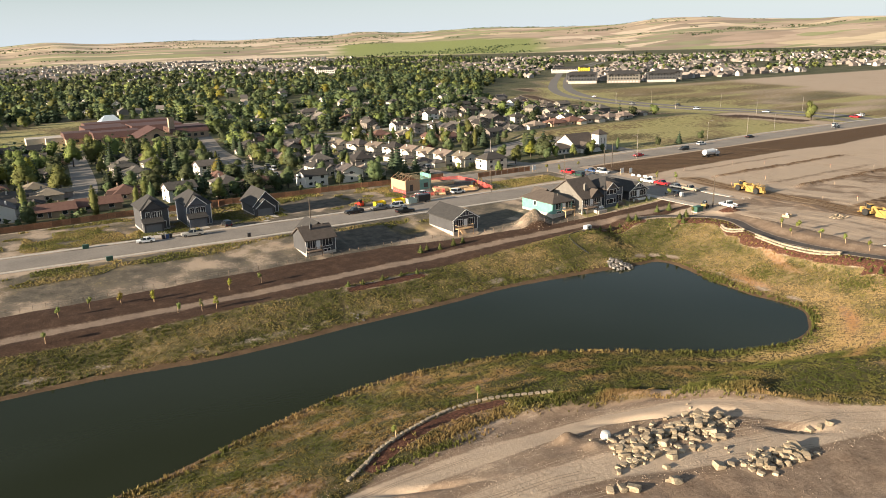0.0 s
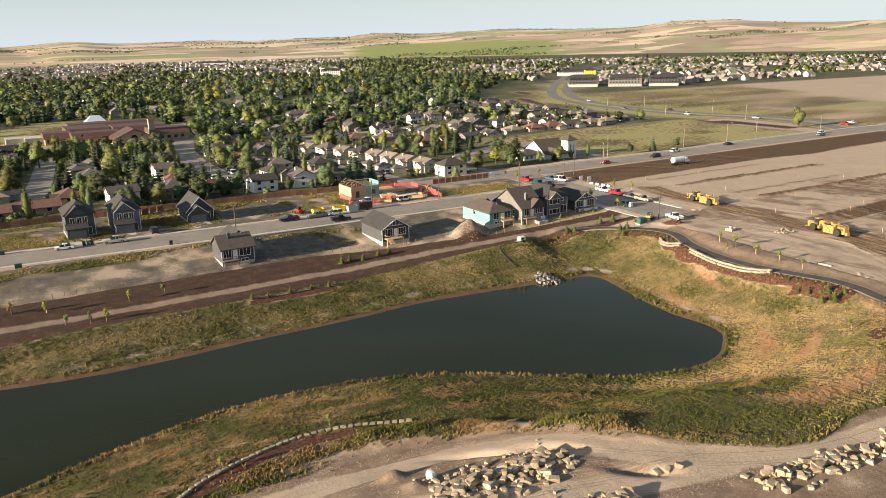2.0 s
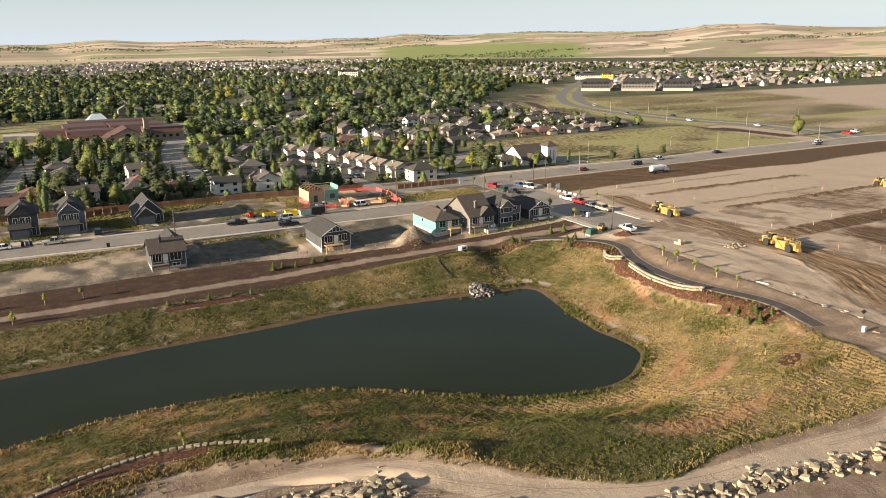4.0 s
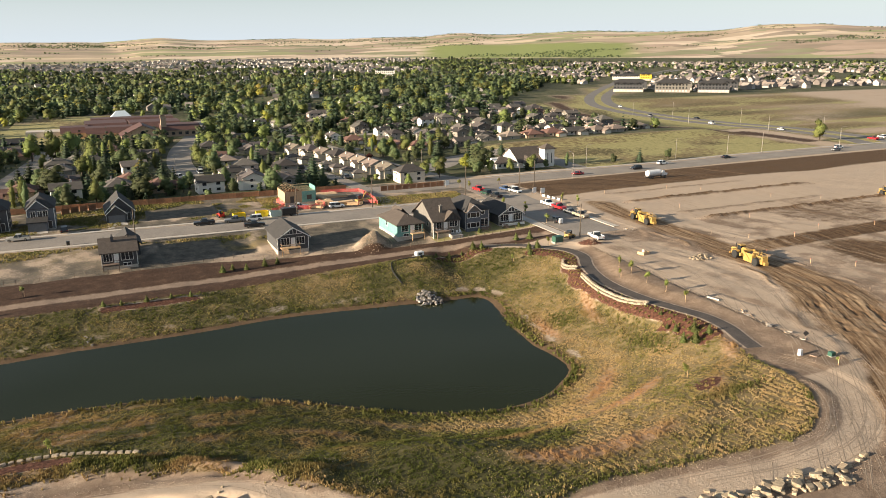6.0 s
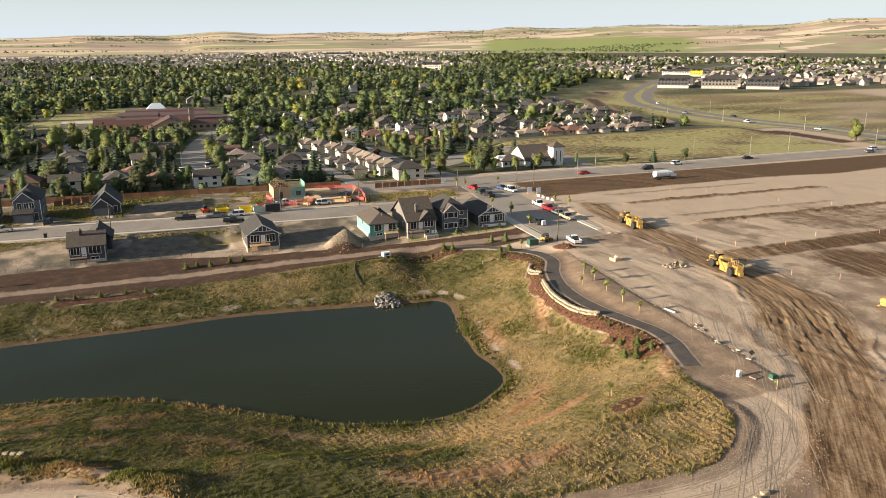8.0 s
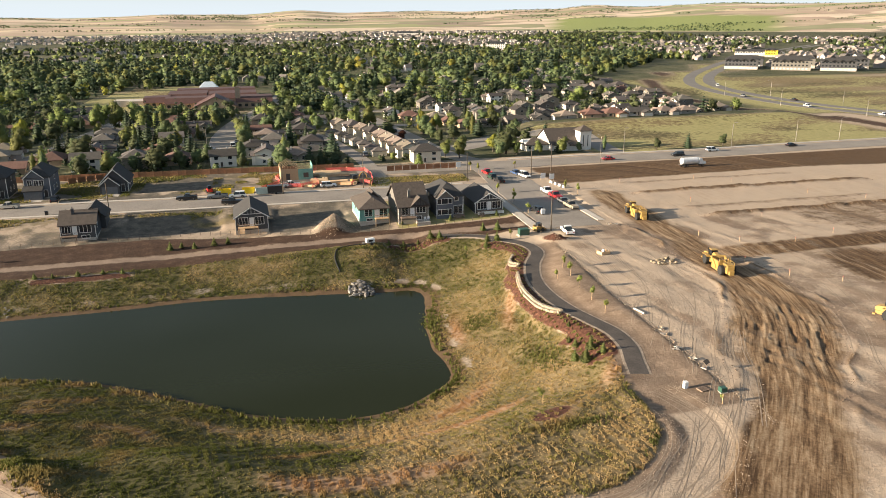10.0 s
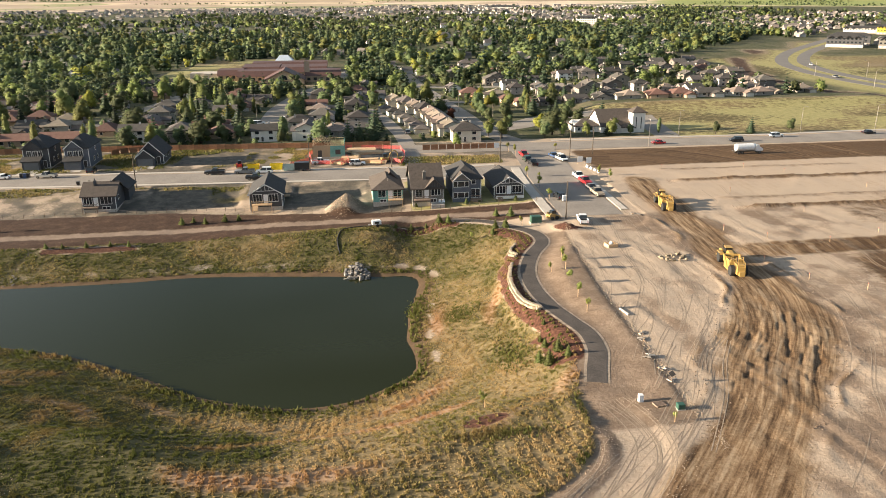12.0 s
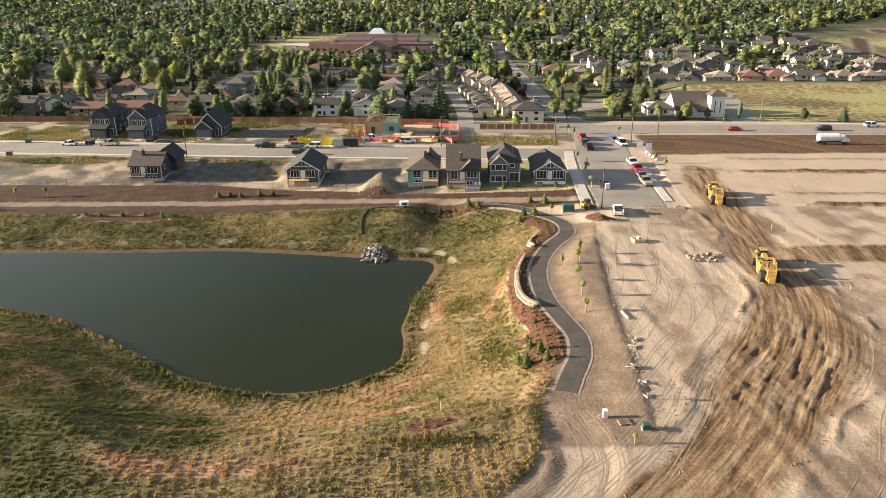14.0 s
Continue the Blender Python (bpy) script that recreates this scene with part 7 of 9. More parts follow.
def scraper(x, y, turn):
    """A wheeled tractor scraper: two-wheel tractor, gooseneck, bowl with apron, rear engine. Front is +x."""
    s = thing("scraper", pose(x, y, zat(x, y) - 0.05, 0, 0, turn) @ Matrix.Scale(0.92, 4), "yellow wheeled tractor scraper on the haul road", "earthmover", "scrapers on the site")
    for yy in (-1.25, 1.25):
        big_wheel(s, 4.2, yy, 1.05, 0.78, YELLOW)
        big_wheel(s, -4.0, yy, 1.05, 0.78, YELLOW)
    part("tractor_frame", Shape().box(2.6, 6.6, -0.85, 0.85, 0.75, 1.5, bevel=0.1), YELLOW, s)
    part("engine_hood", Shape().prism([(4.6, 1.5), (6.7, 1.5), (6.75, 2.1), (6.2, 2.35), (4.6, 2.5)], "y", -0.8, 0.8), YELLOW, s)
    part("grille", Shape().box(6.68, 6.78, -0.7, 0.7, 0.9, 2.0), BLACK_PAINT, s)
    part("front_bumper", Shape().box(6.5, 6.9, -1.3, 1.3, 0.65, 0.95), YELLOW, s)
    for yy in (-1.3, 1.3):
        part("fender", Shape().prism([(3.1, 2.15), (5.3, 2.15), (5.4, 1.9), (5.3, 2.25), (3.1, 2.3), (2.95, 1.9)], "y", yy - 0.42, yy + 0.42), YELLOW, s)
    cab = part("cab", Shape().prism([(3.1, 1.5), (4.5, 1.5), (4.55, 2.4), (4.3, 3.35), (3.2, 3.35)], "y", -0.75, 0.55), GLASS, s, "dark glazed operator cab")
    part("cab_roof", Shape().box(3.0, 4.5, -0.85, 0.65, 3.35, 3.5, bevel=0.05), YELLOW, cab)
    for u in (3.15, 4.4):
        for yy in (-0.75, 0.55):
            part("cab_post", Shape().box(u - 0.06, u + 0.06, yy - 0.05, yy + 0.05, 1.5, 3.36), BLACK_PAINT, cab)
    part("exhaust", Shape().tube((5.2, 0.5, 2.4), (5.2, 0.5, 3.6), 0.1, 0.1, 8), BLACK_PAINT, s)
    part("gooseneck", Shape().prism([(3.2, 1.5), (3.4, 2.3), (2.6, 3.1), (1.2, 3.0), (0.6, 2.4), (0.9, 2.1), (1.4, 2.45), (2.3, 2.5), (2.7, 2.0), (2.6, 1.4)], "y", -0.42, 0.42), YELLOW, s)
    for yy in (-1.5, 1.5):
        part("draft_arm", Shape().prism([(1.2, 2.6), (0.6, 2.9), (-1.8, 1.3), (-1.8, 0.9), (0.3, 1.6)], "y", yy - 0.12, yy + 0.12), YELLOW, s)
    part("draft_tube", Shape().tube((1.0, -1.6, 2.6), (1.0, 1.6, 2.6), 0.26, 0.26, 10), YELLOW, s)
    for yy in (-1.36, 1.36):
        part("bowl_side", Shape().prism([(0.6, 0.35), (0.7, 1.2), (0.1, 2.5), (-2.6, 2.7), (-2.9, 1.4), (-2.6, 0.5)], "y", yy - 0.07, yy + 0.07), YELLOW, s)
    part("bowl_floor", Shape().box(-2.8, 0.6, -1.32, 1.32, 0.35, 0.5), STEEL, s)
    part("load", Shape().prism([(0.3, 0.5), (0.2, 1.7), (-1.0, 2.5), (-2.3, 2.4), (-2.6, 0.5)], "y", -1.28, 1.28), OLD_WOOD, s, "brown earth load")
    part("apron", Shape().prism([(0.75, 0.35), (0.95, 1.1), (0.5, 2.0), (0.35, 1.9), (0.7, 1.1), (0.6, 0.4)], "y", -1.25, 1.25), YELLOW, s)
    part("ejector", Shape().box(-2.75, -2.6, -1.3, 1.3, 0.5, 2.9), YELLOW, s)
    for i in range(6):
        part("guard_bar", Shape().tube((-2.9 - 0.0, -1.2 + 0.48 * i, 2.4), (-2.7, -1.2 + 0.48 * i, 3.4), 0.05, 0.05, 6), YELLOW, s)
    part("guard_rail", Shape().tube((-2.7, -1.3, 3.4), (-2.7, 1.3, 3.4), 0.06, 0.06, 6).tube((-2.8, -1.3, 2.95), (-2.8, 1.3, 2.95), 0.05, 0.05, 6), YELLOW, s)
    part("rear_frame", Shape().box(-6.0, -2.6, -0.8, 0.8, 0.8, 1.6, bevel=0.1), YELLOW, s)
    part("rear_engine", Shape().prism([(-5.9, 1.6), (-3.4, 1.6), (-3.4, 2.6), (-5.4, 2.7), (-5.9, 2.3)], "y", -0.75, 0.75), YELLOW, s)
    for i in range(5):
        part("louvre", Shape().box(-5.3 + 0.4 * i, -5.1 + 0.4 * i, -0.78, 0.78, 1.8, 2.4), BLACK_PAINT, s)
    part("rear_rail", Shape().tube((-5.8, -0.7, 3.2), (-5.8, 0.7, 3.2), 0.05, 0.05, 6).tube((-5.8, -0.7, 2.3), (-5.8, -0.7, 3.2), 0.05, 0.05, 6).tube((-5.8, 0.7, 2.3), (-5.8, 0.7, 3.2), 0.05, 0.05, 6).tube((-3.6, -0.7, 3.2), (-5.8, -0.7, 3.2), 0.05, 0.05, 6).tube((-3.6, 0.7, 3.2), (-5.8, 0.7, 3.2), 0.05, 0.05, 6), YELLOW, s)
    part("push_block", Shape().box(-6.6, -5.9, -0.5, 0.5, 0.7, 1.5), YELLOW, s)
    part("exhaust", Shape().tube((-4.2, 0.4, 2.6), (-4.2, 0.4, 3.7), 0.1, 0.1, 8), BLACK_PAINT, s)
    return s


scraper(210, 150, 81)
scraper(204.2, 105.5, 79)
scraper(303, 141, 70)
scraper(218, 71, 118)


def water_truck(x, y, turn):
    t = thing("water_truck", pose(x, y, zat(x, y), 0, 0, turn), "white water tank truck on the brown field", "truck")
    part("tank", Shape().lathe([(0.3, -3.2), (1.05, -3.1), (1.15, -2.8), (1.15, 2.8), (1.05, 3.1), (0.3, 3.2)], "x", (-1.2, 0, 2.05), 18), WHITE_PAINT, t)
    part("chassis", Shape().box(-4.6, 4.2, -0.5, 0.5, 0.65, 0.95), BLACK_PAINT, t)
    part("cab", Shape().prism([(2.2, 0.9), (4.6, 0.9), (4.65, 1.7), (3.6, 1.85), (3.2, 2.8), (2.2, 2.8)], "y", -1.1, 1.1), WHITE_PAINT, t)
    part("windscreen", Shape().prism([(3.62, 1.9), (3.66, 1.9), (3.28, 2.7), (3.24, 2.7)], "y", -0.95, 0.95), GLASS, t)
    part("spray_bar", Shape().tube((-4.7, -1.2, 0.9), (-4.7, 1.2, 0.9), 0.08, 0.08, 6), STEEL, t)
    for u in (3.6, -2.4, -3.5):
        for s in (-1, 1):
            wh = part("wheel", Shape().lathe([(0.3, -0.16), (0.5, -0.14), (0.5, 0.14), (0.3, 0.16)], "y", (u, s * 0.95, 0.5)), RUBBER, t)
            part("rim", Shape().lathe([(0.28, -0.17), (0.1, -0.15), (0.1, 0.15), (0.28, 0.17)], "y", (u, s * 0.95, 0.5)), STEEL, wh)


water_truck(262, 207, 2)


# ---------------------------------------------------------------- building site across the street
PINK_NET = plain("orange_red_safety_net", (0.55, 0.10, 0.09), 0.7)
SAFETY_YELLOW = plain("yellow_bin_paint", (0.75, 0.55, 0.02), 0.5)
OSB = material("strand_board", [(0.36, 0.25, 0.15), (0.48, 0.35, 0.22)], 3.0, 0.85, 0.0, fine=6)


def framed_house(x, y):
    h = thing("unfinished_house", pose(x, y, zat(x, y)), "half-built timber frame house with strand board and teal wrap", "building site")
    part("foundation", Shape().box(-5, 5, -4, 6, -0.8, 0.6), CONCRETE, h)
    part("board_wall", Shape().box(-5, 0.4, -4, -3.85, 0.6, 4.2), OSB, h)
    part("board_wall", Shape().box(-5, -4.85, -4, 6, 0.6, 4.0), OSB, h)
    part("wrapped_wall", Shape().box(0.4, 5, -4.02, -3.86, 0.6, 4.0), WRAP_TEAL, h)
    part("wrapped_wall", Shape().box(4.85, 5.02, -4, 3, 0.6, 5.4), WRAP_TEAL, h)
    # walls stay uncut; dark sheets stand in for the unlit door and window holes
    part("opening_shade", Shape().box(-3.4, -2.2, -4.03, -3.98, 0.6, 2.7), DOOR_DARK, h)
    part("opening_shade", Shape().box(2.0, 3.6, -4.05, -4.0, 1.3, 2.8), DOOR_DARK, h)
    for i in range(12):
        x0 = -5 + 10 * i / 11
        part("stud", Shape().box(x0 - 0.05, x0 + 0.05, 5.85, 6, 0.6, 4.0), LUMBER, h)
    for z in (0.65, 4.0):
        part("plate", Shape().box(-5, 5, 5.85, 6, z, z + 0.1), LUMBER, h)
    for i in range(5):
        y0 = -3.9 + 2.3 * i
        part("roof_truss", Shape().prism([(-5.2, 4.1), (-5.2, 4.25), (-2.4, 5.9), (0.4, 4.25), (0.4, 4.1), (-2.4, 5.72)], "y", y0, y0 + 0.1), LUMBER, h)
    part("ridge_beam", Shape().box(-5, 5, 1.9, 2.1, 5.3, 5.5), LUMBER, h)
    for i in range(6):
        part("joist", Shape().box(0.5, 5, -3.8 + 1.8 * i, -3.7 + 1.8 * i, 4.0, 4.25), LUMBER, h)


framed_house(129.5, 224)


def lumber_stack(x, y, w, d, layers, turn, word):
    s = thing("lumber_stack", pose(x, y, zat(x, y), 0, 0, turn), word, "lumber", "stacks of building timber")
    r = random.Random(int(x * 7 + y))
    for i in range(layers):
        n = max(2, int(w / 0.6))
        for k in range(n):
            x0 = -w / 2 + w * k / n
            part("board", Shape().box(x0 + 0.02, x0 + w / n - 0.03, -d / 2 + r.uniform(-0.3, 0.3), d / 2 + r.uniform(-0.3, 0.3), 0.1 + 0.28 * i, 0.34 + 0.28 * i), LUMBER, s)


for x, y, w, d, n, t in ((140, 230, 6, 9, 2, 88), (141.5, 225.5, 3, 10, 3, 90), (136, 216, 3, 5, 4, 80), (141, 212.5, 2.4, 7, 4, 92), (144.5, 211, 2, 5, 3, 70), (132, 212, 2, 5, 2, 60), (126, 213.5, 1.6, 3, 2, 100), (138, 221, 2, 4, 3, 15)):
    lumber_stack(x, y, w, d, n, t, "stack of fresh pale lumber boards on the dirt")


def net_fence(points):
    f = thing("safety_fence", Matrix(), "drooping orange-red plastic safety net on stakes", "fence")
    for (x0, y0), (x1, y1) in zip(points, points[1:]):
        z0, z1 = zat(x0, y0), zat(x1, y1)
        part("stake", Shape().tube((x0, y0, z0 - 0.2), (x0, y0, z0 + 1.5), 0.04, 0.04, 5), LUMBER, f)
        d = Vector((x1 - x0, y1 - y0))
        n = max(4, int(d.length / 0.35))
        net = Shape()
        for i in range(n):
            t, u = i / n, (i + 0.55) / n
            sag = 0.25 * math.sin(math.pi * t)
            net.box(0, 0.02, 0, d.length / n * 0.55, 0.1, 1.3 - sag, Matrix.Translation((x0 + d.x * t, y0 + d.y * t, z0 + (z1 - z0) * t)) @ Matrix.Rotation(math.atan2(d.y, d.x) - math.pi / 2, 4, "Z"))
        for k in range(4):
            net.tube((x0, y0, z0 + 0.2 + 0.33 * k), (x1, y1, z1 + 0.2 + 0.33 * k), 0.05, 0.05, 4)
        part("net", net, PINK_NET, f)


net_fence([(118, 211), (121, 214), (124, 219), (123, 226), (126, 231)])
net_fence([(120, 209), (124, 212.5), (130, 211), (134, 214)])
net_fence([(133, 209), (135.5, 213), (135, 219)])
net_fence([(145, 209), (148, 213), (151, 209.5)])
net_fence([(151, 207.5), (152.6, 214), (153.4, 222), (152.8, 231), (147, 233), (140, 234)])
net_fence([(137, 235), (130, 233), (125, 232)])


def skip_bin(x, y, turn, mat, word):
    b = thing("waste_bin", pose(x, y, zat(x, y), 0, 0, turn), word, "bin")
    part("shell", Shape().prism([(-1.8, 0.9), (-1.5, 0.1), (1.5, 0.1), (1.8, 0.9), (1.8, 1.7), (1.7, 1.7), (1.7, 0.95), (1.4, 0.2), (-1.4, 0.2), (-1.7, 0.95), (-1.7, 1.7), (-1.8, 1.7)], "y", -1.0, 1.0), mat, b)
    for y0 in (-1.0, 0.94):
        part("side", Shape().prism([(-1.8, 0.9), (-1.5, 0.1), (1.5, 0.1), (1.8, 0.9), (1.8, 1.75), (-1.8, 1.75)], "y", y0, y0 + 0.06), mat, b)
    for u in (-1, 0, 1):
        part("rib", Shape().box(u - 0.06, u + 0.06, -1.06, -1.0, 0.2, 1.7), mat, b)


skip_bin(107.5, 206.8, 3, SAFETY_YELLOW, "bright yellow steel waste bin by the kerb")
skip_bin(114.2, 206.8, -2, SAFETY_YELLOW, "bright yellow steel waste bin by the kerb")
skip_bin(118.0, 205.2, 2, plain("pale_green_bin", (0.45, 0.52, 0.46), 0.6), "pale grey-green waste bin by the kerb")


def trailer(x, y, turn):
    t = thing("cargo_trailer", pose(x, y, zat(x, y), 0, 0, turn), "dark enclosed cargo trailer with wooden end", "trailer")
    part("box", Shape().box(-2.2, 2.2, -1.1, 1.1, 0.55, 2.5, bevel=0.1), BLACK_PAINT, t)
    part("ramp_door", Shape().box(2.2, 2.28, -1.0, 1.0, 0.6, 2.4), LUMBER, t)
    part("drawbar", Shape().box(-3.3, -2.2, -0.08, 0.08, 0.5, 0.6), STEEL, t)
    for s in (-1, 1):
        part("wheel", Shape().lathe([(0.15, -0.1), (0.33, -0.1), (0.33, 0.1), (0.15, 0.1)], "y", (0.2, s * 1.15, 0.33)), RUBBER, t)


trailer(121.8, 204.6, 0)


def excavator(x, y, turn):
    e = thing("mini_excavator", pose(x, y, zat(x, y), 0, 0, turn), "yellow mini excavator with raised curved boom", "excavator")
    for s in (-1, 1):
        part("track", Shape().prism([(-1.3, 0.1), (-1.1, 0.0), (1.1, 0.0), (1.3, 0.1), (1.4, 0.3), (1.2, 0.6), (-1.2, 0.6), (-1.4, 0.3)], "y", s * 0.8 - 0.22, s * 0.8 + 0.22), RUBBER, e)
    part("house", Shape().box(-1.2, 1.0, -0.85, 0.85, 0.65, 1.4, bevel=0.12), YELLOW, e)
    part("cab", Shape().box(-0.5, 0.8, -0.1, 0.8, 1.4, 2.6, bevel=0.08), GLASS, e)
    pts = [(0.9, -0.4, 1.0), (1.6, -0.4, 2.6), (2.4, -0.4, 3.4), (3.3, -0.4, 3.3), (3.9, -0.4, 2.6)]
    for p, q in zip(pts, pts[1:]):
        part("boom", Shape().tube(p, q, 0.2, 0.17, 6), YELLOW, e)
    part("stick", Shape().tube((3.9, -0.4, 2.6), (4.1, -0.4, 0.9), 0.15, 0.11, 6), YELLOW, e)
    part("bucket", Shape().prism([(3.7, 0.9), (4.3, 0.9), (4.4, 0.4), (4.0, 0.15), (3.7, 0.4)], "y", -0.8, 0.0), STEEL, e)
    part("blade", Shape().box(-1.75, -1.6, -1.0, 1.0, 0.05, 0.5), YELLOW, e)


excavator(146.5, 212, 15)


def loader(x, y, turn, mat, word):
    e = thing("skid_loader", pose(x, y, zat(x, y), 0, 0, turn), word, "loader")
    part("body", Shape().prism([(-1.3, 0.4), (1.0, 0.4), (1.0, 1.0), (0.4, 1.1), (-1.3, 1.3)], "y", -0.7, 0.7), mat, e)
    part("cab", Shape().box(-0.6, 0.5, -0.5, 0.5, 1.1, 2.1, bevel=0.06), GLASS, e)
    for s in (-0.72, 0.72):
        part("arm", Shape().prism([(-1.2, 1.4), (-1.0, 1.65), (1.3, 0.9), (1.7, 0.3), (1.45, 0.3), (1.1, 0.75)], "y", s - 0.08, s + 0.08), mat, e)
        for u in (-0.7, 0.6):
            part("wheel", Shape().lathe([(0.2, -0.14), (0.42, -0.14), (0.42, 0.14), (0.2, 0.14)], "y", (u, s * 1.2, 0.42)), RUBBER, e)
    part("bucket", Shape().prism([(1.5, 0.1), (2.2, 0.1), (1.7, 0.3), (1.65, 0.75), (1.5, 0.75)], "y", -0.9, 0.9), STEEL, e)
    return e


loader(103, 211.5, 100, plain("red_machine_paint", (0.5, 0.03, 0.02), 0.4), "red compact loader on the bare lot")
loader(180.5, 143.5, 20, YELLOW, "small yellow loader beside the green box")

# wheeled bins on the kerb
for x, y, mat in ((42.8, 207.6, BLACK_PAINT), (43.8, 207.6, BLUE_C), (44.7, 207.6, BLACK_PAINT), (24, 210, None), (27, 194, None), (62, 195, BLACK_PAINT)):
    big = mat is None
    m_ = GREEN_BOX if big else (BLACK_PAINT if mat is BLACK_PAINT else paint(BLUE_C))
    b = thing("utility_box" if big else "wheeled_bin", pose(x, y, zat(x, y) + (0 if big else 0.1)), "low green utility box on the lot" if big else "wheeled plastic bin at the kerb", "utility box" if big else "bin")
    k = 1.5 if big else 0.75
    part("body", Shape().box(-k / 2, k / 2, -0.4, 0.4, -0.2, 0.95), m_, b)
    part("lid", Shape().prism([(-0.46, 0.95), (0.46, 0.95), (0.4, 1.08), (-0.4, 1.14)], "x", -k / 2 - 0.04, k / 2 + 0.04), m_, b)


# ---------------------------------------------------------------- stones
LIMESTONE = material("pale_limestone", [(0.19, 0.15, 0.105), (0.285, 0.235, 0.17), (0.36, 0.30, 0.225)], 1.1, 0.9, 0.04, spread=0.2, fine=5)


def boulder_mesh(seed):
    """An angular quarried block: the hull of corners jittered off a box, with one or two broken off."""
    r = random.Random(seed)
    bm = bmesh.new()
    for sx in (-1, 1):
        for sy in (-1, 1):
            for sz in (-1, 1):
                c = Vector((sx * 0.46, sy * 0.44, sz * 0.42))
                if r.random() < 0.55:
                    for k in range(3):
                        d = c.copy()
                        d[k] *= r.uniform(0.3, 0.75)
                        bm.verts.new(d + Vector((r.uniform(-0.07, 0.07), r.uniform(-0.07, 0.07), r.uniform(-0.07, 0.07))))
                else:
                    for _ in range(2):
                        bm.verts.new(c * r.uniform(0.8, 1.0) + Vector((r.uniform(-0.08, 0.08), r.uniform(-0.08, 0.08), r.uniform(-0.08, 0.08))))
    hull = bmesh.ops.convex_hull(bm, input=bm.verts)
    bmesh.ops.delete(bm, geom=[v for v in bm.verts if not v.link_faces], context="VERTS")
    bmesh.ops.recalc_face_normals(bm, faces=bm.faces)
    me = bpy.data.meshes.new("boulder")
    bm.to_mesh(me)
    bm.free()
    return me


BOULDERS = [boulder_mesh(i) for i in range(14)]
for me in BOULDERS:
    me.materials.append(STONE)
SMALL = [me.copy() for me in BOULDERS[:4]]
for me in SMALL:
    me.materials.clear()
    me.materials.append(RIPRAP)
PALE = [me.copy() for me in BOULDERS[4:9]]
for me in PALE:
    me.materials.clear()
    me.materials.append(LIMESTONE)
rs = random.Random(77)


def boulder(x, y, size, label, group, lift=0.0, meshes=BOULDERS, name="boulder"):
    size *= 0.66
    ob = new(name, rs.choice(meshes))
    s = (size * rs.uniform(0.9, 1.5), size * rs.uniform(0.75, 1.1), size * rs.uniform(0.6, 0.9))
    ob.matrix_basis = Matrix.Translation((x, y, zat(x, y) + lift + s[2] * 0.26)) @ Euler((rs.uniform(-0.3, 0.3), rs.uniform(-0.3, 0.3), rs.uniform(0, 6.3))).to_matrix().to_4x4() @ Matrix.Diagonal((*s, 1))
    return tagged(ob, label, "boulder", group)


PILE = "pale quarried sandstone block heaped on the dirt"
for i in range(95):
    t, w = rs.random(), rs.gauss(0, 1)
    x, y = 61.5 + 18 * t, 58.6 - 1.0 * t + w * (0.9 + 0.9 * math.sin(3 * t))
    boulder(x, y, rs.uniform(0.9, 1.7), PILE, "boulders in the long heap", 0.5 * max(0, 1 - abs(w)) * rs.random())
for i in range(9):
    boulder(58.5 + i * 0.75, 56.2 + rs.uniform(-0.6, 0.6), rs.uniform(0.8, 1.2), PILE, "boulders in the long heap")
for i in range(34):
    w = rs.gauss(0, 1)
    boulder(72 + 7.5 * rs.random(), 47.4 + 1.1 * w, rs.uniform(0.9, 1.6), PILE, "boulders in the small heap", 0.5 * max(0, 1 - abs(w)))
for x, y in ((54.8, 53.6), (56.2, 53.2), (57.2, 52.4), (61.6, 51.4), (62.2, 50.8), (70, 49.5), (85, 50.4), (86.2, 50), (87.4, 49.4), (88.8, 49), (68.5, 50)):
    boulder(x, y, rs.uniform(0.9, 1.7), PILE, "loose boulders by the tracks")
for x0, y0, x1, y1, n in ((93, 41.5, 124, 36.3, 84), (124, 36.3, 145, 33.8, 44)):
    for i in range(n):
        t = rs.random()
        w = rs.gauss(0, 1)
        boulder(x0 + (x1 - x0) * t, y0 + (y1 - y0) * t + w * 0.85, rs.uniform(0.8, 1.7), "pale sandstone block in a roadside windrow", "boulders along the road", 0.35 * max(0, 1 - abs(w)))
for x, y in ((146, 35), (147, 35.3), (145.4, 34.4), (149.5, 35.5), (151, 36)):
    boulder(x, y, rs.uniform(0.9, 1.5), "pale sandstone block in a roadside windrow", "boulders along the road")
# smaller broken stones in and round the heaps
def broken(name, label, spots, lo, hi, mat):
    vs, fs, base = [], [], 0
    for x, y in spots:
        me = rs.choice(BOULDERS)
        v = np.empty(len(me.vertices) * 3)
        me.vertices.foreach_get("co", v)
        v = v.reshape(-1, 3) * (rs.uniform(lo, hi) * np.array([rs.uniform(0.9, 1.4), 1.0, rs.uniform(0.6, 0.9)]))
        a = rs.uniform(0, 6.3)
        v = np.stack([v[:, 0] * math.cos(a) - v[:, 1] * math.sin(a) + x, v[:, 0] * math.sin(a) + v[:, 1] * math.cos(a) + y, v[:, 2] + zat(x, y) + 0.1], 1)
        fs += [tuple(k + base for k in p.vertices) for p in me.polygons]
        vs += [tuple(p) for p in v]
        base += len(v)
    me = bpy.data.meshes.new(name)
    me.from_pydata(vs, [], fs)
    return tagged(part(name, me, mat), label, "rubble", kind="stuff")


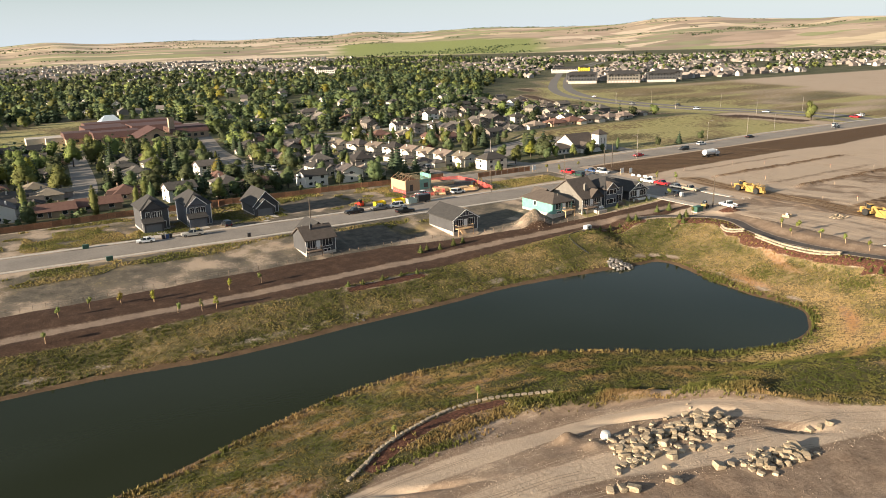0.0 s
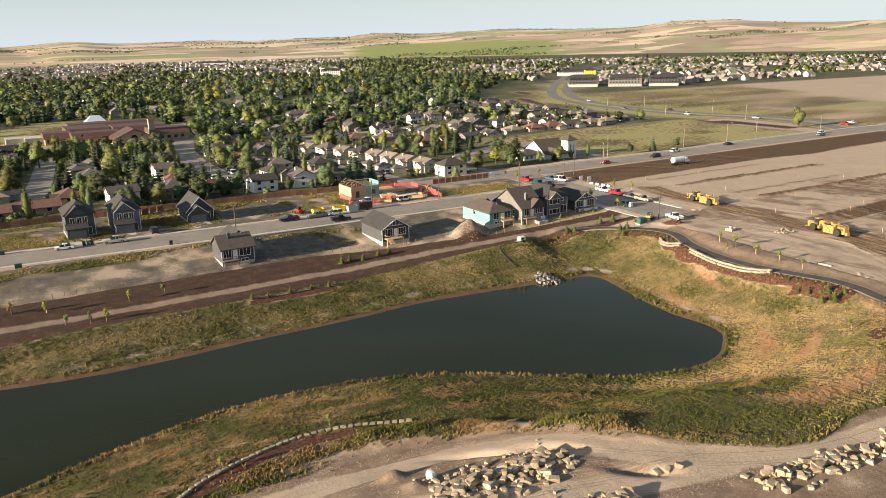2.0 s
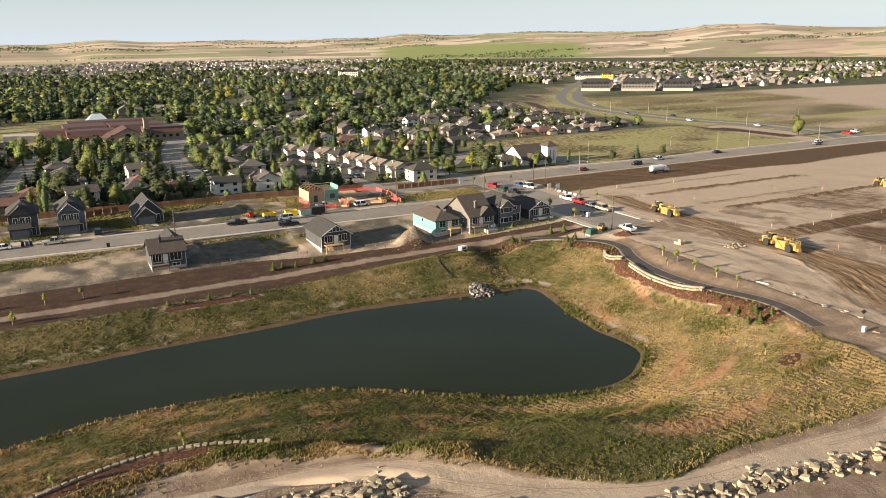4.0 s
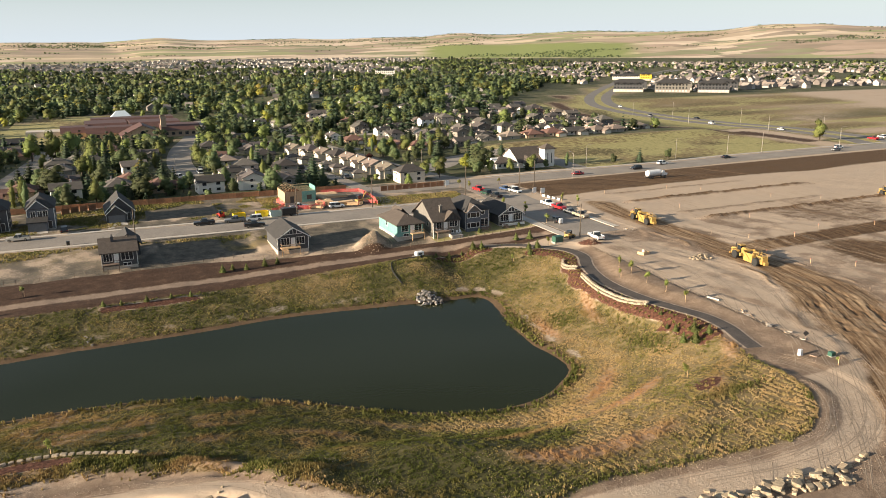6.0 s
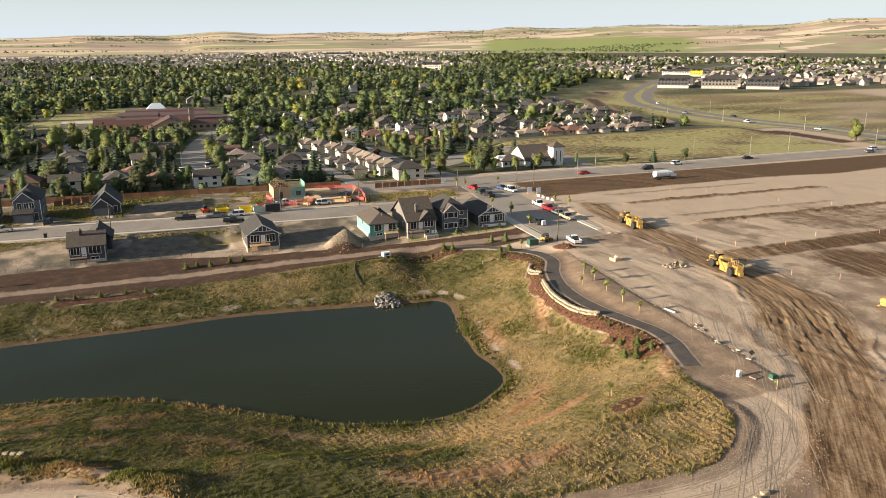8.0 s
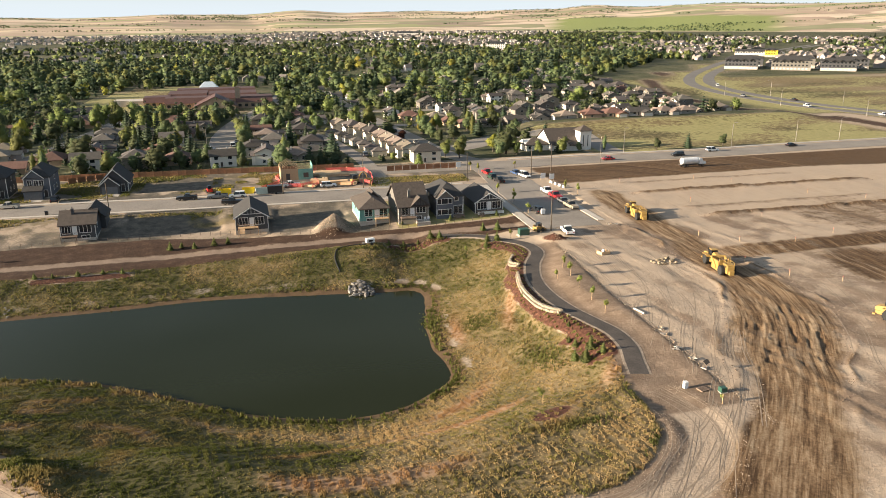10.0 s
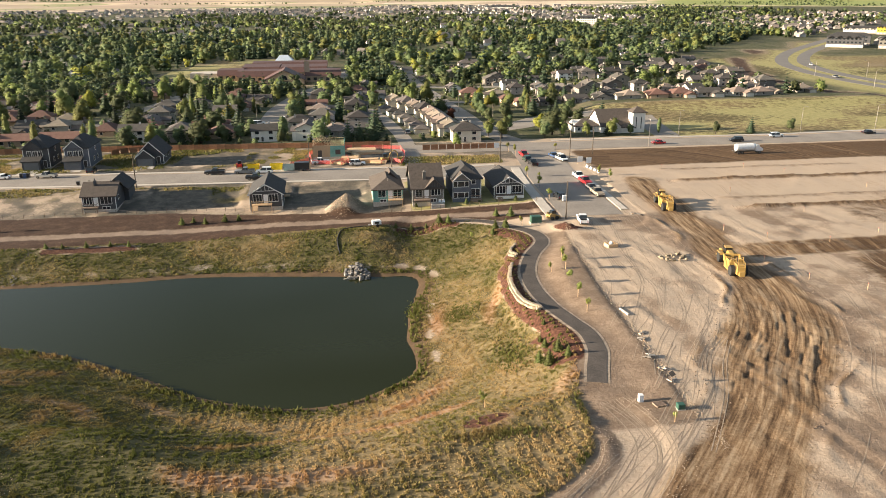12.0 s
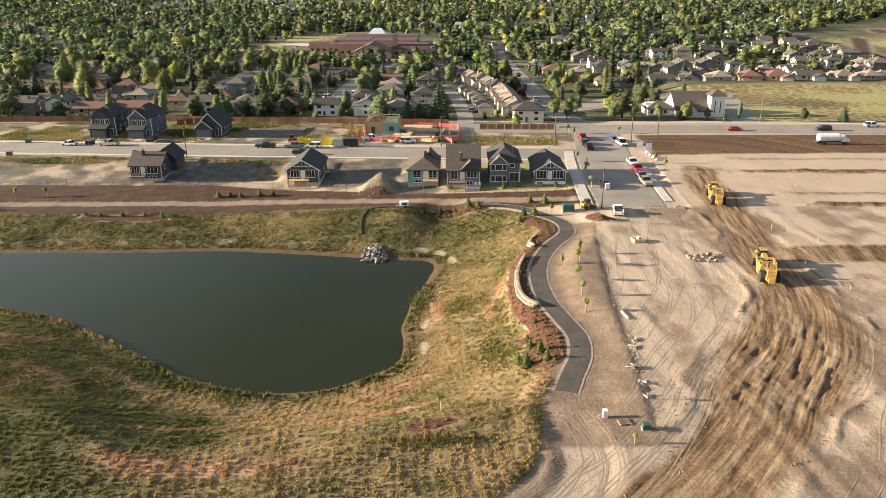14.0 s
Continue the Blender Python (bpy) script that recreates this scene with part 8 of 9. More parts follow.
broken("broken_stone", "small broken sandstone among the heaped blocks", [(61 + 19 * t, 58.8 - t + rs.gauss(0, 1.9)) for t in (rs.random() for _ in range(170))] + [(71 + 9.5 * rs.random(), 47.4 + rs.gauss(0, 1.3)) for _ in range(60)] + [(93 + 52 * t, 41.3 - 7.6 * t + rs.gauss(0, 1.2)) for t in (rs.random() for _ in range(260))], 0.25, 0.7, STONE)

def laid(owner, ob):
    """Makes a stone a part of the wall or edging that it is laid in."""
    ob.name, ob.parent = "stone", owner
    if "category" in ob:
        del ob["category"]
    return ob


# low stone walls beside the path
for line in (spline([(164.3, 114.5), (163, 110), (162.2, 105), (162.2, 99), (163, 95), (164.2, 93)]), spline([(167.8, 127.5), (166.6, 125.5), (165.9, 122.5), (166.4, 120)])):
    wall = thing("retaining_wall", Matrix(), "low dry retaining wall of pale limestone blocks", "stone wall")
    for i, p in enumerate(dense(line, 0.65)):
        q = line[min(len(line) - 1, int(np.argmin(np.hypot(*(line - p).T))) + 1)] - p
        turn = Matrix.Rotation(math.atan2(q[1], q[0]) if abs(q[0]) + abs(q[1]) > 0.05 else 1.57, 4, "Z")
        for k in range(2):
            ob = laid(wall, boulder(p[0] + 0.25 * k, p[1], 1.0, "", "", 0.05 + 0.42 * k, PALE))
            ob.matrix_basis = Matrix.Translation(ob.matrix_basis.translation) @ turn @ Matrix.Rotation(rs.uniform(-0.12, 0.12), 4, "Z") @ Matrix.Diagonal((rs.uniform(0.6, 0.9), rs.uniform(0.5, 0.72), rs.uniform(0.42, 0.55), 1))
# stones that edge the mulch ridge
edge_line = dense(spline([(34, 77.6), (38, 80), (41, 82), (49, 85), (56, 86.2), (62, 85.4), (71, 82)]), 1.0)
edging = thing("stone_edging", Matrix(), "curved row of flat pale stone slabs edging the mulch", "stone edging")
for p, q in zip(edge_line, edge_line[1:]):
    ob = laid(edging, boulder((p[0] + q[0]) / 2, (p[1] + q[1]) / 2, 0.62, "", "", 0.05, PALE))
    ob.matrix_basis = Matrix.Translation(ob.matrix_basis.translation) @ Matrix.Rotation(math.atan2(q[1] - p[1], q[0] - p[0]) + rs.uniform(-0.25, 0.25), 4, "Z") @ Matrix.Diagonal((rs.uniform(0.7, 1.05), rs.uniform(0.45, 0.65), 0.42, 1))
# riprap apron at the outlet
for i in range(150):
    a, r = rs.uniform(0, math.tau), 3.6 * math.sqrt(rs.random())
    boulder(135.4 + r * math.cos(a) * 0.75, 131.2 + r * math.sin(a) * 1.25, rs.uniform(0.6, 1.1), "angular grey riprap stone at the pond outlet", "riprap stones", (1.25 - r * 0.3) * rs.random(), SMALL, "riprap_stone")
for i in range(12):
    boulder(65 + rs.uniform(-1, 1), 137.6 + rs.uniform(-2, 2), rs.uniform(0.35, 0.6), "angular grey riprap stone at the shore", "riprap stones", 0.0, SMALL, "riprap_stone")
# rubble mound with weeds
for i in range(26):
    a, r = rs.uniform(0, math.tau), 3.0 * math.sqrt(rs.random())
    boulder(196 + r * math.cos(a), 112 + r * math.sin(a) * 0.8, rs.uniform(0.5, 1.1), "broken concrete and clay lump in a rubble mound", "rubble mound", 0.2 * rs.random(), BOULDERS, "rubble")
# clods on the spoil heap's foot and yard edge
for i in range(60):
    t = rs.random()
    boulder(float(np.interp(50 + 80 * t, [50, 61, 76, 97, 124], [175, 175, 176, 176.8, 179.2])) + rs.uniform(-0.4, 0.8), 56 + 74 * t, rs.uniform(0.15, 0.4), "dried clay clod on the yard edge", "clay clods", 0.0, BOULDERS, "clod")

# ---------------------------------------------------------------- small fixtures on the sand
b = thing("service_pedestal", pose(169.2, 61.2, zat(169.2, 61.2)) @ Matrix.Scale(0.66, 4), "white concrete service pedestal standing on bare earth", "utility box")
part("body", Shape().box(-0.42, 0.42, -0.42, 0.42, -0.2, 1.55, bevel=0.06), WHITE_PAINT, b)
part("door", Shape().box(-0.34, 0.34, -0.44, -0.42, 0.2, 1.4), WHITE_PAINT, b)
b = thing("transformer_box", pose(173.4, 58.8, zat(173.4, 58.8)) @ Matrix.Scale(0.6, 4), "dark green transformer box on a concrete pad", "utility box")
part("pad", Shape().box(-0.9, 0.9, -0.8, 0.8, -0.2, 0.12), CONCRETE, b)
part("body", Shape().box(-0.75, 0.75, -0.65, 0.65, 0.12, 1.25, bevel=0.08), GREEN_BOX, b)
part("door", Shape().box(-0.68, 0.68, -0.68, -0.65, 0.2, 1.1), GREEN_BOX, b)
b = thing("transformer_box", pose(176.3, 142.5, zat(176.3, 142.5)), "large green transformer box beside the trail", "utility box")
part("pad", Shape().box(-1.4, 1.4, -1.0, 1.0, -0.2, 0.12), CONCRETE, b)
part("body", Shape().box(-1.2, 1.2, -0.85, 0.85, 0.12, 1.6, bevel=0.1), GREEN_BOX, b)
for u in (-0.6, 0.6):
    part("door", Shape().box(u - 0.54, u + 0.54, -0.88, -0.85, 0.2, 1.45), GREEN_BOX, b)


def pump(x, y):
    p = thing("pump_trailer", pose(x, y, zat(x, y), 0, 0, 10), "white engine pump on a trailer with black hose", "pump")
    part("canopy", Shape().box(-1.0, 1.0, -0.6, 0.6, 0.55, 1.5, bevel=0.12), WHITE_PAINT, p)
    part("vent", Shape().box(-0.5, 0.5, -0.62, -0.6, 0.75, 1.2), BLACK_PAINT, p)
    part("frame", Shape().box(-1.9, 1.2, -0.5, 0.5, 0.42, 0.55), STEEL, p)
    for s in (-1, 1):
        part("wheel", Shape().lathe([(0.12, -0.09), (0.32, -0.09), (0.32, 0.09), (0.12, 0.09)], "y", (0.1, s * 0.7, 0.32)), RUBBER, p)
    h = Shape()
    pts = dense(spline([(x - 1, y), (x - 4, y + 0.4), (x - 7.5, y - 1), (x - 9, y - 5), (x - 8.6, y - 10)]), 0.8)
    zz = heights(pts) + 0.14
    for (p0, z0), (p1, z1) in zip(zip(pts, zz), zip(pts[1:], zz[1:])):
        h.tube((p0[0], p0[1], z0), (p1[0], p1[1], z1), 0.13, 0.13, 6)
    tagged(part("hose", h, RUBBER), "black suction hose snaking to the pond", "hose")


pump(140.6, 149.6)


def barrier(x, y, turn):
    b = thing("road_barrier", pose(x, y, zat(x, y), 0, 0, turn), "white plastic road barrier at the kerb", "barrier", "road barriers")
    part("body", Shape().prism([(-0.3, 0), (0.3, 0), (0.28, 0.25), (0.12, 0.4), (0.1, 0.95), (-0.1, 0.95), (-0.12, 0.4), (-0.28, 0.25)], "x", -1.0, 1.0), WHITE_PAINT, b)
    return b


for x, y, t in ((205.4, 195.5, 95), (205.7, 192.9, 93), (206.0, 190.3, 95), (206.2, 187.8, 92)):
    barrier(x, y, t).scale = (0.7, 0.7, 0.7)
for x, y in ((206.6, 198), (204.6, 200.2), (184.1, 225.7)):
    b = thing("sign_board", pose(x, y, zat(x, y)), "small white sales board on posts", "sign")
    part("panel", Shape().box(-0.8, 0.8, -0.03, 0.03, 0.6, 2.3), WHITE_PAINT, b)
    for u in (-0.7, 0.7):
        part("post", Shape().box(u - 0.05, u + 0.05, 0.03, 0.12, -0.3, 2.3), LUMBER, b)


def junk(x, y, seed):
    r = random.Random(seed)
    j = thing("salvage_heap", pose(x, y, zat(x, y)) @ Matrix.Scale(0.6, 4), "small heap of broken pipe, timber and concrete pieces", "debris", "heaps of debris")
    for _ in range(7):
        a = r.uniform(0, math.tau)
        l = r.uniform(0.6, 1.8)
        c = Vector((r.uniform(-0.9, 0.9), r.uniform(-0.7, 0.7), 0.1 + r.uniform(0, 0.35)))
        d = Vector((math.cos(a), math.sin(a), r.uniform(-0.15, 0.15))) * l / 2
        part(r.choice(("pipe", "timber")), Shape().tube(c - d, c + d, r.uniform(0.06, 0.16), None, 6), r.choice((LUMBER, CONCRETE, OLD_WOOD, STEEL)), j)
    part("slab", Shape().box(-0.7, 0.5, -0.5, 0.4, -0.05, 0.22, pose(0, 0, 0, 0, 0, r.uniform(0, 90))), CONCRETE, j)


for i, (x, y) in enumerate(((177, 80.9), (176.2, 78.6), (174.9, 72.8), (175.2, 69.2), (175.4, 66.0), (199.5, 144.6), (201.5, 143.6))):
    junk(x, y, i)
b = thing("timber_frame", pose(186.4, 121, zat(186.4, 121), 0, 0, 12), "square timber valve frame with white cap inside", "frame")
for x0, x1, y0, y1 in ((-1.1, 1.1, -0.9, -0.75), (-1.1, 1.1, 0.75, 0.9), (-1.1, -0.95, -0.75, 0.75), (0.95, 1.1, -0.75, 0.75)):
    part("rail", Shape().box(x0, x1, y0, y1, -0.1, 0.65), LUMBER, b)
part("cap", Shape().tube((-0.2, 0.1, 0), (0.2, 0.2, 0.9), 0.35, 0.3, 10), WHITE_PAINT, b)
b = thing("concrete_pipe", pose(177.3, 88.8, zat(177.3, 88.8), 0, 0, -78) @ Matrix.Scale(0.62, 4), "long grey concrete kerb piece lying on sand", "pipe")
part("shell", Shape().prism([(-0.3, -0.05), (0.3, -0.05), (0.3, 0.25), (0.1, 0.45), (-0.3, 0.45)], "x", -2.2, 2.2), CONCRETE, b)
b = thing("bag", pose(63, 62.8, zat(63, 62.8)), "white bulk bag of gravel on the dirt", "bag")
part("sack", Shape().lathe([(0.35, -0.05), (0.62, 0.1), (0.66, 0.6), (0.55, 0.95), (0.2, 1.05)], "z", (0, 0, 0), 10), plain("grey_bulk_bag", (0.5, 0.5, 0.48), 0.8), b)
b = thing("road_sign", pose(175.0, 65.2, zat(175.0, 65.2), 0, 0, -35), "diamond road sign on a post, seen from its dark back", "sign")
part("post", Shape().box(-0.04, 0.04, 0.0, 0.06, -0.3, 1.5), OLD_WOOD, b)
part("panel", Shape().prism([(0, 0.85), (0.5, 1.35), (0, 1.85), (-0.5, 1.35)], "y", -0.03, 0.0), BLACK_PAINT, b)
b = thing("pallet", pose(171.2, 60.0, zat(171.2, 60.0), 0, 0, 12), "worn timber pallet lying among low weeds", "pallet")
for i in range(6):
    part("slat", Shape().box(-0.7, 0.7, -0.55 + 0.2 * i, -0.43 + 0.2 * i, 0.12, 0.16), OLD_WOOD, b)
for x in (-0.62, 0.0, 0.62):
    part("bearer", Shape().box(x - 0.06, x + 0.06, -0.55, 0.57, -0.05, 0.12), OLD_WOOD, b)
# survey stakes on the field
for x, y in ((214, 128), (220, 121), (231, 116.5), (245, 121), (262, 117), (214, 160), (232, 160), (226, 190), (250, 187), (281, 150), (215, 98), (222, 92), (300, 118), (270, 160), (212, 108), (240, 140), (258, 179)):
    s = thing("survey_stake", pose(x, y, zat(x, y), random.uniform(-5, 5), random.uniform(-5, 5)), "thin timber survey stake with orange tip", "stake", "survey stakes")
    part("shaft", Shape().box(-0.04, 0.04, -0.03, 0.03, -0.2, 1.2), LUMBER, s)
    part("tip", Shape().box(-0.05, 0.05, -0.04, 0.04, 1.05, 1.25), PINK_NET, s)

# mailboxes by the side street
b = thing("mail_cabinet", pose(187.5, 158, zat(187.5, 158), 0, 0, 0), "pale grey community mail cabinet by the pavement", "mailbox")
part("cabinet", Shape().box(-0.5, 0.5, -0.35, 0.35, 0.35, 1.6, bevel=0.05), WHITE_PAINT, b)
part("foot", Shape().box(-0.3, 0.3, -0.25, 0.25, -0.2, 0.35), STEEL, b)


# ---------------------------------------------------------------- saplings, young spruces, shrubs
def sapling(x, y, h, mat, word):
    t = thing("sapling", pose(x, y, zat(x, y), 0, 0, rs.uniform(0, 360)), word, "tree", "young planted trees")
    s = Shape().tube((0, 0, -0.1), (0.03, 0, h * 0.6), 0.045, 0.03, 6).tube((0.03, 0, h * 0.6), (0, 0.02, h * 0.96), 0.03, 0.01, 5)
    for i in range(6):
        a = rs.uniform(0, math.tau)
        z0 = h * rs.uniform(0.35, 0.7)
        s.tube((0.02, 0, z0), (h * 0.13 * math.cos(a), h * 0.13 * math.sin(a), z0 + h * 0.17), 0.018, 0.006, 4)
    part("trunk", s, BARK, t)
    me = bpy.data.meshes.new("crown")
    v, f, nv = crown_arrays("broad", rs.randint(0, 9999), 130, 0.045, -1)
    v = (v - np.array([0, 0, 0.56])) * np.array([h * 0.72, h * 0.72, h * 0.85]) + np.array([0, 0, h * 0.62])
    fill_mesh(me, v, f)
    part("crown", me, mat, t)
    part("stake", Shape().box(0.3, 0.36, -0.03, 0.03, -0.1, 1.4), LUMBER, t)


for x, y, h in ((40, 151.6, 3.4), (24, 165, 3.6), (30, 163, 3.4), (33, 153.5, 2.8), (46, 161.5, 3.4), (53, 162, 3.2), (18, 166, 3.0), (37, 152, 2.6), (12, 164, 3.0), (8, 152, 3.0)):
    sapling(x, y, h, LEAF_YELLOW if h > 3.3 else LEAF_LIGHT, "thin young tree with sparse yellow-green leaves in topsoil")
for x, y, h in ((174.4, 114.6, 3.2), (173.2, 108.9, 3.8), (172.3, 102.4, 3.2), (172.1, 96.4, 3.0), (171.8, 90.4, 3.0), (170.6, 109.5, 2.4), (184, 160, 3.8), (185, 173, 4.2), (184.6, 186, 3.6), (205.5, 176, 3.6), (205, 184, 3.4), (188, 216, 3.6), (187, 222, 3.8), (172.6, 141.2, 2.8), (150, 66, 2.6), (171.5, 56.3, 1.6), (161, 139, 2.4), (44, 83.5, 2.6), (60, 86.5, 3.0), (203, 222, 3.0)):
    sapling(x, y, h, LEAF_SAPLING, "slim staked sapling with light green leaves")


def young_spruce(x, y, h):
    t = thing("young_spruce", pose(x, y, zat(x, y) - 0.03, 0, 0, rs.uniform(0, 360)) @ Matrix.Scale(h, 4), "small planted green spruce in bark mulch", "tree", "young planted spruces")
    part("trunk", SPRUCE_TRUNK, BARK, t)
    part("crown", rs.choice(SPRUCES), NEEDLE_YOUNG, t)


NEEDLE_YOUNG = leafy("young_spruce_needles", [(0.075, 0.095, 0.028), (0.12, 0.14, 0.042), (0.17, 0.185, 0.06)], 0.2, 0.01)
SPRUCE_TRUNK = Shape().tube((0, 0, -0.03), (0, 0, 0.95), 0.03, 0.006, 6).mesh("trunk")
SPRUCES = []
for i in range(3):
    me = bpy.data.meshes.new("crown")
    v, f, nv = crown_arrays("conifer", 300 + i, 320, 0.04)
    v[:, :2] *= 1.5
    fill_mesh(me, v, f)
    SPRUCES.append(me)
for x, y, h in ((95, 161.5, 2.4), (97.5, 162.5, 1.8), (100.5, 161, 2.0), (105, 161.5, 2.3), (108.2, 162, 2.0), (145, 149.3, 1.6), (148.5, 149.1, 1.9), (155, 148.6, 2.6), (157, 147.8, 2.2), (152, 149, 1.4),
                (168.8, 150.8, 2.4), (172, 149.2, 2.8), (166.6, 140.6, 2.3), (168.8, 140.2, 2.6), (165.6, 138.4, 2.0), (161.5, 76.2, 2.8), (163.6, 79, 2.6), (160.6, 78.2, 2.2), (164.2, 76, 1.9), (162.6, 82.5, 1.8),
                (161.8, 104.8, 1.0), (163.8, 88, 1.2), (162.4, 84.6, 1.3), (151, 162.3, 1.7), (163.5, 161.5, 1.8), (176, 161.6, 1.9), (68.5, 148.6, 1.7), (72, 148.4, 1.5), (77, 148.4, 1.8), (82, 148.6, 1.4), (86, 148.2, 1.6)):
    young_spruce(x, y, h)

# trees before and beside the grassland and church
for kind, x, y, h in ((1, 297, 241, 5.5), (3, 281, 240, 7), (1, 268, 241, 5), (2, 213, 247, 6), (1, 237, 244, 4.5), (2, 221, 245, 5.5), (3, 229, 245, 6.5), (8, 249, 247, 6), (2, 408, 256, 11), (1, 205, 243, 6), (2, 190, 245, 8), (2, 186, 250, 7), (1, 196, 262, 7), (2, 172, 232, 5), (1, 193, 285, 7), (0, 193, 300, 8), (2, 194, 318, 9),
                      (2, 1, 300, 15), (2, 20, 322, 14), (6, 12, 345, 11), (6, 22, 345, 12), (2, -22, 330, 15), (2, 45, 392, 13), (2, 55, 394, 14), (2, 64, 396, 13), (5, 76, 358, 11), (5, 79, 357, 12), (6, 88, 308, 8), (8, 50, 252, 9), (5, 46, 256, 8), (3, 68, 262, 10), (0, 92, 256, 8), (1, 98, 258, 7), (0, 78, 255, 7), (3, 140, 247, 8), (3, 136, 246, 9), (3, 145, 248, 10), (1, 113, 247, 6), (0, 5, 375, 14), (2, -40, 380, 15), (0, -20, 400, 14)):
    put_tree(kind, x, y, h, 1.1, x * 7 % 360)

# ---------------------------------------------------------------- grass and weeds
GRASS = bpy.data.materials.new("meadow_blades")
GRASS.use_nodes = True
n_, l_ = GRASS.node_tree.nodes, GRASS.node_tree.links
gb_ = n_["Principled BSDF"]
gb_.inputs["Roughness"].default_value, gb_.inputs["Specular IOR Level"].default_value = 0.8, 0.2
ga = n_.new("ShaderNodeAttribute")
ga.attribute_name = "dry"
gg = n_.new("ShaderNodeNewGeometry")
gs = n_.new("ShaderNodeMapRange")
gs.inputs["To Min"].default_value, gs.inputs["To Max"].default_value = -0.2, 0.2
l_.new(gg.outputs["Random Per Island"], gs.inputs["Value"])
gadd = n_.new("ShaderNodeMath")
l_.new(ga.outputs["Fac"], gadd.inputs[0])
l_.new(gs.outputs["Result"], gadd.inputs[1])
gr_ = n_.new("ShaderNodeValToRGB")
e = gr_.color_ramp.elements
e[0].position, e[0].color = 0.0, (0.075, 0.086, 0.02, 1)
e[1].position, e[1].color = 1.0, (0.45, 0.325, 0.165, 1)
e.new(0.28).color = (0.128, 0.132, 0.034, 1)
e.new(0.5).color = (0.22, 0.192, 0.066, 1)
e.new(0.75).color = (0.345, 0.256, 0.112, 1)
l_.new(gadd.outputs[0], gr_.inputs["Fac"])
gru = n_.new("ShaderNodeAttribute")
gru.attribute_name = "rusty"
gmx = n_.new("ShaderNodeMix")
gmx.data_type = "RGBA"
gmx.inputs["B"].default_value = (0.40, 0.235, 0.12, 1)
l_.new(gru.outputs["Fac"], gmx.inputs["Factor"])
l_.new(gr_.outputs["Color"], gmx.inputs["A"])
l_.new(gmx.outputs["Result"], gb_.inputs["Base Color"])
gt = n_.new("ShaderNodeBsdfTranslucent")
l_.new(gmx.outputs["Result"], gt.inputs["Color"])
gm_ = n_.new("ShaderNodeMixShader")
gm_.inputs[0].default_value = 0.3
l_.new(gb_.outputs[0], gm_.inputs[1])
l_.new(gt.outputs[0], gm_.inputs[2])
l_.new(gm_.outputs[0], n_["Material Output"].inputs["Surface"])


def tufts(name, xy, height, width, label, dry=None, seed=0, clump=0.0):
    """Upright tufts of three blades each."""
    r = np.random.RandomState(seed)
    z = heights(xy)
    n = len(xy)
    d = sheet(gcover["dry"], xy) if dry is None else dry
    vs, fs = [], []
    hgt = height * r.uniform(0.6, 1.35, n)
    if clump:
        hgt = hgt * np.clip(0.95 + 0.6 * wobble(xy[:, 0], xy[:, 1], clump, 82), 0.4, 1.8)
    for k in range(3):
        a = r.uniform(0, math.tau, n)
        w = width * r.uniform(0.6, 1.2, n)
        lean = r.uniform(-0.5, 0.5, (n, 2)) * hgt[:, None] * 0.9
        c = np.stack([np.cos(a) * w, np.sin(a) * w], 1)
        off = r.normal(size=(n, 2)) * width * 0.5
        p0 = np.column_stack([xy + off - c, z - 0.05])
        p1 = np.column_stack([xy + off + c, z - 0.05])
        p2 = np.column_stack([xy + off + lean + c * 0.35, z + hgt])
        base = len(vs) * n * 3
        vs.append(np.stack([p0, p1, p2], 1).reshape(-1, 3))
        fs.append(np.arange(n * 3).reshape(-1, 3) + k * n * 3)
    me = bpy.data.meshes.new(name)
    fill_mesh(me, np.concatenate(vs), np.concatenate(fs))
    at = me.attributes.new("rusty", "FLOAT", "POINT")
    at.data.foreach_set("value", np.tile(np.repeat(sheet(gcover["rusty"], xy), 3), 3).astype(np.float32))
    at = me.attributes.new("dry", "FLOAT", "POINT")
    at.data.foreach_set("value", np.tile(np.repeat(d, 3), 3).astype(np.float32))
    ob = part(name, me, GRASS)
    return tagged(ob, label, "grass", kind="stuff")


rg = np.random.RandomState(5)
# sown clumps: drilled rows across the south slope, rows that follow the shore elsewhere
c = np.stack([rg.uniform(-10, 174, 60000), rg.uniform(41, 152, 60000)], 1)
drilled = (c[:, 0] > 104) & (c[:, 1] < 82)
sway = 1.6 * wobble(c[:, 0], c[:, 1], 16, 85)
rows_x = np.round((c[:, 0] + sway + 0.12 * c[:, 1]) / 1.15) * 1.15 - sway - 0.12 * c[:, 1] + rg.normal(0, 0.13, len(c))
c[:, 0] = np.where(drilled & (rg.rand(len(c)) < 0.8), rows_x, c[:, 0])
dd = sheet(gd, c)
phase = (dd + 0.8 * wobble(c[:, 0], c[:, 1], 11, 86)) / 1.05
inrow = np.abs(phase - np.round(phase)) < 0.24
gap = np.clip(0.82 + 0.4 * wobble(c[:, 0], c[:, 1], 7, 51) + 0.25 * wobble(c[:, 0], c[:, 1], 2.2, 50), 0.25, 1)
keep = (sheet(gcover["grass"], c) > 0.45) & (dd > 1.5) & (sheet(gcover["stony"], c) < 0.5) & (drilled | inrow | (rg.rand(len(c)) < 0.35)) & (rg.rand(len(c)) < gap)
c = c[keep]
near_part = c[:, 1] < 118
n_in = np.where(near_part, 7, 6)
centre_dry = sheet(gcover["dry"], c) + 0.30 * wobble(c[:, 0], c[:, 1], 2.6, 80) + rg.normal(0, 0.10, len(c))
idx_c = np.repeat(np.arange(len(c)), n_in)[:135000]
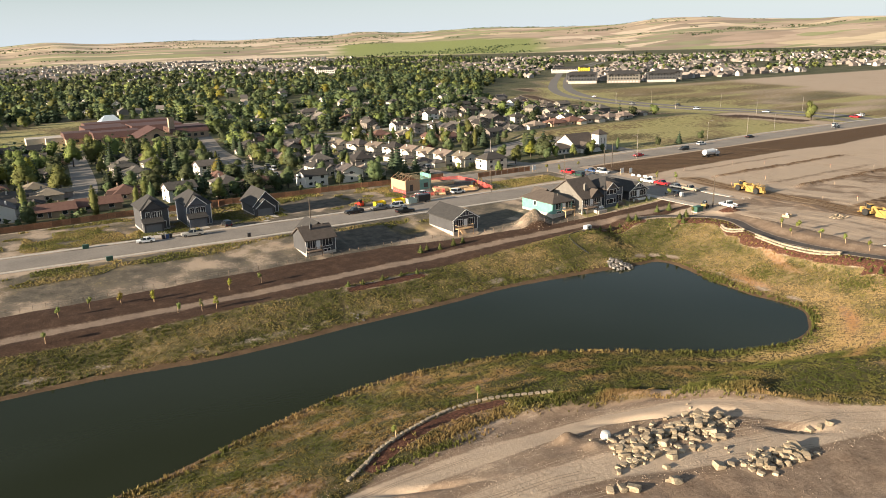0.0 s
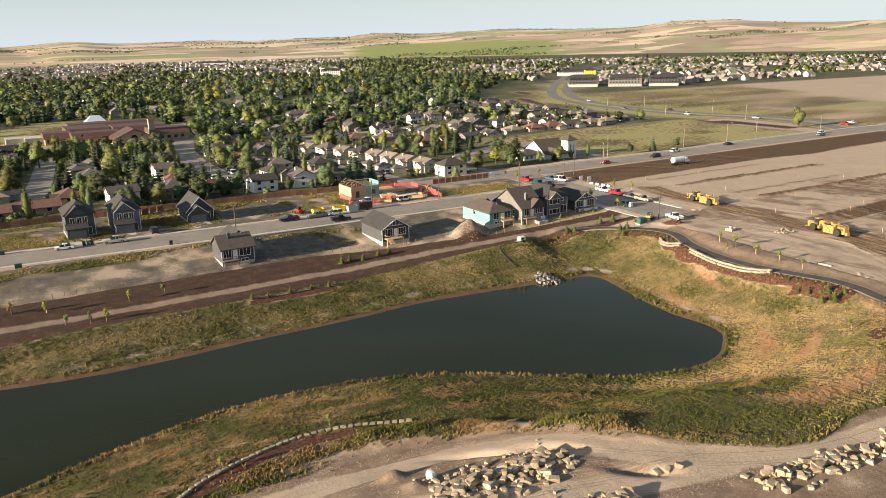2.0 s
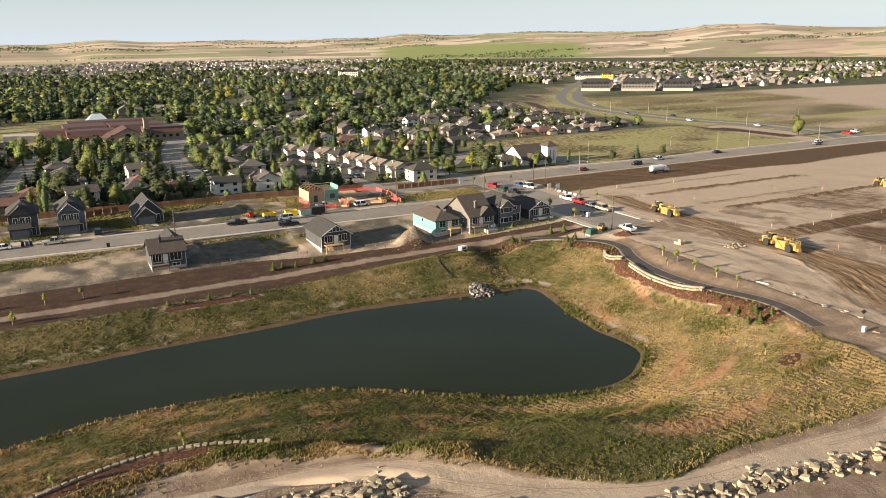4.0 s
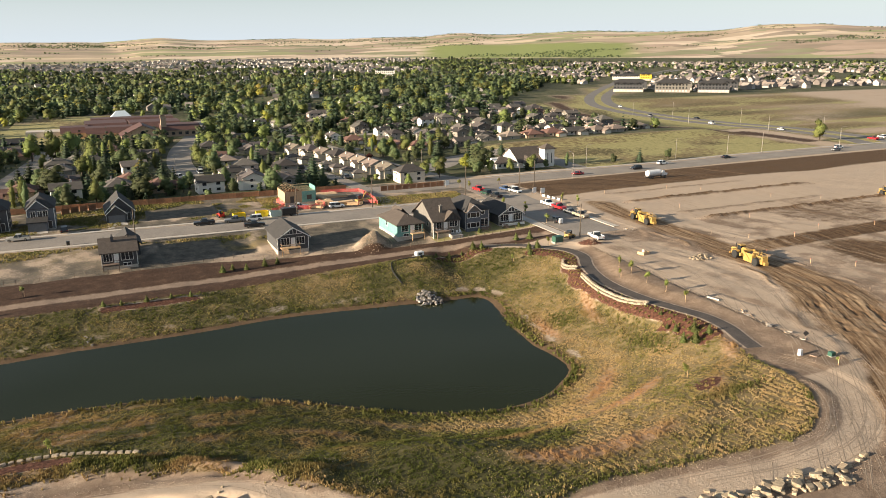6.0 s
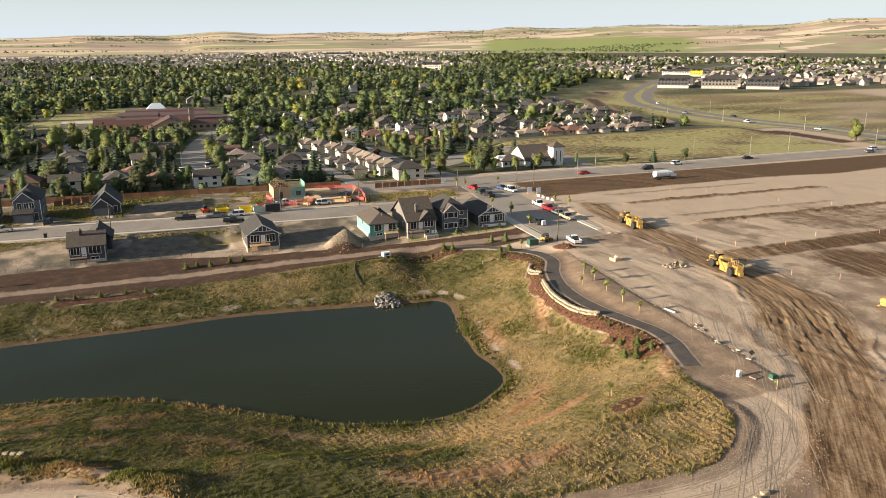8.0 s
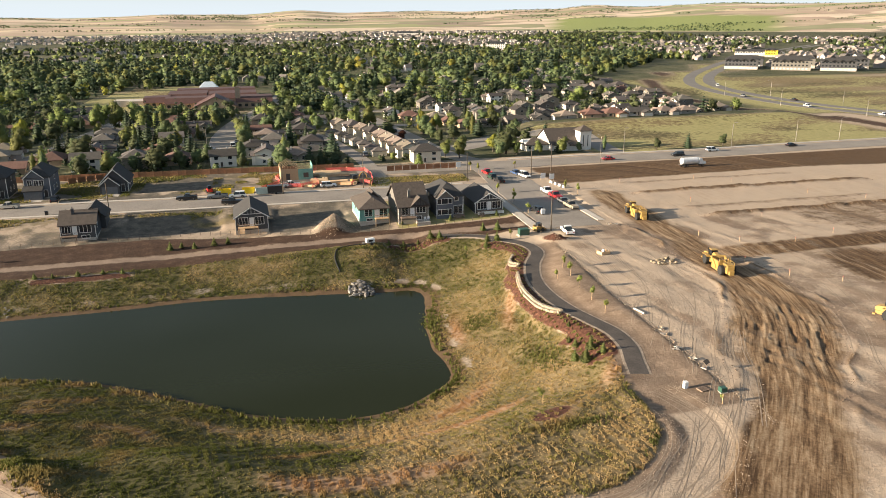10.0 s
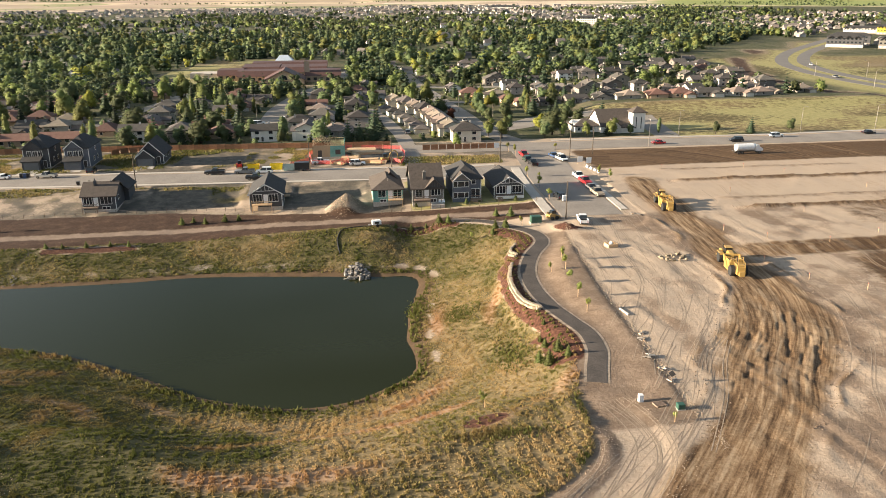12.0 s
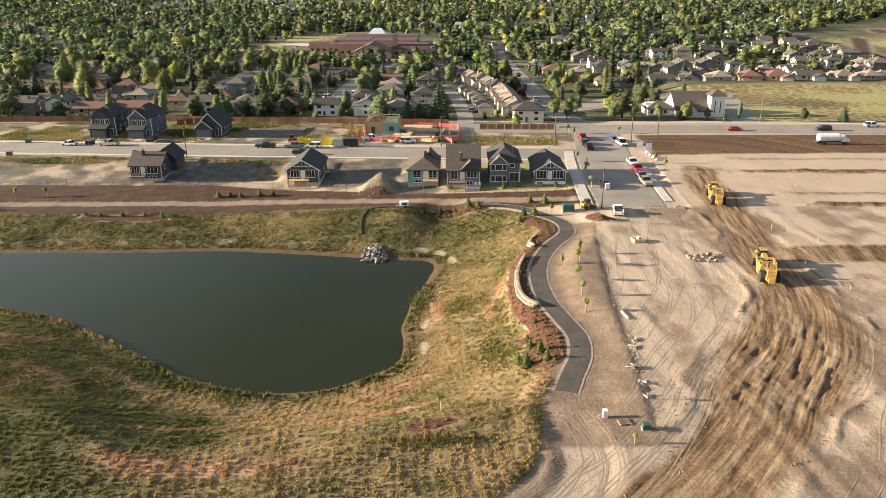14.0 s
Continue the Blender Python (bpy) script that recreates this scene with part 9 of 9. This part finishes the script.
bunch = c[idx_c] + rg.normal(0, 0.15, (len(idx_c), 2))
tufts("meadow_clumps", bunch, 0.2, 0.09, "clumps of green and straw-coloured meadow grass sown in rows", np.clip(centre_dry[idx_c], 0, 1), 1, 1.6)
# lower growth between the rows
low = np.stack([rg.uniform(-10, 174, 190000), rg.uniform(41, 152, 190000)], 1)
low = low[(sheet(gcover["grass"], low) > 0.45) & (sheet(gd, low) > 1.6) & (sheet(gcover["stony"], low) < 0.6) & ~((low[:, 0] > 104) & (low[:, 1] < 82) & (rg.rand(len(low)) < 0.65))][:70000]
low_dry = sheet(gcover["dry"], low) + 0.1 + 0.22 * wobble(low[:, 0], low[:, 1], 1.7, 87)
tufts("meadow_grass", low, 0.13, 0.09, "short dry grass between the sown rows", np.clip(low_dry, 0, 1), 7)
# tall fringe along the rim of the meadow and the shore
rim = dense(MEADOW, 0.16)
rim = rim[(rim[:, 1] < 70) & (rim[:, 0] > 60) | ((rim[:, 0] > 155) & (rim[:, 1] < 62))]
rim = np.repeat(rim, 5, 0) + rg.normal(0, 0.55, (len(rim) * 5, 2))
rim = rim[(sheet(gm, rim) > 0.1) & (rg.rand(len(rim)) < 0.55 + 0.7 * wobble(rim[:, 0], rim[:, 1], 2.4, 57))]
tufts("tall_grass", rim, 0.34, 0.12, "tall golden grass fringe along the dirt road", np.clip(0.42 + 0.35 * wobble(rim[:, 0], rim[:, 1], 5, 52), 0, 1), 2)
sh = dense(SHORE, 0.3)
sh = np.repeat(sh, 6, 0) + rg.normal(0, 1.1, (len(sh) * 6, 2))
dd = sheet(gd, sh)
sh = sh[(dd > np.where(sh[:, 1] < 118, 0.7, 1.6)) & (dd < np.where(sh[:, 1] < 118, 3.2, 4.5)) & (rg.rand(len(sh)) < np.where(sh[:, 1] < 118, 0.8, 0.45) + 0.5 * wobble(sh[:, 0], sh[:, 1], 6, 53))]
tufts("shore_weeds", sh, 0.6, 0.2, "green weeds along the muddy shore", np.clip(0.15 + 0.2 * wobble(sh[:, 0], sh[:, 1], 4, 54), 0, 1), 3)
# weedy green clumps
gc = np.concatenate([rg.normal(size=(260, 2)) * s + p for p, s in (((146, 112), (2.4, 2.4)), ((152.5, 105), (2.2, 2)), ((149, 56.6), (3.0, 0.6)), ((52, 80.5), (4, 0.8)), ((64, 80.5), (3.5, 0.8)), ((70, 78.4), (2.5, 0.7)), ((75.5, 75), (2.2, 0.8)), ((84, 66.5), (1.6, 1.2)), ((88, 61.5), (1.6, 1.2)), ((47, 77.6), (4, 0.6)), ((158, 84), (1.5, 3)), ((140, 147.5), (10, 0.6)))])
tufts("green_weeds", gc, 0.4, 0.14, "rank green weeds in clumps", np.clip(0.1 + 0.25 * rg.rand(len(gc)), 0, 1), 4)
beds = np.stack([rg.uniform(140, 176, 60000), rg.uniform(56, 150, 60000)], 1)
beds = np.round(beds / 1.3) * 1.3 + rg.normal(0, 0.16, beds.shape)
beds = beds[(sheet(gcover["mulch"], beds) > 0.85) & (rg.rand(len(beds)) < 0.28)][:900]
tufts("bed_plants", beds, 0.3, 0.13, "small young shrubs planted in the bark mulch", np.clip(0.15 + 0.4 * rg.rand(len(beds)), 0, 1), 8)
lot = np.stack([rg.uniform(-10, 186, 60000), rg.uniform(184, 245, 60000)], 1)
lot = lot[sheet(gcover["grass"], lot) > 0.5][:14000]
tufts("lot_weeds", lot, 0.3, 0.18, "dry weeds on the empty lots", None, 6)


# ---------------------------------------------------------------- tyre tracks
TRACK = material("pressed_tyre_track", [(0.20, 0.15, 0.104), (0.33, 0.255, 0.186)], 1.4, 0.95, 0.0, coords="world", fine=8)
def track_strip(name, line, width, lift, mat):
    line = dense(line, 0.7)
    a, b = offset(line, width / 2), offset(line, -width / 2)
    za, zb, zc = heights(a), heights(b), heights(line)
    k = len(line)
    v = [(p[0], p[1], z + 0.012) for p, z in zip(a, za)] + [(p[0], p[1], z + lift) for p, z in zip(line, zc)] + [(p[0], p[1], z + 0.012) for p, z in zip(b, zb)]
    f = [(i, i + 1, k + i + 1, k + i) for i in range(k - 1)] + [(k + i, k + i + 1, 2 * k + i + 1, 2 * k + i) for i in range(k - 1)]
    return v, f


rk = random.Random(9)


def scored(count, lanes, reach, line, lift, width, mat, name, label):
    """Low ridges pressed up beside tyre tracks, running along a line at many offsets. lanes: range of offsets; reach: range of lengths in points."""
    sh = Shape()
    fine_line = dense(line, 1.0)
    for _ in range(count):
        a = rk.randrange(0, len(fine_line) - 8)
        b = min(len(fine_line), a + rk.randint(*reach))
        seg = fine_line[a:b]
        if len(seg) < 5:
            continue
        side, drift, bow = rk.uniform(*lanes), rk.uniform(-0.12, 0.12), rk.uniform(-1, 1)
        t = np.linspace(0, 1, len(seg))
        way = np.gradient(seg, axis=0)
        way /= np.linalg.norm(way, axis=1)[:, None]
        across = np.stack([-way[:, 1], way[:, 0]], 1)
        curve = seg + across * (side + drift * len(seg) * t + bow * np.sin(math.pi * t) * len(seg) * 0.03)[:, None]
        for pair in ((0.0, 0.5) if rk.random() < 0.5 else (0.0,)):
            cut = curve + across * pair
            if sheet(gcover["grass"], cut).max() > 0.3 or sheet(gcover["mulch"], cut).max() > 0.3 or away(cut, PATH_LINE).min() < 3:
                continue
            sh.add(*track_strip("ridge", cut, width * rk.uniform(0.7, 1.3), lift * rk.uniform(0.5, 1.3), mat))
    return tagged(part(name, sh, mat), label, "tracks", kind="stuff")


yard_line = HAUL[(HAUL[:, 1] < 172)]
scored(130, (-27, -7), (6, 34), yard_line, 0.02, 0.13, TRACK, "tyre_tracks", "tyre tracks scored across the sandy yard")
scored(70, (8, 30), (6, 30), yard_line, 0.02, 0.13, TRACK, "tyre_tracks", "tyre tracks scored beside the haul road")
scored(40, (-3.2, 3.2), (8, 40), NEAR_ROAD, 0.018, 0.14, TRACK, "tyre_tracks", "tyre tracks along the dirt road")
scored(24, (-5, 5), (6, 22), NEAR_ROAD2, 0.018, 0.14, TRACK, "tyre_tracks", "tyre tracks on the dirt by the boulders")


def island_material(name, colours):
    m = bpy.data.materials.new(name)
    m.use_nodes = True
    n, l = m.node_tree.nodes, m.node_tree.links
    rp = n.new("ShaderNodeValToRGB")
    e = rp.color_ramp.elements
    e[0].color, e[1].color = (*colours[0], 1), (*colours[-1], 1)
    for i, cc in enumerate(colours[1:-1]):
        e.new((i + 1) / (len(colours) - 1)).color = (*cc, 1)
    l.new(n.new("ShaderNodeNewGeometry").outputs["Random Per Island"], rp.inputs["Fac"])
    l.new(rp.outputs["Color"], n["Principled BSDF"].inputs["Base Color"])
    n["Principled BSDF"].inputs["Roughness"].default_value = 0.85
    return m


def rubble(name, places, lo, hi, mat, label, seed):
    """Many small clods, joined."""
    r = np.random.RandomState(seed)
    o = np.array([(1, 0, 0), (-1, 0, 0), (0, 1, 0), (0, -1, 0), (0, 0, 1), (0, 0, -0.6)], float)
    of = np.array([(0, 2, 4), (2, 1, 4), (1, 3, 4), (3, 0, 4), (2, 0, 5), (1, 2, 5), (3, 1, 5), (0, 3, 5)])
    n = len(places)
    s = r.uniform(lo, hi, (n, 1, 1)) * r.uniform(0.6, 1.4, (n, 6, 3)) * 0.5
    a = r.uniform(0, math.tau, n)
    v = o[None] * s
    x = v[:, :, 0] * np.cos(a)[:, None] - v[:, :, 1] * np.sin(a)[:, None] + places[:, None, 0]
    y = v[:, :, 0] * np.sin(a)[:, None] + v[:, :, 1] * np.cos(a)[:, None] + places[:, None, 1]
    z = v[:, :, 2] + heights(places)[:, None]
    me = bpy.data.meshes.new(name)
    fill_mesh(me, np.stack([x, y, z], 2).reshape(-1, 3), (of[None] + 6 * np.arange(n)[:, None, None]).reshape(-1, 3))
    return tagged(part(name, me, mat), label, "rubble", kind="stuff")


CLOD = island_material("dry_clods", [(0.17, 0.12, 0.08), (0.27, 0.2, 0.14), (0.36, 0.28, 0.205)])
DARK_CLOD = island_material("brown_clods", [(0.08, 0.05, 0.03), (0.16, 0.105, 0.07), (0.27, 0.2, 0.14)])
rq = np.random.RandomState(19)
edges = np.concatenate([offset(dense(NEAR_ROAD, 0.25), s_) for s_ in (-4.0, 4.0)] + [offset(dense(NEAR_ROAD2, 0.3), s_) for s_ in (-3.6, 3.6)])
edges = np.repeat(edges, 3, 0) + rq.normal(0, 0.7, (len(edges) * 3, 2))
yard_y = rq.uniform(50, 138, 2200)
yard_p = np.stack([np.interp(yard_y, [50, 61, 76, 97, 124, 140], [175, 175, 176, 176.8, 179.2, 182]) + rq.normal(0.3, 0.4, 2200), yard_y], 1)
loose = np.stack([rq.uniform(30, 130, 5000), rq.uniform(38, 66, 5000)], 1)
loose = loose[(wobble(loose[:, 0], loose[:, 1], 5, 70) > 0.25)]
rubble("road_clods", np.concatenate([edges, yard_p, loose]), 0.05, 0.2, CLOD, "dry clods and stones along the dirt roads", 1)
wr = []
for y0, sl, x0, x1 in ((173.8, -0.02, 221, 303), (145.4, -0.005, 226, 312)):
    xx = rq.uniform(x0, x1, 1500)
    wr.append(np.stack([xx, y0 + sl * (xx - 220) + rq.normal(0, 0.9, 1500)], 1))
hy = rq.uniform(52, 130, 2600)
hx = np.interp(hy, HAUL[::-1, 1], HAUL[::-1, 0]) + rq.choice([-1, 1], 2600) * (6.5 + 5 * np.exp(-((hy - 74) / 17) ** 2)) + rq.normal(0, 1.2, 2600)
wr.append(np.stack([hx, hy], 1)[:900])
rubble("spoil_clods", np.concatenate(wr), 0.08, 0.3, DARK_CLOD, "brown clods thrown up along spoil rows and ruts", 2)
hp = np.stack([rq.normal(134, 2.3, 700), rq.normal(164.3, 2.0, 700)], 1)
rubble("heap_clods", hp, 0.1, 0.4, CLOD, "clods on the spoil heap", 3)


# ---------------------------------------------------------------- distant suburbs
def house_field(name, places, label, scale=1.0, seed=0, wall=None):
    r = np.random.RandomState(seed)
    box = np.array([(-1, -1, -.3), (1, -1, -.3), (1, 1, -.3), (-1, 1, -.3), (-1, -1, 1), (1, -1, 1), (1, 1, 1), (-1, 1, 1), (0, -1, 1.75), (0, 1, 1.75)], float)
    rf = np.array([(-1.12, -1.1, .92), (0, -1.1, 1.82), (1.12, -1.1, .92), (-1.12, 1.1, .92), (0, 1.1, 1.82), (1.12, 1.1, .92)], float)
    bf = np.array([(0, 1, 5), (0, 5, 4), (1, 2, 6), (1, 6, 5), (2, 3, 7), (2, 7, 6), (3, 0, 4), (3, 4, 7), (4, 5, 8), (6, 7, 9)])
    rff = np.array([(0, 1, 4), (0, 4, 3), (1, 2, 5), (1, 5, 4)]) + 10
    tmpl, tf = np.vstack([box, rf]), np.vstack([bf, rff])
    z = heights(places)
    vs, fs, ms = [], [], []
    for i, (p, zz) in enumerate(zip(places, z)):
        s = np.array([r.uniform(4, 6.5), r.uniform(4, 6), r.uniform(3.0, 5.6)]) * scale
        a = r.choice([0, math.pi / 2]) + r.uniform(-0.3, 0.3)
        v = tmpl * s
        v = np.stack([v[:, 0] * math.cos(a) - v[:, 1] * math.sin(a) + p[0], v[:, 0] * math.sin(a) + v[:, 1] * math.cos(a) + p[1], v[:, 2] + zz], 1)
        vs.append(v)
        fs.append(tf + 16 * i)
        ms.append(np.r_[np.zeros(10, int), np.ones(4, int)])
    me = bpy.data.meshes.new(name)
    fill_mesh(me, np.concatenate(vs), np.concatenate(fs))
    me.materials.append(wall or FAR_WALL)
    me.materials.append(FAR_ROOF)
    me.polygons.foreach_set("use_smooth", np.zeros(len(me.polygons), bool))
    me.polygons.foreach_set("material_index", np.concatenate(ms).astype(np.int32))
    return tagged(new(name, me), label, "houses", kind="stuff")


FAR_WALL = island_material("distant_walls", [(0.55, 0.50, 0.44), (0.30, 0.26, 0.22), (0.72, 0.68, 0.63), (0.22, 0.19, 0.17), (0.60, 0.55, 0.49)])
FAR_WALL_DARK = island_material("distant_brown_walls", [(0.22, 0.18, 0.155), (0.13, 0.11, 0.1), (0.34, 0.29, 0.25), (0.5, 0.46, 0.42), (0.17, 0.14, 0.12)])
FAR_ROOF = island_material("distant_roofs", [(0.14, 0.12, 0.105), (0.22, 0.19, 0.165), (0.09, 0.082, 0.075), (0.27, 0.23, 0.2), (0.19, 0.15, 0.125)])
rf_ = np.random.RandomState(8)
c = np.stack([rf_.uniform(-1800, 1200, 9000), rf_.uniform(1350, 2600, 9000)], 1)
b_ = np.degrees(np.arctan2(c[:, 0] - 100, c[:, 1]))
rr = np.hypot(c[:, 0] - 100, c[:, 1])
sel = (b_ > -36) & (b_ < 24) & (rr > 1420) & (rr < 2560) & (wobble(c[:, 0], c[:, 1], 120, 60) < 0.35)
house_field("distant_suburb", c[sel][:2600], "far suburb of small pale houses", 0.72, 1)
c = np.stack([rf_.uniform(640, 2300, 8000), rf_.uniform(560, 1900, 8000)], 1)
b_ = np.degrees(np.arctan2(c[:, 0] - 100, c[:, 1]))
rr = np.hypot(c[:, 0] - 100, c[:, 1])
sel = (b_ > 27) & (b_ < 64) & (rr > 820) & (rr < 1900) & (wobble(c[:, 0], c[:, 1], 90, 61) < 0.25) & (away(c, HIGHWAY) > 40) & (c[:, 1] > 600)
house_field("distant_suburb", c[sel][:1500], "suburb of dense grey and white houses beyond the prairie", 0.72, 2, FAR_WALL_DARK)
c = np.stack([rf_.uniform(-600, 560, 900), rf_.uniform(500, 1500, 900)], 1)
sel = (c[:, 0] > 150 - 0.62 * c[:, 1]) & ~inside(c, fieldring) & ~((c[:, 0] > 20) & (c[:, 0] < 150) & (c[:, 1] < 640)) & (c[:, 0] < np.interp(c[:, 1], [500, 700, 1000, 1500], [330, 480, 660, 900]))
house_field("houses_in_woods", c[sel][:420], "scattered houses among distant trees", 0.72, 3)


def long_block(x, y, w, d, floors, turn, wall_mat, label):
    b = thing("apartment_building", pose(x, y, zat(x, y), 0, 0, turn), label, "building", "apartment buildings by the highway")
    h = 3 * floors
    part("wall", Shape().box(-w / 2, w / 2, -d / 2, d / 2, -1, h), wall_mat, b)
    part("roof", hip_roof(w, d, h + 0.1, 2.6, 0.6), SHINGLES, b)
    part("ground_floor", Shape().box(-w / 2 - 0.05, w / 2 + 0.05, -d / 2 - 0.05, d / 2 + 0.05, -1, 2.7), SIDING_TOWN, b)
    for i in range(int(w / 7)):
        part("gable", gable_roof(3.4, 3.0, h - 0.6, 1.7, 0.3, "y"), SHINGLES, b).matrix_basis = pose(-w / 2 + 3.5 + 7 * i, -d / 2 + 0.4, 0)
    for f in range(floors):
        for i in range(int(w / 3.2)):
            part("window", Shape().box(-w / 2 + 0.9 + 3.2 * i, -w / 2 + 2.5 + 3.2 * i, -d / 2 - 0.06, -d / 2 - 0.01, 0.9 + 3 * f, 2.3 + 3 * f), GLASS if f else DOOR_PALE, b)


for x, y, w, wm_ in ((588, 640, 30, SIDING_DARK), (622, 612, 34, SIDING_TAUPE), (656, 590, 30, SIDING_DARK), (610, 665, 34, SIDING_DARK), (650, 640, 34, SIDING_TAUPE), (690, 612, 30, SIDING_DARK)):
    long_block(x, y, w, 12, 3, -38, wm_, "row of dark townhouses with white garages and grey roofs")
long_block(775, 865, 60, 18, 2, -38, SIDING_WHITE, "large pale building behind the townhouses")
long_block(770, 835, 15, 14, 3, -38, material("bright_yellow_wall", [(0.6, 0.45, 0.03), (0.72, 0.55, 0.05)], 0.3, 0.7), "building with bright yellow walls")
long_block(505, 1135, 30, 14, 4, -20, SIDING_WHITE, "white apartment block rising above the woods")
long_block(575, 2080, 90, 40, 3, -15, SIDING_WHITE, "large pale store building in the far town")
long_block(22, 462, 44, 8, 1, 8, SIDING_TAN, "long low brown terrace behind the trees")
# hedgerows and bluffs on the farmland
c = np.stack([rf_.uniform(-2600, 3600, 60000), rf_.uniform(1900, 4700, 60000)], 1)
b_ = np.degrees(np.arctan2(c[:, 0] - 100, c[:, 1]))
rr = np.hypot(c[:, 0] - 100, c[:, 1])
v_ = np.maximum(wobble(c[:, 0] * 0.5, c[:, 1] * 1.3, 260, 62) + 0.25 * wobble(c[:, 0], c[:, 1] * 1.5, 80, 63), wobble(c[:, 0] * 0.1, c[:, 1] * 2.4, 150, 74) - 0.12 + 0.5 * wobble(c[:, 0], c[:, 1], 90, 75))
sel = (b_ > -40) & (b_ < 66) & (rr > 2580) & (rr < 4650) & (v_ > 0.56)
woods("hedgerows", c[sel][:5200], [("broad", 0.7, LEAF), ("broad", 0.3, NEEDLE)], 10, 0.22, None, "dark hedgerows and bluffs on the far fields", 5, 9, 35)
c = np.stack([rf_.uniform(500, 2300, 6000), rf_.uniform(640, 1900, 6000)], 1)
b_ = np.degrees(np.arctan2(c[:, 0] - 100, c[:, 1]))
rr = np.hypot(c[:, 0] - 100, c[:, 1])
sel = (b_ > 20) & (b_ < 64) & (rr > 900) & (rr < 2050) & (away(c, HIGHWAY) > 35) & (wobble(c[:, 0], c[:, 1] * 1.4, 110, 64) > 0.0)
woods("suburb_trees", c[sel][:1800], MIX[:3], 22, 0.19, None, "trees among the far eastern suburb", 6, 13, 36)
